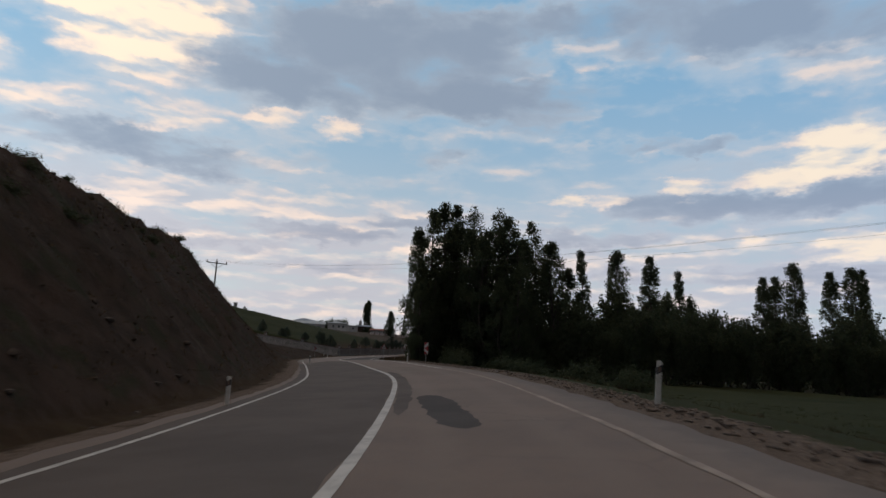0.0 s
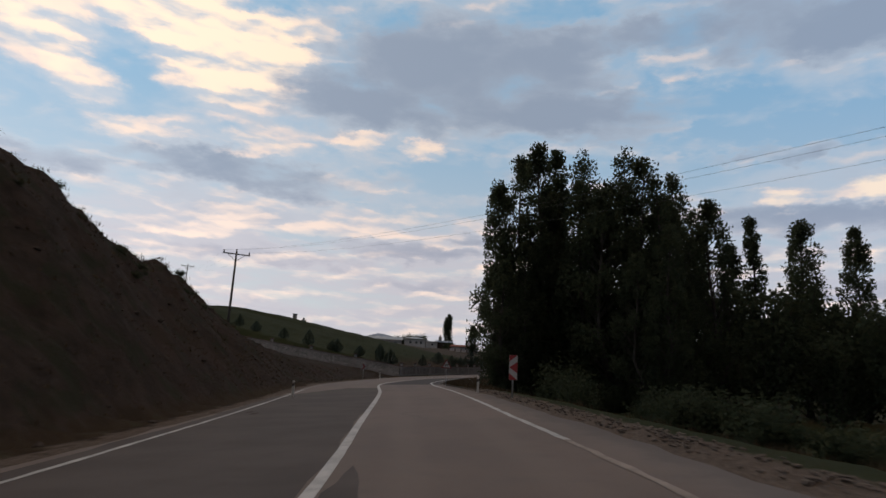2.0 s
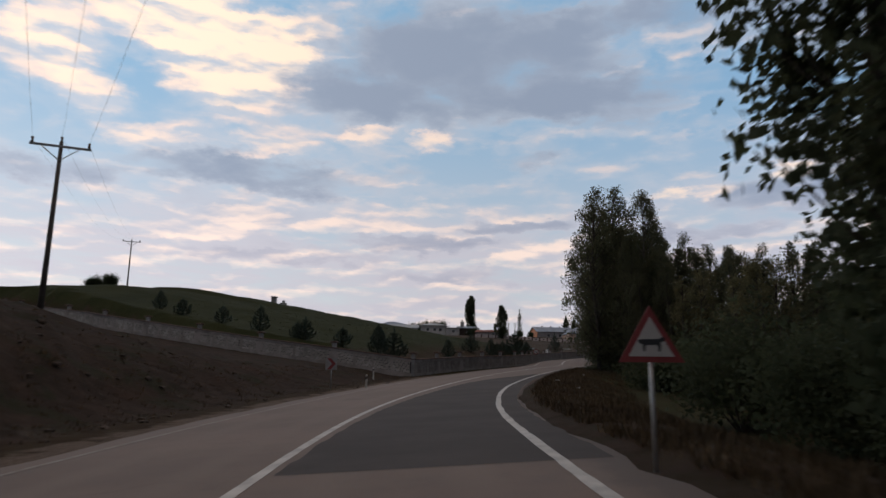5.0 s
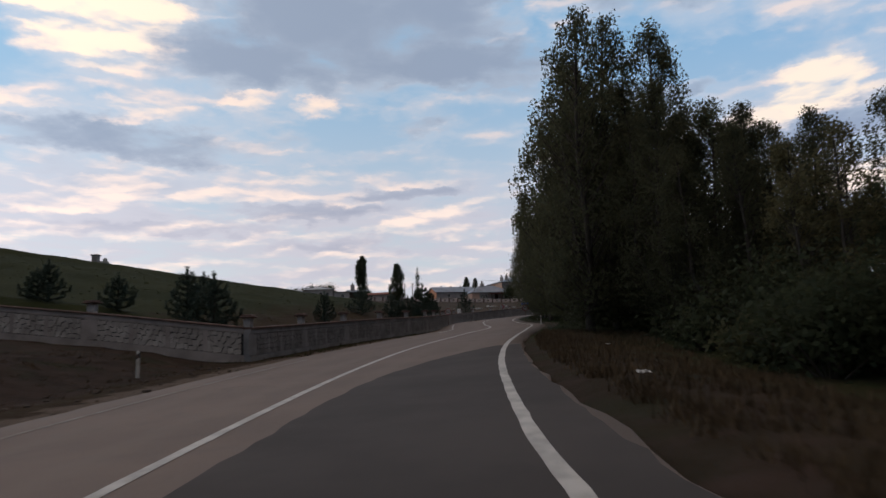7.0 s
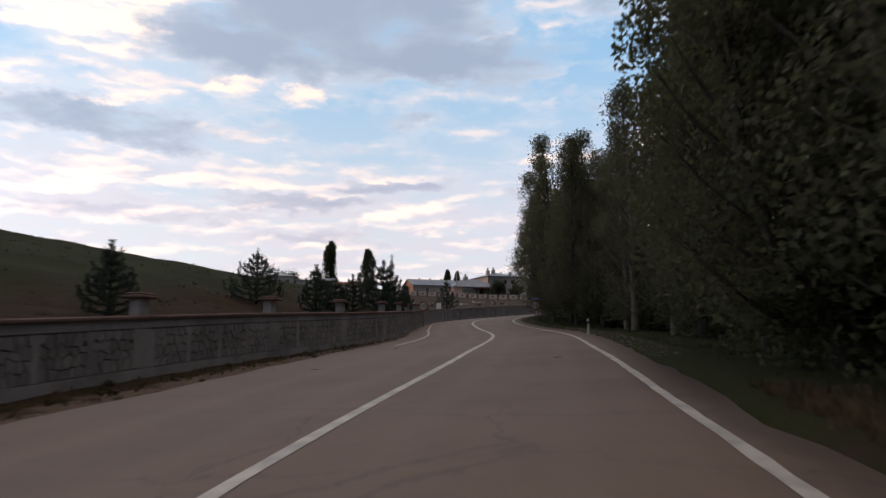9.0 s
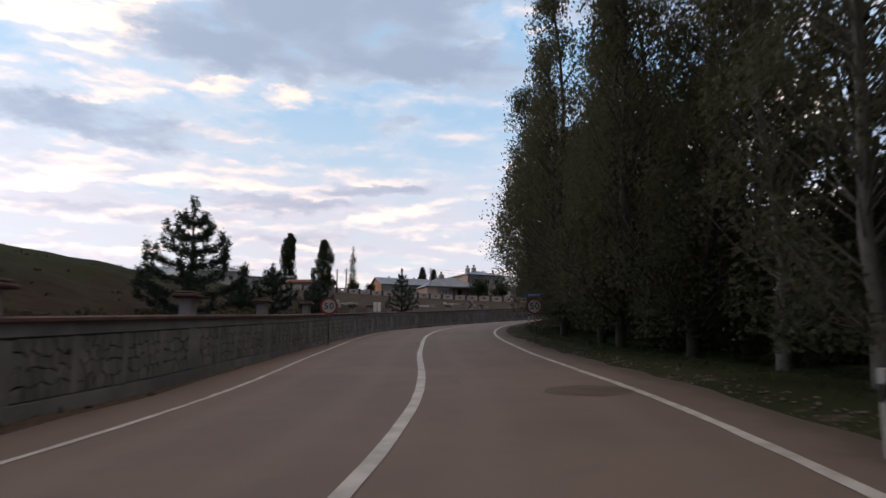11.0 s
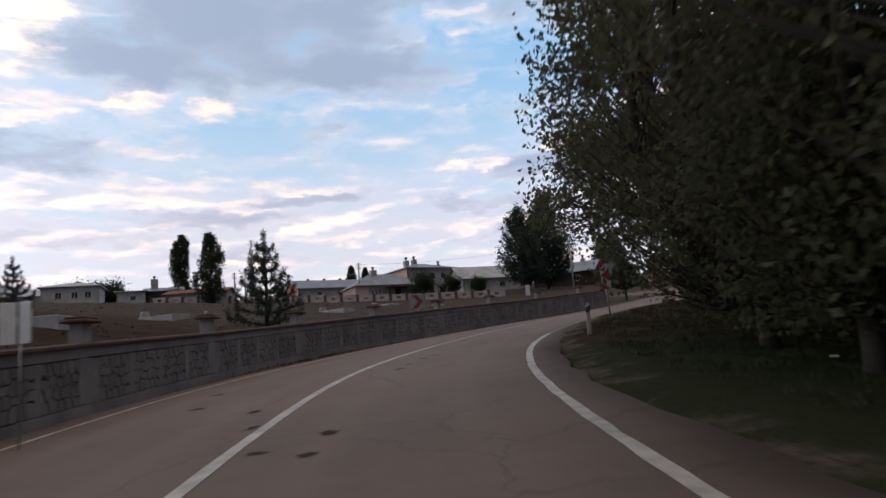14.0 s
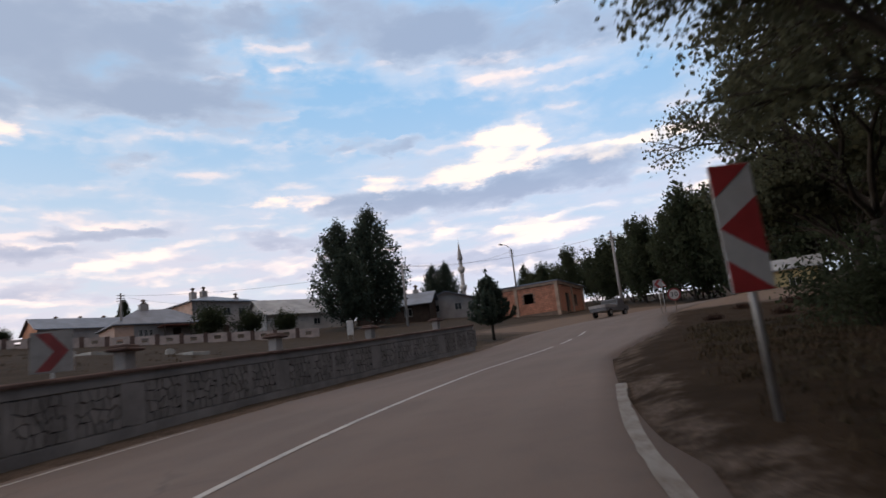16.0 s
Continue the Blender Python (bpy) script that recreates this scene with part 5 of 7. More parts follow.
places = [(-3.9, 123.2, 0, 0.97, 0), (0.0, 123.6, 2, 0.92, 50), (2.6, 125.2, 1, 0.79, 20), (6.3, 127.3, 0, 0.72, 100), (-0.7, 120.4, 5, 0.70, 120), (-1.6, 127.5, 1, 0.9, 200)]
s = 130.5
while s < 194:
    for lat, j in ((7.6, 0), (11.0, 1)):
        if j and 135 < s < 146:
            continue
        kind = 3 if j else rnd.randrange(3) if s < 146 else 4 if s < 160 else 5
        p = on_road(s + rnd.uniform(-1, 1), lat + ((-0.10 if 166 < s < 186 else 0.75) if kind == 5 else 0.0) + rnd.uniform(-0.6, 0.8))
        places.append((p.x, p.y, kind, rnd.uniform(0.92, 1.06) * float(np.interp(s, [130, 142, 147, 157, 168, 190], [0.9, 0.85, 0.80, 0.82, 0.86, 0.76])), rnd.uniform(0, 360)))
    s += 4.4 if s < 160 else 5.2
places += [(6, 114.5, 1, 0.64, 40), (8.4, 112.5, 3, 0.62, 140), (10.6, 116, 3, 0.62, 240), (13, 113, 3, 0.5, 10), (0.5, 118, 5, 0.57, 0), (3.5, 119, 5, 0.55, 70), (2, 114, 6, 0.52, 20), (4.5, 112, 3, 0.55, 190), (4, 108, 6, 0.55, 100), (7, 110, 3, 0.42, 0), (8, 116, 6, 0.6, 40), (6, 121, 2, 0.6, 0), (9, 104, 6, 0.42, 60), (13, 100, 6, 0.40, 10),
           (12, 108, 3, 0.42, 10), (8, 97, 3, 0.38, 200), (15, 95, 3, 0.4, 330), (18, 104, 3, 0.45, 30), (22, 98, 3, 0.45, 30)]
plant(row, places, "roadside tree belt")
big = [broad_tree(51, 13.0, leaves=32000, size=0.112), broad_tree(52, 12.0, leaves=16000, size=0.26)]
plant(big, [(7.3, 191.6, 0, 0.83, 0), (9.5, 195.0, 0, 0.72, 75), (19.2, 203.7, 0, 0.84, 130), (15.4, 197.4, 0, 0.92, 220), (22.0, 206.6, 1, 0.70, 80), (14, 190, 1, 0.85, 300), (31, 206, 1, 0.7, 10)])
low = [shrub(61, leaves=1500, size=0.19), shrub(62, 2.0, 2.6, 2300, 0.19), shrub(63, 1.3, 1.4, 1300, 0.18, leaf=leaf_olive), shrub(64, 3.0, 3.8, 5000, 0.19, label="large dark bush under the trees")]


def in_yard(x, y):
    """The open strip of grass that runs from the yellow house down to the bend."""
    along, aside = (49.5 - x) * 0.764 + (233 - y) * 0.645, (49.5 - x) * 0.645 - (233 - y) * 0.764
    return -1 < along < 60 and abs(aside) < 1.6 + along * 0.012


spots = []
for k in range(34):
    p = on_road(rnd.uniform(34, 70), rnd.uniform(9.0, 15.0))
    spots.append((p.x, p.y, k % 3, rnd.uniform(0.45, 0.85), rnd.uniform(0, 360)))
for k in range(14):
    p = on_road(rnd.uniform(66, 82), rnd.uniform(10, 17))
    spots.append((p.x, p.y, rnd.randrange(3), rnd.uniform(0.8, 1.4), rnd.uniform(0, 360)))
for k in range(90):
    p = on_road(rnd.uniform(106, 190), rnd.uniform(9.5, 18))
    spots.append((p.x, p.y, rnd.randrange(3), rnd.uniform(0.7, 1.2), rnd.uniform(0, 360)))
for k in range(24):
    p = on_road(rnd.uniform(80, 130), rnd.uniform(11, 22))
    spots.append((p.x, p.y, 3, rnd.uniform(0.7, 1.1), rnd.uniform(0, 360)))
for k in range(24):
    p = on_road(rnd.uniform(186, 204), rnd.uniform(11.5, 22))
    if not in_yard(p.x, p.y):
        spots.append((p.x, p.y, rnd.randrange(2), rnd.uniform(0.9, 1.5), rnd.uniform(0, 360)))
spots.append((15.6, 202.0, 3, 0.62, 40))
plant(low, spots, "undergrowth shrubs")
crest = [shrub(66, 0.8, 0.55, 900, 0.10, label="small dark scrub on the crest of the cut"), shrub(67, 1.1, 0.4, 1000, 0.10, label="flat dark scrub on the crest of the cut")]
spots = []
for k in range(60):
    p = on_road(rnd.uniform(6, 80), -rnd.uniform(11.0, 15.5))
    spots.append((p.x, p.y, k % 2, rnd.uniform(0.3, 0.75), rnd.uniform(0, 360)))
plant(crest, spots, "crest scrub")

# ---- poplars and pines of the graveyard and the village
far_pop = [leafy_tree(71, 13.8, 1.8, 1, 320, 17000, 0.27, clear=0.03, loose=0.36, narrow=12.0, label="dense blunt-topped columnar poplar by the village"), leafy_tree(72, 9.8, 1.9, 1, 220, 13000, 0.24, clear=0.04, loose=0.32, narrow=2.3, label="leaf-shaped dense poplar by the village"),
           poplar(73, 9.8, 0.6, 1300, 0.26, clear=0.06, label="thin half-bare poplar by the village")]
plant(far_pop, [(-36.5, 317, 0, 1.1, 0), (-21.7, 268.3, 1, 0.97, 0), (-16.5, 270.9, 2, 0.98, 0), (-2.0, 318, 1, 0.70, 40), (1, 321, 1, 0.66, 90)])
pines = [pine(81, 4.6, 1.5), pine(82, 3.4, 1.3), pine(83, 4.0, 1.9, dense=1.4, needles=5200), pine(84, 3.2, 1.3, needles=9500, size=0.14), pine(85, 2.2, 0.95, needles=6000, size=0.13, dense=1.3), pine(86, 3.6, 1.1, needles=6500, size=0.14, dense=0.9)]
plant(pines, [(-20.2, 121.3, 3, 0.80, 0), (-21.9, 122.8, 1, 0.72, 30), (-12.35, 158.9, 3, 1.0, 60), (-13.4, 150.2, 3, 0.58, 10), (-14.0, 148.4, 4, 0.70, 100), (-16.5, 143.5, 2, 0.55, 0), (-14.4, 145.0, 1, 0.6, 0), (-6.9, 198.6, 5, 1.05, 0),
              (-12.3, 170.0, 4, 0.95, 30), (-11.6, 177.9, 4, 0.80, 70), (-11.6, 179.9, 3, 0.66, 0), (-13.6, 193.6, 5, 0.50, 0), (-13.3, 168.6, 4, 0.6, 200), (-25, 122.8, 4, 0.75, 0), (-28.6, 123.6, 3, 0.62, 0), (-29.6, 124.4, 4, 0.7, 0), (-33.4, 125.0, 1, 0.7, 20), (-38, 127, 3, 0.55, 70), (-24, 131, 1, 0.6, 0),
              (-17.5, 133, 1, 0.55, 0), (-43.5, 129.4, 4, 0.8, 0), (-47.2, 131.4, 1, 0.6, 0)], "graveyard pines", 0.05)
dbl = [poplar(91, 14.8, 4.6, 19000, 0.30, clear=0.02, fingers=170, leaf=leaf_pine, taper=0.78, steep=0.6, label="tall dense dark conifer in the village")]
plant(dbl, [(25.2, 266.8, 0, 1.08, 0), (22.2, 268.4, 0, 0.98, 60), (51, 310, 0, 0.72, 0), (54.4, 311, 0, 0.76, 50)], "village conifers")

# ---- signs and posts
for x, y, turn, lean in ((-3.1, 58.3, 10, 0), (-10.9, 56.2, 10, 0), (-17.3, 102.3, 0, 3), (-19.7, 113, 0, 0), (-2.85, 145.8, 0, 0), (2.25, 189.2, -15, 4), (4.05, 13.2, 0, 4), (-5.35, 17.4, 0, 0), (-8.6, 196, -20, 0)):
    delineator(x, y, turn, lean)
striped_board(-1.4, 52.4, 12, 0.66, 1.55, 0.30, "red and white striped bend marker on a steel post")
warning_triangle(-6.6, 74.9, 10, 1.43, 0.74, "dull-rimmed triangular cattle warning sign")
chevron_board(-19.2, 102.2, 0, 1.35, 0.62, 0.62, "faded white board with a red arrow head", 1)
limit_sign(-1.15, 169.3, -3, "50", 1.5, 0.36, True)
limit_sign(-9.85, 169.6, -3, "50", 1.78, 0.37)
chevron_board(-0.3, 206.6, -15, 13.4 - ground_z(-0.3, 206.6), 0.75, 0.75, "white board with a red arrow head above the wall", 1)
striped_board(5.7, 196.25, -22, 1.04, 2.09, 0.35, "weathered red and white striped bend marker", -1)
limit_sign(34.0, 228.3, -40, "30", 1.25, 0.43)
chevron_board(33.1, 228.7, -40, 2.1, 0.6, 0.6, "weathered white board with a red arrow head pointing back", -1)
warning_triangle(33.6, 228.9, -40, 2.05, 0.7, "weathered triangular warning sign", 0, False)


def twin_board(x, y, turn):
    """Two small white boards set at an angle on one thin post, before the wall."""
    ob = sign_post("board_sign", x, y, turn, 2.05, "small white two-panelled board on a thin post by the wall", r=0.013)
    for dx, a in ((-0.12, 18), (0.12, -18)):
        bm = bmesh.new()
        box(bm, (-0.10, -0.012, -0.28), (0.10, 0.012, 0.28), 0.004, pose(dx, -0.045, 1.78, 0, 0, a))
        part("board", bm, enamel, ob, "clean white panel")
    return ob


twin_board(-8.3, 181.9, -10)

# ---- power line
p0 = (25, 28)
p1, p2 = (-34, 98.8), (-83.3, 179.3)
line_turn = math.degrees(math.atan2(p2[1] - p1[1], p2[0] - p1[0])) - 90
heads = []
tops = [9.0 + ground_z(*p0), 18.0, 31.6]
for (x, y), top in zip((p0, p1, p2), tops):
    h = top - ground_z(x, y)
    pole = power_pole(x, y, h, line_turn)
    heads.append((pole.matrix_world.copy(), h))
for (a, ha), (b, hb) in zip(heads, heads[1:]):
    for k in (-1, 0, 1):
        cable(a @ Vector((k * 1.38, -0.12 if k else 0, ha + (0.05 if k else 0.3))), b @ Vector((k * 1.38, -0.12 if k else 0, hb + (0.05 if k else 0.3))), 1.6)

# ================================================================== the village
plaster_pink = material("plaster_peach", (0.62, 0.42, 0.33), 0.85, 0.14, 0.8, 18, 0.15)
plaster_grey = material("plaster_grey", (0.36, 0.33, 0.32), 0.85, 0.18, 0.6, 18, 0.2)
plaster_white = material("plaster_white", (0.50, 0.47, 0.45), 0.85, 0.14, 0.8, 18, 0.15)
plaster_orange = material("plaster_orange", (0.50, 0.24, 0.15), 0.85, 0.18, 0.8, 18, 0.15)
plaster_yellow = material("plaster_yellow", (0.42, 0.33, 0.17), 0.85, 0.14, 0.8, 18, 0.15)
sheet_roof = material("sheet_metal_roof", (0.18, 0.20, 0.24), 0.5, 0.18, 0.7, 12, 0.1, metal=0.4)
sheet_pale = material("pale_sheet_roof", (0.30, 0.30, 0.30), 0.5, 0.25, 0.6, 10, 0.2, metal=0.3)
tile_roof = material("red_roof", (0.20, 0.085, 0.065), 0.8, 0.2, 1.0, 14, 0.3)
glass = material("window_glass", (0.02, 0.022, 0.026), 0.08, 0.1, 1, 10, 0.0)
frame_white = material("window_frame", (0.55, 0.53, 0.50), 0.6, 0.1, 3, 20, 0.0)
wood_dark = material("dark_wood", (0.07, 0.05, 0.04), 0.75, 0.25, 1.5, 18, 0.2)
brick_mat = material("red_brick", (0.60, 0.27, 0.175), 0.85, 0.22, 1.2, 20, 0.3, island=0.3)
brick_joint = material("brick_mortar", (0.24, 0.17, 0.13), 0.9, 0.2, 2, 30, 0.2)
post_concrete = material("tan_concrete", (0.46, 0.33, 0.25), 0.85, 0.22, 1.2, 25, 0.3)
fence_paint = material("fence_paint", (0.48, 0.40, 0.37), 0.8, 0.18, 1.5, 18, 0.1)
marble = material("grave_marble", (0.40, 0.39, 0.37), 0.6, 0.2, 1.5, 15, 0.1)
car_paint = material("car_paint", (0.10, 0.10, 0.11), 0.3, 0.1, 2, 20, 0.0)
rubber = material("rubber", (0.02, 0.02, 0.02), 0.85, 0.1, 2, 20, 0.1)


def gable_roof(bm, w, d, h, rise, over, thick=0.12, ridge_x=True):
    """Two slabs over a plan w by d whose walls are h high; the ridge runs along x, or along y."""
    a, b = (w / 2 + over, d / 2 + over) if ridge_x else (d / 2 + over, w / 2 + over)
    drop = rise * over / (b - over)
    prof = [(-b, h - drop), (0, h + rise), (b, h - drop), (b, h - drop + thick), (0, h + rise + thick), (-b, h - drop + thick)]
    rows = []
    for x in (-a, a):
        rows.append([bm.verts.new((x, y, z) if ridge_x else (y, x, z)) for y, z in prof])
    n = len(prof)
    for j in range(n):
        bm.faces.new((rows[0][j], rows[0][(j + 1) % n], rows[1][(j + 1) % n], rows[1][j]))
    for r in rows:
        bm.faces.new((r[0], r[1], r[4], r[5]))
        bm.faces.new((r[1], r[2], r[3], r[4]))
    bmesh.ops.recalc_face_normals(bm, faces=bm.faces)


def hip_roof(bm, w, d, h, rise, over, thick=0.12):
    a, b = w / 2 + over, d / 2 + over
    r = max(0.3, a - b)
    lo = [(-a, -b), (a, -b), (a, b), (-a, b)]
    base = [bm.verts.new((x, y, h)) for x, y in lo]
    eave = [bm.verts.new((x, y, h + thick)) for x, y in lo]
    top = [bm.verts.new((-r, 0, h + rise + thick)), bm.verts.new((r, 0, h + rise + thick))]
    bm.faces.new(base[::-1])
    for k in range(4):
        bm.faces.new((base[k], base[(k + 1) % 4], eave[(k + 1) % 4], eave[k]))
    bm.faces.new((eave[0], eave[1], top[1], top[0]))
    bm.faces.new((eave[2], eave[3], top[0], top[1]))
    bm.faces.new((eave[1], eave[2], top[1]))
    bm.faces.new((eave[3], eave[0], top[0]))


def walls_with_holes(bm, w, d, h, holes, thick=0.25, gable=0.0, ridge_x=True):
    """Four walls; holes: side ('s', 'n', 'w', 'e'), centre, sill, width, height. Cut as real openings."""
    sides = {"s": ((-w / 2, -d / 2), (1, 0), w), "n": ((w / 2, d / 2), (-1, 0), w), "e": ((w / 2, -d / 2), (0, 1), d), "w": ((-w / 2, d / 2), (0, -1), d)}
    for key, ((ox, oy), (tx, ty), length) in sides.items():
        inx, iny = -ty, tx
        mine = [q[1:] for q in holes if q[0] == key]
        us = sorted({0.0, length} | {length / 2 + c + e * ww / 2 for c, sill, ww, hh in mine for e in (-1, 1)})
        zs = sorted({-0.6, h} | {v for c, sill, ww, hh in mine for v in (sill, sill + hh)})
        for u0, u1 in zip(us, us[1:]):
            for z0, z1 in zip(zs, zs[1:]):
                um, zm = (u0 + u1) / 2 - length / 2, (z0 + z1) / 2
                if any(abs(um - c) < ww / 2 and sill < zm < sill + hh for c, sill, ww, hh in mine):
                    continue
                p = [(ox + tx * u + inx * q, oy + ty * u + iny * q, z) for q in (0, thick) for u, z in ((u0, z0), (u1, z0), (u1, z1), (u0, z1))]
                v = [bm.verts.new(c) for c in p]
                for f in ((0, 1, 2, 3), (7, 6, 5, 4), (0, 4, 5, 1), (1, 5, 6, 2), (2, 6, 7, 3), (3, 7, 4, 0)):
                    bm.faces.new([v[j] for j in f])
        if gable and ((key in "ew") if ridge_x else (key in "ns")):
            p = [(ox + tx * u + inx * q, oy + ty * u + iny * q, z) for q in (0, thick) for u, z in ((0, h), (length, h), (length / 2, h + gable))]
            v = [bm.verts.new(c) for c in p]
            for f in ((0, 1, 2), (5, 4, 3), (0, 3, 4, 1), (1, 4, 5, 2), (2, 5, 3, 0)):
                bm.faces.new([v[j] for j in f])
    bmesh.ops.recalc_face_normals(bm, faces=bm.faces)


def window_in(house, side, c, sill, ww, hh, w, d, frame_mat=None):
    """A framed pane set into an opening."""
    turn = {"s": 0, "e": 90, "n": 180, "w": 270}[side]
    off = (d if side in "sn" else w) / 2
    m = pose(0, 0, 0, 0, 0, turn) @ pose(c, -off + 0.10, sill)
    bm = bmesh.new()
    e = 0.07
    for lo, hi in (((-ww / 2, 0, 0), (-ww / 2 + e, 0.06, hh)), ((ww / 2 - e, 0, 0), (ww / 2, 0.06, hh)), ((-ww / 2 + e, 0, 0), (ww / 2 - e, 0.06, e)), ((-ww / 2 + e, 0, hh - e), (ww / 2 - e, 0.06, hh)), ((-e / 3, 0.004, e), (e / 3, 0.056, hh - e))):
        box(bm, lo, hi)
    bmesh.ops.transform(bm, matrix=m, verts=bm.verts)
    win = part("window", bm, frame_mat or frame_white, house, "framed window")
    bm = bmesh.new()
    box(bm, (-ww / 2 + 0.02, 0.022, 0.02), (ww / 2 - 0.02, 0.032, hh - 0.02))
    bmesh.ops.transform(bm, matrix=m, verts=bm.verts)
    part("pane", bm, glass, win)
    bm = bmesh.new()
    box(bm, (-ww / 2 - 0.08, -0.16, -0.08), (ww / 2 + 0.08, 0.0, -0.002), 0.01)
    bmesh.ops.transform(bm, matrix=m, verts=bm.verts)
    part("sill", bm, concrete, win)


def chimney(house, x, y, z0, z1, cap=True, r=0.45):
    bm = bmesh.new()
    box(bm, (x - r, y - r, z0), (x + r, y + r, z1 - 0.5), 0.03)
    stack = part("chimney", bm, plaster_grey, house, "grey plastered chimney")
    bm = bmesh.new()
    tube(bm, [(x, y, z1 - 0.5), (x, y, z1 - 0.1)], [0.16, 0.16], 10)
    tube(bm, [(x, y, z1 - 0.1), (x, y, z1 - 0.02), (x, y, z1 + 0.15)], [0.30, 0.32, 0.05], 10)
    part("cowl", bm, rust_steel, stack, "metal cowl")
    return stack


def house(x, y, turn, w, d, h, rise, roof, wall_mat, roof_mat, holes, label, ridge_x=True, z=None, over=0.45, doors=(), base=None):
    """A house on the ground: walls with openings, roof, windows and doors. Its front is its -y side."""
    z = ground_z(x, y) if z is None else z
    ob = thing("house", pose(x, y, z, 0, 0, turn), label, "house", "village houses")
    bm = bmesh.new()
    walls_with_holes(bm, w, d, h, list(holes) + list(doors), gable=rise if roof == "gable" else 0.0, ridge_x=ridge_x)
    part("wall", bm, wall_mat, ob)
    bm = bmesh.new()
    if roof == "gable":
        gable_roof(bm, w, d, h + 0.01, rise, over, ridge_x=ridge_x)
    elif roof == "hip":
        hip_roof(bm, w, d, h + 0.004, rise, over)
    else:
        box(bm, (-w / 2 - over, -d / 2 - over, h + 0.004), (w / 2 + over, d / 2 + over, h + 0.2), 0.02)
    part("roof", bm, roof_mat, ob)
    for q in holes:
        window_in(ob, *q, w, d)
    for side, c, sill, ww, hh in doors:
        turn2 = {"s": 0, "e": 90, "n": 180, "w": 270}[side]
        bm = bmesh.new()
        box(bm, (-ww / 2, 0, 0), (ww / 2, 0.06, hh), 0.005)
        bmesh.ops.transform(bm, matrix=pose(0, 0, 0, 0, 0, turn2) @ pose(c, -(d if side in "sn" else w) / 2 + 0.12, sill), verts=bm.verts)
        part("door", bm, wood_dark, ob, "dark wooden door")
    bm = bmesh.new()
    box(bm, (-w / 2 + 0.3, -d / 2 + 0.3, 0.0), (w / 2 - 0.3, d / 2 - 0.3, 0.05))
    part("floor", bm, concrete, ob)
    return ob


def corner_at(x, y, turn, w, d):
    """The middle of a house whose front left corner stands there."""
    a = radians(turn)
    return x + w / 2 * math.cos(a) - d / 2 * math.sin(a), y + w / 2 * math.sin(a) + d / 2 * math.cos(a)


# long low house with an orange gable and a grey sheet roof, and its wing with the veranda
long_house = house(*corner_at(-11.9, 297.0, 20, 13, 8), 20, 13, 8, 2.6, 1.75, "gable", plaster_grey, sheet_roof, [("s", -2.5, 0.9, 0.9, 1.0), ("s", 1.5, 0.9, 0.9, 1.0), ("w", 0.6, 1.0, 0.8, 1.0)],
                   "long low grey house with orange gable and sheet roof", z=22.1)
bm = bmesh.new()
box(bm, (-6.55, -3.95, -0.5), (-6.503, 3.95, 2.60))
part("gable_face", bm, plaster_orange, long_house, "orange plastered gable end")
bm = bmesh.new()
prism(bm, [(-3.95, 2.602), (3.95, 2.602), (0, 4.31)], 0.046, pose(-6.503, 0, 0, 0, 0, 90))
bmesh.ops.recalc_face_normals(bm, faces=bm.faces)
part("gable_face", bm, plaster_orange, long_house)
for k in (-3, 0.2, 3.4):
    chimney(long_house, k, 1.2, 3.6, 4.8, r=0.22)
wing = house(*corner_at(-2.0, 280.0, 16, 11, 7), 16, 11, 7, 2.5, 2.2, "hip", plaster_grey, sheet_roof, [("s", -2.6, 0.9, 0.45, 1.1), ("s", -2.0, 0.9, 0.45, 1.1), ("s", -1.4, 0.9, 0.45, 1.1), ("w", 0.0, 1.0, 0.8, 1.0)],
             "low house wing with pink end and red veranda awning", z=19.9, doors=[("s", 1.6, 0.0, 1.0, 2.0)])
bm = bmesh.new()
box(bm, (-5.55, -3.55, -0.5), (-5.504, 3.55, 2.5))
part("end_face", bm, plaster_pink, wing, "pale pink end wall")
bm = bmesh.new()
box(bm, (-5.55, -3.55, -0.5), (-3.4, -3.504, 2.5))
part("end_face", bm, plaster_pink, wing, "pale pink corner")
bm = bmesh.new()
box(bm, (-0.8, -5.9, 2.05), (5.8, -3.6, 2.15), 0.01)
part("awning", bm, tile_roof, wing, "dull red veranda awning")
for k in (-0.6, 2.5, 5.6):
    bm = bmesh.new()
    box(bm, (k - 0.07, -5.8, -0.5), (k + 0.07, -5.66, 2.05), 0.01)
    part("veranda_post", bm, wood_dark, wing)
chimney(wing, -1.2, 0.2, 4.2, 6.0, r=0.5)

# two-storey house with the peach side wall
two_storey = house(*corner_at(7.0, 287.0, 24, 9.4, 8.0), 24, 9.4, 8.0, 5.2, 1.3, "hip", plaster_grey, sheet_roof, [("s", -2.4, 0.9, 1.1, 1.2), ("s", 2.2, 0.9, 1.1, 1.2), ("s", -2.4, 3.4, 1.1, 1.1), ("s", 0.3, 3.4, 1.1, 1.1), ("s", 2.6, 3.4, 1.1, 1.1), ("w", 1.5, 3.4, 0.9, 1.0)],
                   "two-storey grey house with peach side wall", z=20.5, over=0.6, doors=[("s", 0.0, 0.0, 1.0, 2.1)])
bm = bmesh.new()
box(bm, (-4.75, -3.95, -0.5), (-4.704, 3.95, 5.2))
part("side_face", bm, plaster_pink, two_storey, "peach plastered side wall")
chimney(two_storey, -2.4, 0.2, 5.9, 7.7, r=0.4)
chimney(two_storey, -0.8, 0.2, 6.1, 7.9, r=0.4)
chimney(two_storey, 2.6, -2.4, 5.3, 6.6, r=0.3)

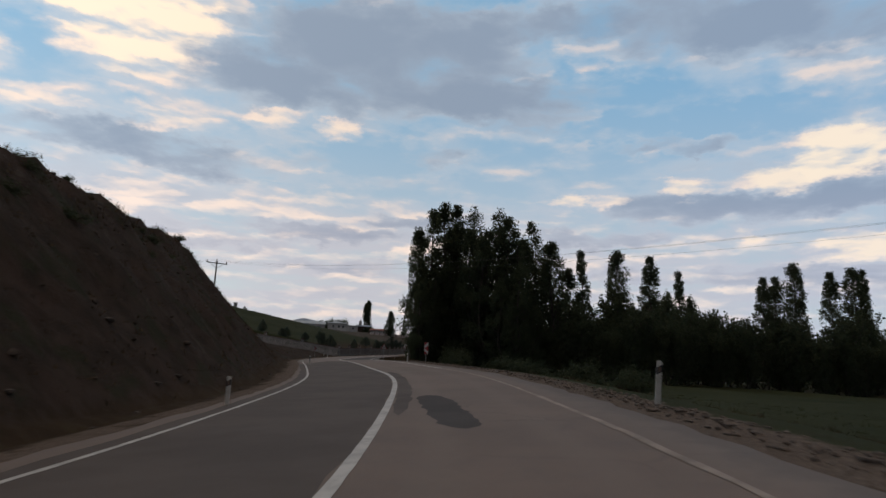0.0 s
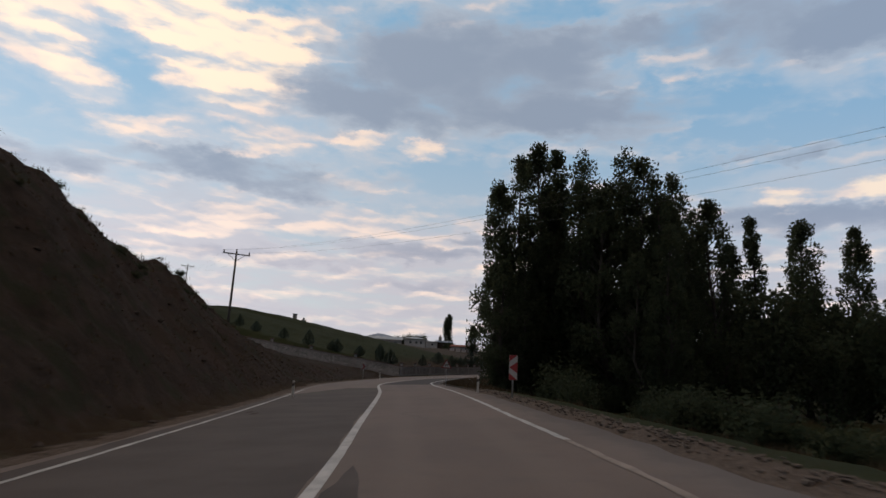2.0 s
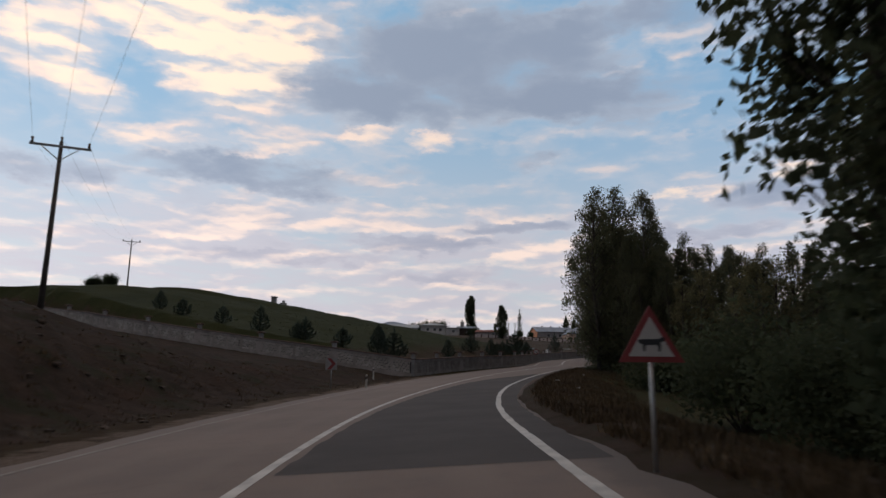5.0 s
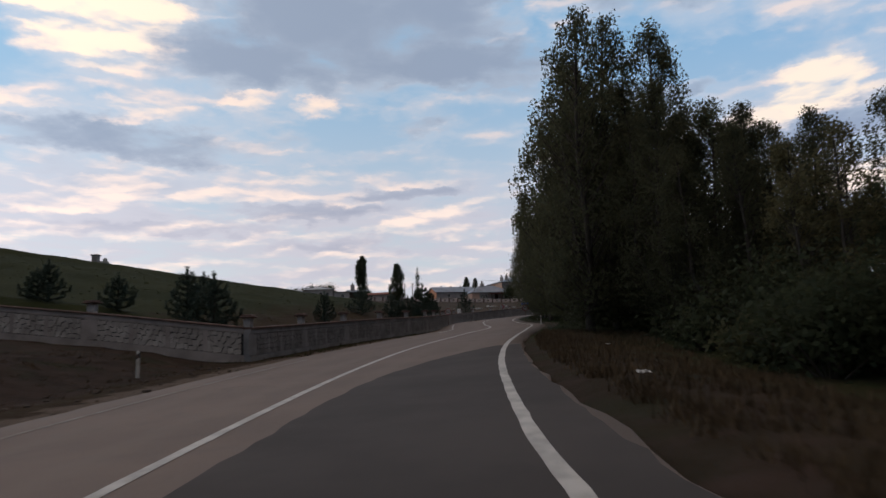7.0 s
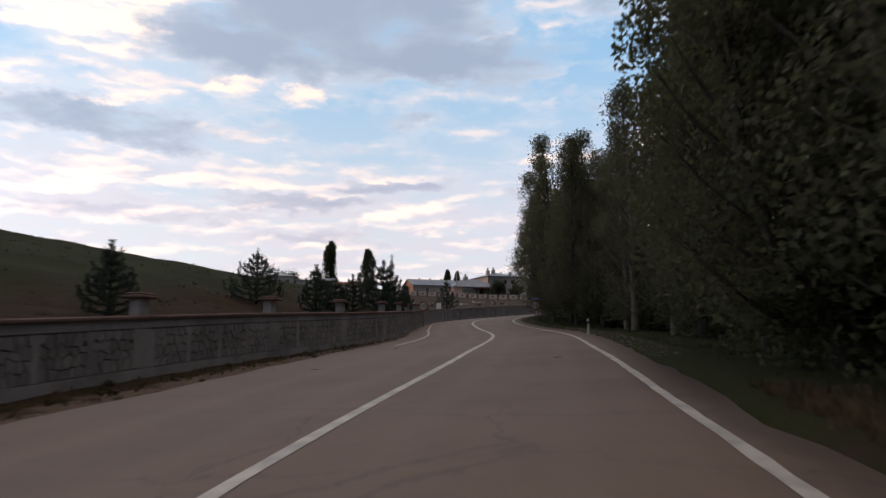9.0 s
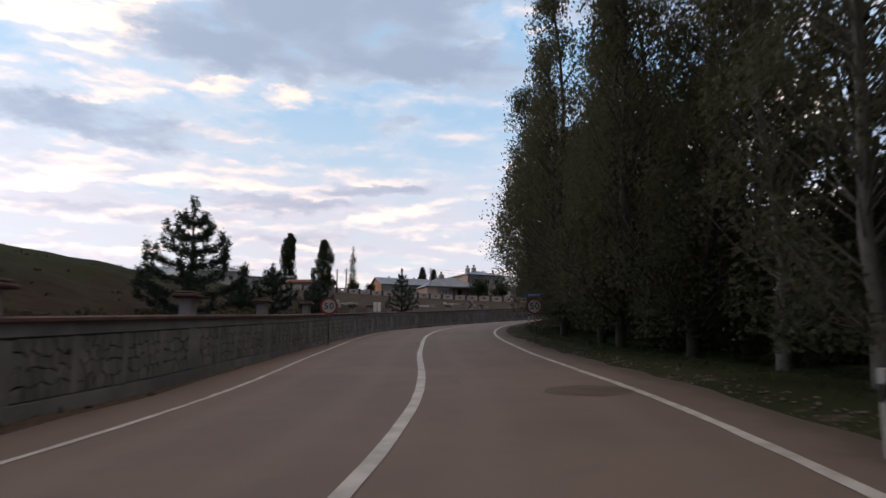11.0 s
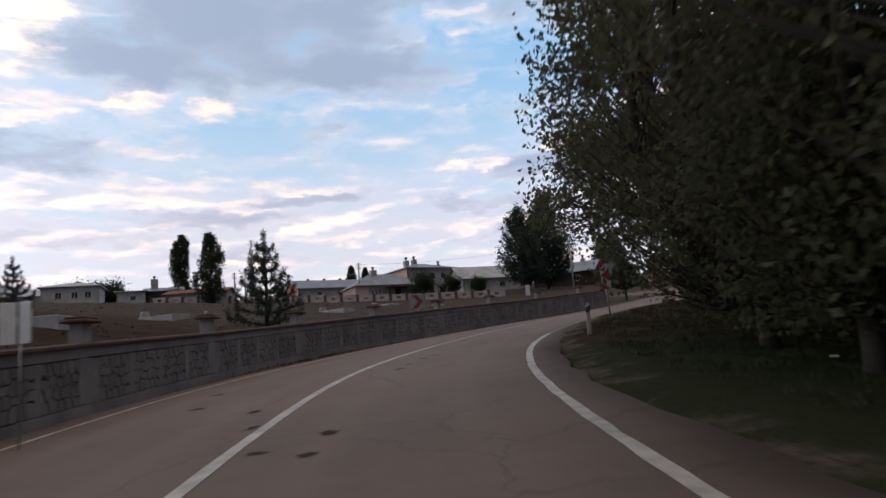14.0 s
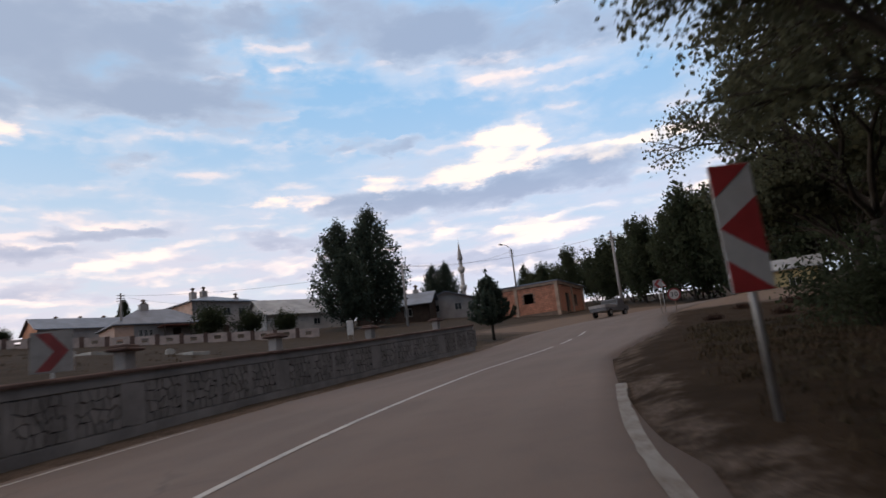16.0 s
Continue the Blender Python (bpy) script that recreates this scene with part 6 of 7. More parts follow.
shed = house(19.6, 284.0, 10, 10.5, 8, 2.6, 2.2, "gable", plaster_white, sheet_pale, [("s", 1.5, 1.0, 1.0, 0.9)], "low barn with a pale sagging sheet roof", z=19.9)
right_house = house(32.0, 277.5, -32, 9.5, 7, 2.4, 1.7, "gable", wood_dark, sheet_roof, [("s", -2.2, 0.9, 1.0, 1.0), ("s", 2.0, 0.9, 1.0, 1.0)], "brown house with a grey sheet roof", z=19.4)
house(40.0, 279.0, -28, 7.5, 7, 2.3, 1.2, "gable", plaster_grey, sheet_roof, [("s", -1.5, 0.9, 1.0, 1.0), ("s", 1.5, 0.9, 1.0, 1.0)], "grey house behind the village conifers", z=20.0, ridge_x=False)
chimney(right_house, 2.5, 0.5, 3.6, 5.2, r=0.35)
house(-58.5, 294, 12, 13, 8, 2.7, 1.3, "gable", plaster_white, sheet_pale, [("s", -4.5, 0.9, 1.1, 1.0), ("s", 0.5, 0.9, 1.1, 1.0), ("s", 4.0, 0.9, 1.1, 1.0)], "long white farmhouse with a pale sheet roof", z=22.9)
house(-44.9, 283.8, 10, 7.8, 6.0, 2.6, 0.9, "hip", plaster_white, sheet_pale, [("s", -1.6, 0.9, 0.9, 1.0), ("s", 0.6, 0.9, 0.9, 1.0), ("s", 2.4, 0.9, 0.9, 1.0)], "low white house with a pale hipped sheet roof", z=22.7)
house(-40.8, 299.0, 12, 4.6, 5, 2.3, 0.5, "flat", plaster_white, sheet_pale, [("s", 0.3, 0.8, 0.9, 0.9)], "small white flat-roofed outbuilding", z=23.6)
farm = house(-36.0, 301.5, 12, 6, 6, 2.6, 0.8, "gable", wood_dark, sheet_roof, [("s", 0.0, 0.9, 0.9, 0.9)], "dark low barn beside the outbuilding", z=23.4)
chimney(farm, -1.6, 0, 2.8, 5.6, r=0.6)
house(-62, 300, 25, 10, 8, 2.7, 1.4, "hip", plaster_grey, sheet_roof, [("s", -2, 0.9, 1.1, 1.0), ("s", 2, 0.9, 1.1, 1.0)], "grey farmhouse with a sheet roof", z=24.4)
house(-26, 283, -5, 9, 5, 1.7, 0.7, "gable", plaster_grey, tile_roof, [("s", 1.0, 0.6, 0.7, 0.7)], "low earth-brown shed below the poplars", z=21.5)
house(49.5, 233.0, -52, 6, 5, 2.6, 0.9, "gable", plaster_yellow, sheet_pale, [("s", 1.3, 0.9, 0.9, 0.9)], "small yellow house among the trees", z=15.0)
for x, y, w, turn, z in ((56, 330, 11, -10, 27), (72, 318, 10, -25, 27), (66, 350, 12, 0, 29), (-75, 310, 12, 20, 26), (20, 330, 12, 5, 26)):
    house(x, y, turn, w, 8, 2.8, 1.6, "gable", plaster_white if w % 2 else plaster_grey, sheet_roof, [("s", -2.5, 0.9, 1.1, 1.0), ("s", 2.5, 0.9, 1.1, 1.0)], "distant village house with a sheet roof", z=z - 3.0)


def brick_house():
    """An unfinished brick house with concrete posts and beams."""
    w, d, h = 10.0, 7.0, 2.9
    x, y, turn = 43.5, 260.4, 40
    z = 17.9
    ob = thing("brick_house", pose(x, y, z, 0, 0, turn), "unfinished red brick house with concrete posts", "house", "village houses")
    holes = [("w", 0.2, 1.1, 1.1, 1.1), ("s", 1.8, 0.9, 1.2, 1.2)]
    doors = [("s", -1.4, 0.0, 1.1, 2.1)]
    bm = bmesh.new()
    walls_with_holes(bm, w, d, h, holes + doors)
    part("wall", bm, brick_joint, ob, "mortar bed")
    for k, (px, py) in enumerate(((-w / 2, -d / 2), (0.4, -d / 2), (w / 2, -d / 2), (-w / 2, d / 2), (-w / 2, 1.2))):
        bm = bmesh.new()
        box(bm, (px - 0.17, py - 0.17, -0.6), (px + 0.17, py + 0.17, h), 0.01)
        part("post", bm, post_concrete, ob, "tan concrete post")
    bm = bmesh.new()
    box(bm, (-w / 2 - 0.2, -d / 2 - 0.2, h + 0.002), (w / 2 + 0.2, d / 2 + 0.2, h + 0.28), 0.01)
    part("ring_beam", bm, post_concrete, ob, "tan concrete ring beam")
    bm = bmesh.new()
    hip_roof(bm, w, d, h + 0.29, 0.35, 0.35)
    part("roof", bm, sheet_roof, ob, "low rusty roof")
    bm = bmesh.new()
    box(bm, (-1.92, -d / 2 + 0.10, 0), (-0.88, -d / 2 + 0.16, 2.08))
    part("door", bm, wood_dark, ob, "dark doorway boards")
    # bricks, in courses, on the two sides that show
    bw, bh, gap = 0.39, 0.19, 0.02
    mesh = bpy.data.meshes.new("brick")
    bm = bmesh.new()
    box(bm, (0, -0.02, 0), (bw - gap, 0.05, bh - gap), 0.006)
    bm.to_mesh(mesh)
    bm.free()
    mesh.materials.append(brick_mat)
    rest = []
    count = 0
    for side, length, off in (("s", w, d), ("w", d, w)):
        turn2 = {"s": 0, "w": 270}[side]
        for r in range(int(h / bh)):
            u = -length / 2 + (0.0 if r % 2 else bw / 2)
            while u < length / 2 - bw * 0.6:
                c, zc = u + bw / 2, r * bh + bh / 2
                if not any(q[0] == side and abs(c - q[1]) < q[3] / 2 + 0.15 and q[2] - 0.05 < zc < q[2] + q[4] + 0.05 for q in holes + doors):
                    m = pose(0, 0, 0, 0, 0, turn2) @ pose(u, -off / 2 - 0.012, r * bh)
                    if count < 290:
                        b = part("brick", mesh, None, ob)
                        b.matrix_basis = m
                        count += 1
                    else:
                        rest.append(m)
                u += bw
    bm = bmesh.new()
    for m in rest:
        box(bm, (0, -0.02, 0), (bw - gap, 0.05, bh - gap), 0.0, m)
    tagged(part("bricks", bm, brick_mat, ob), kind="stuff")
    return ob


brick_house()


def minaret(x, y, z, h):
    ob = thing("minaret", pose(x, y, z), "slender grey stone minaret with two balconies", "minaret")
    bm = bmesh.new()
    tube(bm, [(0, 0, -4), (0, 0, h * 0.18), (0, 0, h * 0.2), (0, 0, h * 0.78)], [1.0, 1.0, 0.62, 0.52], 14)
    part("shaft", bm, plaster_grey, ob)
    for k in (0.45, 0.66):
        bm = bmesh.new()
        tube(bm, [(0, 0, h * k - 1.0), (0, 0, h * k), (0, 0, h * k + 0.9)], [0.6, 1.05, 1.05], 14)
        part("balcony", bm, plaster_white, ob, "pale balcony")
    bm = bmesh.new()
    tube(bm, [(0, 0, h * 0.78), (0, 0, h * 0.80), (0, 0, h)], [0.8, 0.78, 0.03], 14)
    part("spire", bm, plaster_grey, ob, "pointed grey spire")
    bm = bmesh.new()
    tube(bm, [(0, 0, h), (0, 0, h + 1.0)], [0.06, 0.02], 6)
    part("finial", bm, steel, ob)
    return ob


minaret(87.3, 372.8, 26, 25.6)

# garden wall of pierced blocks in front of the houses
FENCE = [(-30, 270.5), (-18, 268), (-4.7, 264.9), (6, 263.2), (18.5, 261.8)]
FC, FS = spline(FENCE, 0.5)


def pierced_wall():
    """Low painted wall in bays: each with a plinth, a top rail, two piers and a square hole."""
    ob = thing("garden_wall", pose(0, 0, 0), "low pale garden wall with square holes", "wall")
    s, k = 0.0, 0
    while s < FS[-1] - 2.2:
        p, t, out = line_frame(FC, s + 1.1, FS)
        z = ground_z(p.x, p.y)
        bm = bmesh.new()
        box(bm, (-1.1, -0.1, -0.6), (1.1, 0.1, 0.25))
        box(bm, (-1.1, -0.1, 0.62), (1.1, 0.1, 0.85))
        box(bm, (-1.1, -0.1, 0.252), (-0.3, 0.1, 0.618))
        box(bm, (0.3, -0.1, 0.252), (1.1, 0.1, 0.618))
        bmesh.ops.transform(bm, matrix=Matrix.Translation((p.x, p.y, z)) @ Matrix(((t.x, -out.x, 0, 0), (t.y, -out.y, 0, 0), (0, 0, 1, 0), (0, 0, 0, 1))), verts=bm.verts)
        part("bay", bm, fence_paint, ob)
        bm = bmesh.new()
        box(bm, (-0.2, -0.16, -0.6), (0.2, 0.16, 0.95), 0.02)
        q, t2, out2 = line_frame(FC, s, FS)
        bmesh.ops.transform(bm, matrix=Matrix.Translation((q.x, q.y, ground_z(q.x, q.y))) @ Matrix(((t2.x, -out2.x, 0, 0), (t2.y, -out2.y, 0, 0), (0, 0, 1, 0), (0, 0, 0, 1))), verts=bm.verts)
        part("pier", bm, coping_mat, ob, "red-brown pier")
        s += 2.2
    return ob


pierced_wall()


def box_sign(x, y, z):
    ob = thing("notice_board", pose(x, y, z, 0, 0, -10), "white notice board on two short legs", "notice board")
    bm = bmesh.new()
    box(bm, (-0.25, -0.05, 0.35), (0.25, 0.05, 1.5), 0.02)
    part("board", bm, white_paint, ob)
    for k in (-0.2, 0.2):
        bm = bmesh.new()
        tube(bm, [(k, 0.08, -0.4), (k, 0.08, 1.0)], [0.03, 0.03], 6)
        part("leg", bm, steel, ob)


box_sign(16.1, 245.0, ground_z(16.1, 245.0))


def grave(x, y, turn, stones_n, h=0.9):
    ob = thing("grave", stand(x, y, turn), "pale stone grave with kerb and headstone", "grave", "graves")
    bm = bmesh.new()
    for lo, hi in (((-0.55, -1.1, -0.3), (-0.43, 1.1, 0.12)), ((0.43, -1.1, -0.3), (0.55, 1.1, 0.12)), ((-0.43, -1.1, -0.3), (0.43, -0.98, 0.118)), ((-0.43, 0.98, -0.3), (0.43, 1.1, 0.118))):
        box(bm, lo, hi, 0.012)
    part("kerb", bm, marble, ob)
    for k in range(stones_n):
        bm = bmesh.new()
        yy = 1.0 if k == 0 else -1.0
        prism(bm, [(-0.26, -0.2), (0.26, -0.2), (0.26, h * 0.8), (0.16, h * 0.95), (0, h), (-0.16, h * 0.95), (-0.26, h * 0.8)], 0.09, pose(0, yy - 0.045, 0))
        bmesh.ops.recalc_face_normals(bm, faces=bm.faces)
        part("headstone", bm, marble, ob, "white headstone")
    return ob


for x, y, turn, n, h in ((-12.67, 192.7, 80, 1, 0.55), (-12, 204, 60, 1, 0.45), (-4.5, 214, 50, 1, 0.4), (-52, 176, 20, 1, 0.8), (-24, 196, 60, 1, 0.4), (3, 228, 40, 1, 0.5), (-1, 224, 40, 1, 0.4)):
    grave(x, y, turn, n, h)


def marker(x, y):
    ob = thing("stone_pillar", stand(x, y), "short square stone pillar on the hill", "pillar")
    bm = bmesh.new()
    box(bm, (-0.4, -0.4, -0.4), (0.4, 0.4, 1.5), 0.05)
    part("shaft", bm, concrete, ob)
    bm = bmesh.new()
    box(bm, (-0.5, -0.5, 1.5), (0.5, 0.5, 1.68), 0.03)
    part("cap", bm, concrete, ob)


marker(-56.8, 183.4)


def street_pole(x, y, h, top, lamp=False):
    """A concrete service pole with a short rack of insulators, or a lamp arm."""
    z = ground_z(x, y)
    ob = thing("utility_pole", pose(x, y, z, 0, 0, 15), "grey concrete utility pole in the village", "utility pole", "utility poles")
    hh = top - z
    bm = bmesh.new()
    tube(bm, [(0, 0, -0.5), (0, 0, hh)], [0.17, 0.10], 8)
    part("pole", bm, concrete, ob)
    for k in range(3):
        bm = bmesh.new()
        box(bm, (-0.45, -0.05, hh - 0.3 - 0.35 * k), (0.45, 0.05, hh - 0.23 - 0.35 * k))
        part("rack", bm, steel, ob)
    if lamp:
        bm = bmesh.new()
        tube(bm, [(0, 0, hh - 0.1), (-0.8, 0, hh + 0.5), (-1.8, 0, hh + 0.6)], [0.04, 0.04, 0.03], 6)
        tube(bm, [(-1.7, 0, hh + 0.58), (-2.3, 0, hh + 0.6)], [0.10, 0.12], 6)
        part("lamp_arm", bm, steel, ob, "street lamp on a bent arm")
    return (x, y, top - 0.3)


poles = [street_pole(-1.3, 280.7, 0, 26.3), street_pole(27.6, 262.7, 0, 25.2), street_pole(50.5, 278, 0, 29.5, True), street_pole(41.8, 243.8, 0, 24.0), street_pole(13, 310, 0, 29.5), street_pole(-18.2, 276, 0, 25.5), street_pole(-20.5, 281, 0, 26.0)]
for a, b in ((0, 1), (1, 3), (1, 2), (0, 4)):
    cable(poles[a], poles[b], 0.8, 0.012)


def pickup(x, y, turn):
    """A small flatbed truck, seen from behind."""
    ob = thing("pickup_truck", stand(x, y, turn), "small dark pickup truck parked by the house", "truck")
    bm = bmesh.new()
    prism(bm, [(-2.1, 0.45), (-2.1, 0.75), (-0.1, 0.78), (0.0, 0.9), (0.25, 1.55), (1.05, 1.55), (1.45, 1.0), (2.1, 0.9), (2.15, 0.45)], 1.6, pose(0, -0.8, 0))
    bmesh.ops.recalc_face_normals(bm, faces=bm.faces)
    bmesh.ops.bevel(bm, geom=bm.edges, offset=0.04, segments=2, affect="EDGES")
    part("body", bm, car_paint, ob)
    bm = bmesh.new()
    for lo, hi in (((-2.12, -0.82, 0.75), (-0.1, -0.76, 1.0)), ((-2.12, 0.76, 0.75), (-0.1, 0.82, 1.0)), ((-2.14, -0.76, 0.75), (-2.08, 0.76, 1.0))):
        box(bm, lo, hi, 0.01)
    part("flatbed", bm, concrete, ob, "grey flatbed sides")
    bm = bmesh.new()
    box(bm, (0.10, -0.70, 1.02), (0.14, 0.70, 1.45))
    part("rear_window", bm, glass, ob)
    for wx in (-1.3, 1.35):
        for wy in (-0.72, 0.72):
            bm = bmesh.new()
            tube(bm, [(wx, wy - 0.1, 0.32), (wx, wy + 0.1, 0.32)], [0.32, 0.32], 16)
            wheel = part("wheel", bm, rubber, ob, "black tyre")
            bm = bmesh.new()
            tube(bm, [(wx, wy - 0.115, 0.32), (wx, wy + 0.115, 0.32)], [0.17, 0.17], 12)
            part("rim", bm, steel, wheel)
    return ob


pickup(38.6, 241.6, 25)

# island with pines at the junction, trees behind the village road
isle = [pine(95, 4.4, 1.25, "bushy dark pine at the junction", 7000, 0.24, 1.8, 0.27)]
plant(isle, [(21.1, 230.4, 0, 1.0, 0)], "junction pines")
rnd = random.Random(77)
back = [poplar(96, 9, 3.0, 4600, 0.36, clear=0.02, stems=2, fingers=40, label="dark tree in the belt behind the village road"), poplar(97, 10.5, 2.2, 4200, 0.35, clear=0.02, label="dark poplar in the belt behind the village road")]
belt = []
for k in range(44):
    u = k % 22 / 21
    x, y = np.interp(u, [0, 0.4, 0.7, 1], [66, 61, 60, 70]), np.interp(u, [0, 0.4, 0.7, 1], [304, 264, 243, 214])
    belt.append((float(x) + 5 * (k // 22) + rnd.uniform(-1, 1), float(y) + rnd.uniform(-1.5, 1.5), k % 2, float(np.interp(u, [0, 0.2, 0.45, 1], [0.7, 0.85, 1.25, 1.55])) * rnd.uniform(0.88, 1.1), rnd.uniform(0, 360)))
for k in range(8):
    belt.append((28 + 2.6 * k, 206 - 1.4 * k + rnd.uniform(-2, 2), 0, rnd.uniform(0.7, 1.0), rnd.uniform(0, 360)))
belt += [(54, 226, 1, 1.2, 20), (50, 222, 0, 1.1, 110), (47, 217, 0, 1.1, 200), (52, 217, 1, 1.3, 290), (44, 212.5, 0, 1.0, 30), (49, 211, 0, 1.25, 160), (56, 231, 0, 1.25, 60)]
belt = [q for q in belt if (q[0] - 49.5) ** 2 + (q[1] - 233) ** 2 > 30 and not in_yard(q[0], q[1])]
plant(back, belt, "tree belt behind the village road")
village_bush = [shrub(98, 2.6, 3.4, 4200, 0.24, label="dark garden bush in front of the houses"), shrub(99, 3.6, 4.8, 8000, 0.34, label="large dark bush on the hill")]
plant(village_bush, [(8.2, 275.5, 0, 1.1, 0), (12.5, 274.5, 0, 0.9, 50), (16.2, 272.5, 0, 0.8, 90), (-13.8, 284, 0, 0.6, 0), (-17, 279, 0, 0.7, 0), (-32, 293, 0, 0.9, 0), (-34, 295.5, 0, 0.8, 40), (-73.3, 160, 1, 0.45, 0), (-77.5, 163, 1, 0.5, 80), (-49, 300, 1, 1.15, 20), (-45.5, 302, 1, 1.2, 130), (-53, 299, 1, 1.0, 200)], "dark bushes")
verge_bush = [shrub(100, 1.1, 0.9, 1600, 0.14, leaf_olive, "dusty low bush at the road edge"), shrub(101, 0.9, 0.7, 1400, 0.12, leaf_big, "dark weedy bush at the road edge")]
plant(verge_bush, [(on_road(s, lat + 1.2).x, on_road(s, lat + 1.2).y, k % 2, sc * 0.6, k * 77) for k, (s, lat, sc) in enumerate(((205, 6.6, 0.9), (208.5, 7.0, 0.8), (200, 8.6, 0.9), (212, 8.4, 0.8), (206, 10.5, 1.0), (197, 9.5, 1.0)))], "verge bushes")
bank = [shrub(102, 2.0, 1.2, 2000, 0.16, scrub_red, "dark reddish dry bush on the bank")]
plant(bank, [(26.2, 213.4, 0, 0.35, 0), (28.6, 212.0, 0, 0.5, 60), (31.2, 210.6, 0, 0.8, 100), (24.0, 215.2, 0, 0.3, 20), (34, 209, 0, 0.9, 200)] + [(on_road(q, lat).x, on_road(q, lat).y, 0, sc, q * 40) for q, lat, sc in ((238, 8.4, 0.35), (239, 11.4, 0.5), (240, 13.8, 0.6), (236, 13.6, 0.6), (238, 16.0, 0.7), (234, 11.5, 0.5))], "dry bushes")

# ================================================================== verges, scrub and stones


def tufts(name, label, mat, spots, blades, height, seed, width=0.02):
    """Loose grass: each spot carries a few bent blades. spots: array of x, y, size."""
    rng = np.random.default_rng(seed)
    n = len(spots)
    z = terrain(spots[:, 0], spots[:, 1])[0]
    foot = np.repeat(np.column_stack([spots[:, :2], z - 0.02]), blades, 0)
    size = np.repeat(spots[:, 2], blades) * rng.uniform(0.5, 1.2, n * blades) * height
    az = rng.uniform(0, 6.283, n * blades)
    lean = rng.uniform(0.1, 0.7, n * blades)
    foot[:, :2] += rng.normal(size=(n * blades, 2)) * 0.05 * (1 + np.repeat(spots[:, 2], blades))[:, None]
    d = np.column_stack([np.cos(az) * lean, np.sin(az) * lean, np.ones(n * blades)])
    side = np.column_stack([-np.sin(az), np.cos(az), np.zeros(n * blades)]) * (width * (0.6 + size / height))[:, None]
    tip = foot + d * size[:, None]
    verts = np.stack([foot - side, foot + side, tip], 1).reshape(-1, 3)
    return tagged(part(name, quads_mesh(name, verts, 3), mat), label, "grass", kind="stuff")


def road_spots(rng, n, s0, s1, lat0, lat1, lo=0.5, hi=1.2, bias=1.0):
    s = rng.uniform(s0, s1, n)
    u = rng.uniform(0, 1, n) ** bias
    lat = lat0 + (lat1 - lat0) * u
    x, y = np.interp(s, RS, RC[:, 0]), np.interp(s, RS, RC[:, 1])
    tx, ty = np.interp(s, RS, RT[:, 0]), np.interp(s, RS, RT[:, 1])
    keep = bumps(x + lat * ty, y - lat * tx, 1.1, 3.0) > rng.uniform(-0.9, 0.5, n)
    return np.column_stack([x + lat * ty, y - lat * tx, rng.uniform(lo, hi, n)])[keep]


rng = np.random.default_rng(4)
tufts("dry_grass", "dry brown grass along the verge", dry_mat, np.vstack([road_spots(rng, 9000, 62, 128, 5.0, 9.5, bias=1.4), road_spots(rng, 2500, -5, 62, 7.0, 12), road_spots(rng, 2500, 60, 118, -12, -6.2, 0.3, 0.8), road_spots(rng, 4000, 193, 222, 4.9, 16, 0.3, 0.8)]), 10, 0.19, 1, 0.007)
tufts("verge_grass", "short green grass under the trees", grass_mat, np.vstack([road_spots(rng, 12000, 125, 198, 5.6, 12, 0.4, 0.9), road_spots(rng, 2500, -5, 60, 8, 20, 0.4, 1.0)]), 10, 0.13, 2, 0.007)
tufts("slope_scrub", "sparse dry scrub on the cut slope", dry_mat, np.vstack([road_spots(rng, 5000, 2, 100, -16, -6.3, 0.3, 1.0), road_spots(rng, 1200, 5, 78, -15, -12.0, 0.8, 1.6)]), 7, 0.15, 3, 0.012)
tufts("foot_weeds", "weeds at the foot of the wall", grass_mat, road_spots(rng, 2500, 119, 200, -7.2, -5.0, 0.3, 0.9), 5, 0.16, 5)
tufts("bank_weeds", "dark weeds on the bank by the bend", weed_mat, road_spots(rng, 7000, 194, 224, 5.2, 15, 0.5, 1.3), 8, 0.10, 11, 0.009)
far_n = 3000
pts = np.column_stack([rng.uniform(-50, 6, far_n), rng.uniform(124, 250, far_n), rng.uniform(0.5, 1.2, far_n)])
wd_, _ = beside(pts[:, 0], pts[:, 1], WC)
tufts("meadow_grass", "thin grass of the graveyard", grass_mat, pts[(wd_ > 1.2) & (pts[:, 1] < 182)], 5, 0.11, 6, 0.025)
tufts("dry_meadow", "thin dry grass of the upper graveyard", dry_mat, pts[(wd_ > 1.2) & (pts[:, 1] >= 182)], 5, 0.11, 12, 0.02)


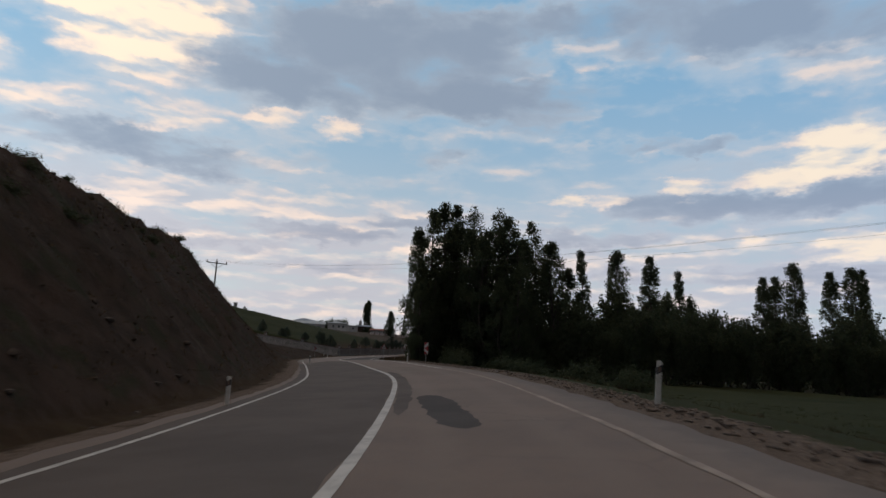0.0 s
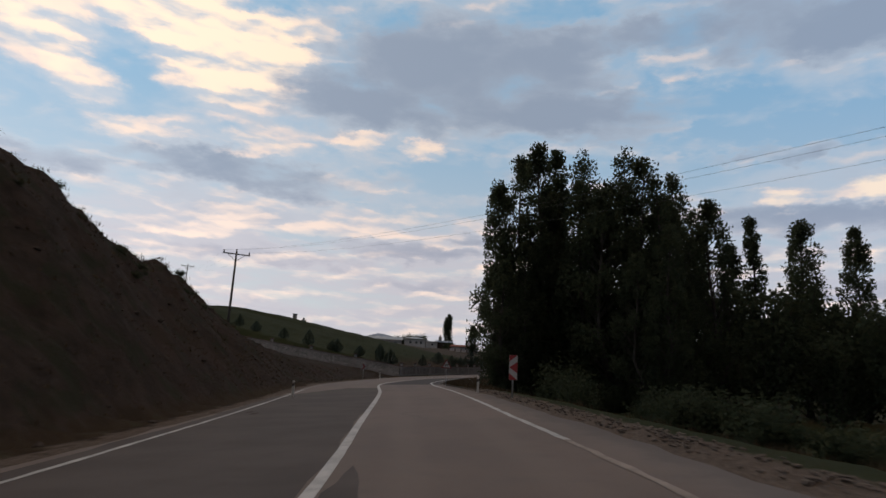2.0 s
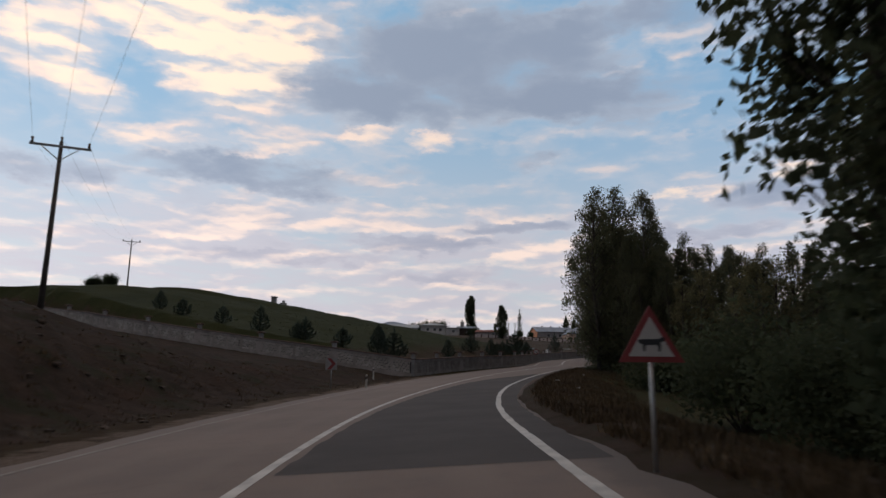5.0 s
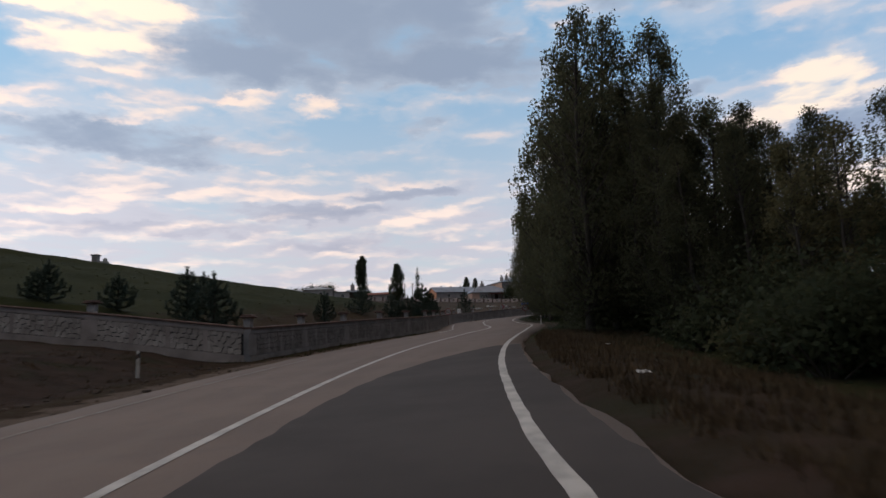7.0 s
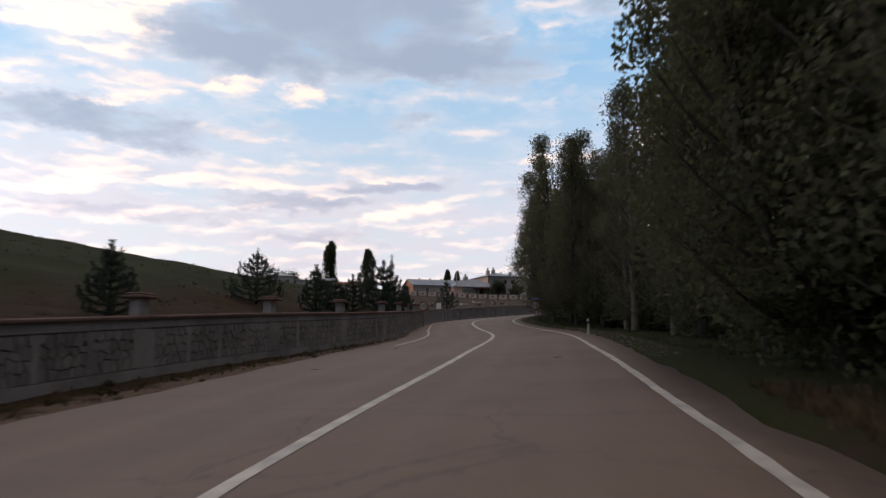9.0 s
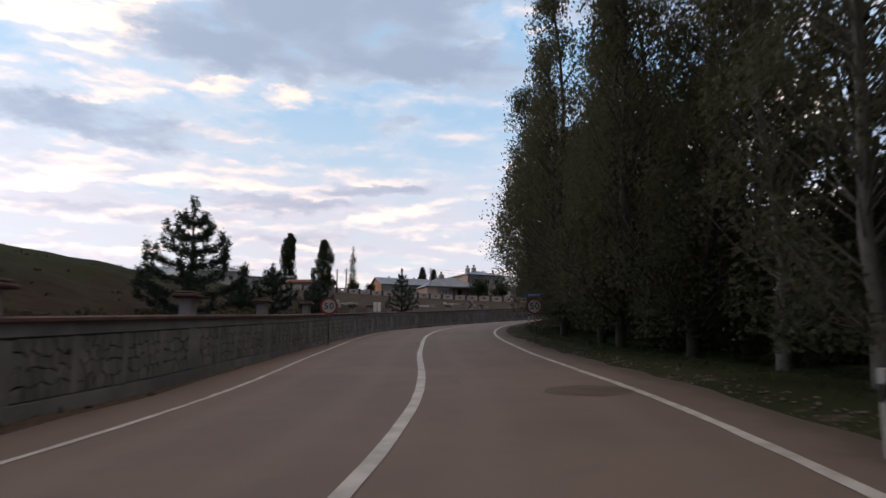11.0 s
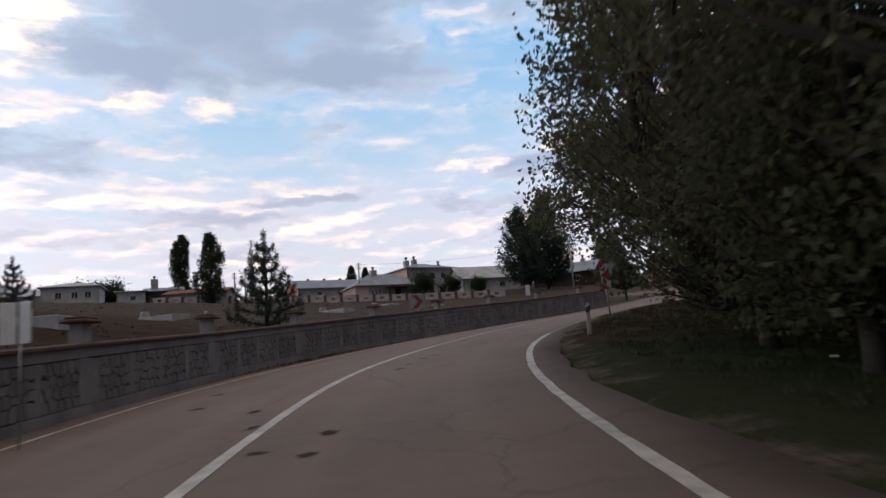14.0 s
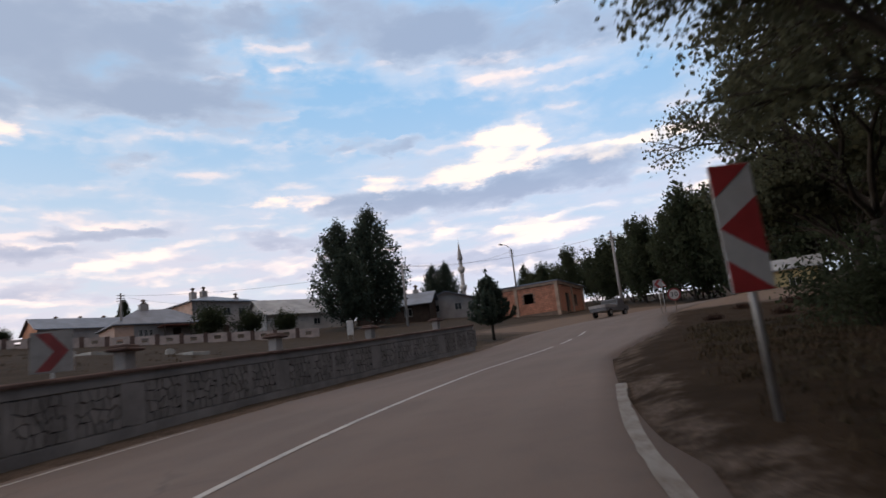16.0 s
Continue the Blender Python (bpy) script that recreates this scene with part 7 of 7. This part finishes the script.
def stones_on(name, label, n, s0, s1, lat0, lat1, lo, hi, seed, mat):
    """Loose angular stones, half sunk, as one mesh."""
    rng = np.random.default_rng(seed)
    spots = road_spots(rng, n, s0, s1, lat0, lat1, lo, hi)
    z = terrain(spots[:, 0], spots[:, 1])[0]
    ico = bmesh.new()
    bmesh.ops.create_icosphere(ico, subdivisions=1, radius=1.0)
    base = np.array([tuple(v.co) for v in ico.verts])
    faces = np.array([[v.index for v in f.verts] for f in ico.faces])
    ico.free()
    out = []
    for (x, y, r), zz in zip(spots, z):
        shape = base * rng.uniform(0.75, 1.25, (len(base), 1)) * r * np.array([rng.uniform(0.8, 1.4), rng.uniform(0.8, 1.3), rng.uniform(0.45, 0.8)])
        out.append(shape[faces].reshape(-1, 3) + (x, y, zz + r * 0.15))
    return tagged(part(name, quads_mesh(name, np.vstack(out), 3), mat), label, "stones", kind="stuff")


gravel_mat = material("gravel", (0.15, 0.12, 0.10), 0.9, 0.3, 1.5, 12, 0.4, island=0.4)
rock = material("rock", (0.075, 0.058, 0.048), 0.9, 0.3, 1.5, 12, 0.4, island=0.4)
stones_on("slope_stones", "loose stones on the cut slope", 500, 2, 100, -15, -5.6, 0.03, 0.15, 7, rock)
stones_on("shoulder_gravel", "crumbled asphalt and gravel at the road edge", 2600, 0, 66, 4.7, 5.5, 0.012, 0.05, 8, gravel_mat)
stones_on("edge_gravel", "gravel at the road edge", 1000, 134, 174, 4.5, 5.4, 0.01, 0.04, 9, gravel_mat)
stones_on("wall_rubble", "rubble at the foot of the wall", 500, 100, 205, -7.2, -4.6, 0.02, 0.09, 10, rock)


def litter(x, y, turn, size):
    ob = part("litter", bmesh.new(), None)
    bpy.data.objects.remove(ob)
    bm = bmesh.new()
    bmesh.ops.create_grid(bm, x_segments=4, y_segments=3, size=0.5)
    r = random.Random(int(x * 100))
    for v in bm.verts:
        size_ = size * 0.6
        v.co = Vector((v.co.x * size_, v.co.y * size_ * 0.6, r.uniform(0, 0.35) * size_))
    ob = part("litter", bm, white_paint)
    ob.matrix_world = stand(x, y, turn) @ pose(0, 0, 0.04)
    tagged(ob, "crumpled white plastic scrap in the grass", "litter", "litter")


for x, y, turn, size in ((-7.4, 103.2, 20, 0.35), (-6.6, 96.5, 80, 0.25), (-5.6, 113.0, 10, 0.25), (3.2, 181.5, 60, 0.3), (0.5, 172, 10, 0.2), (2.6, 165, 140, 0.2), (-8.9, 84.5, 20, 0.18)):
    litter(x, y, turn, size)
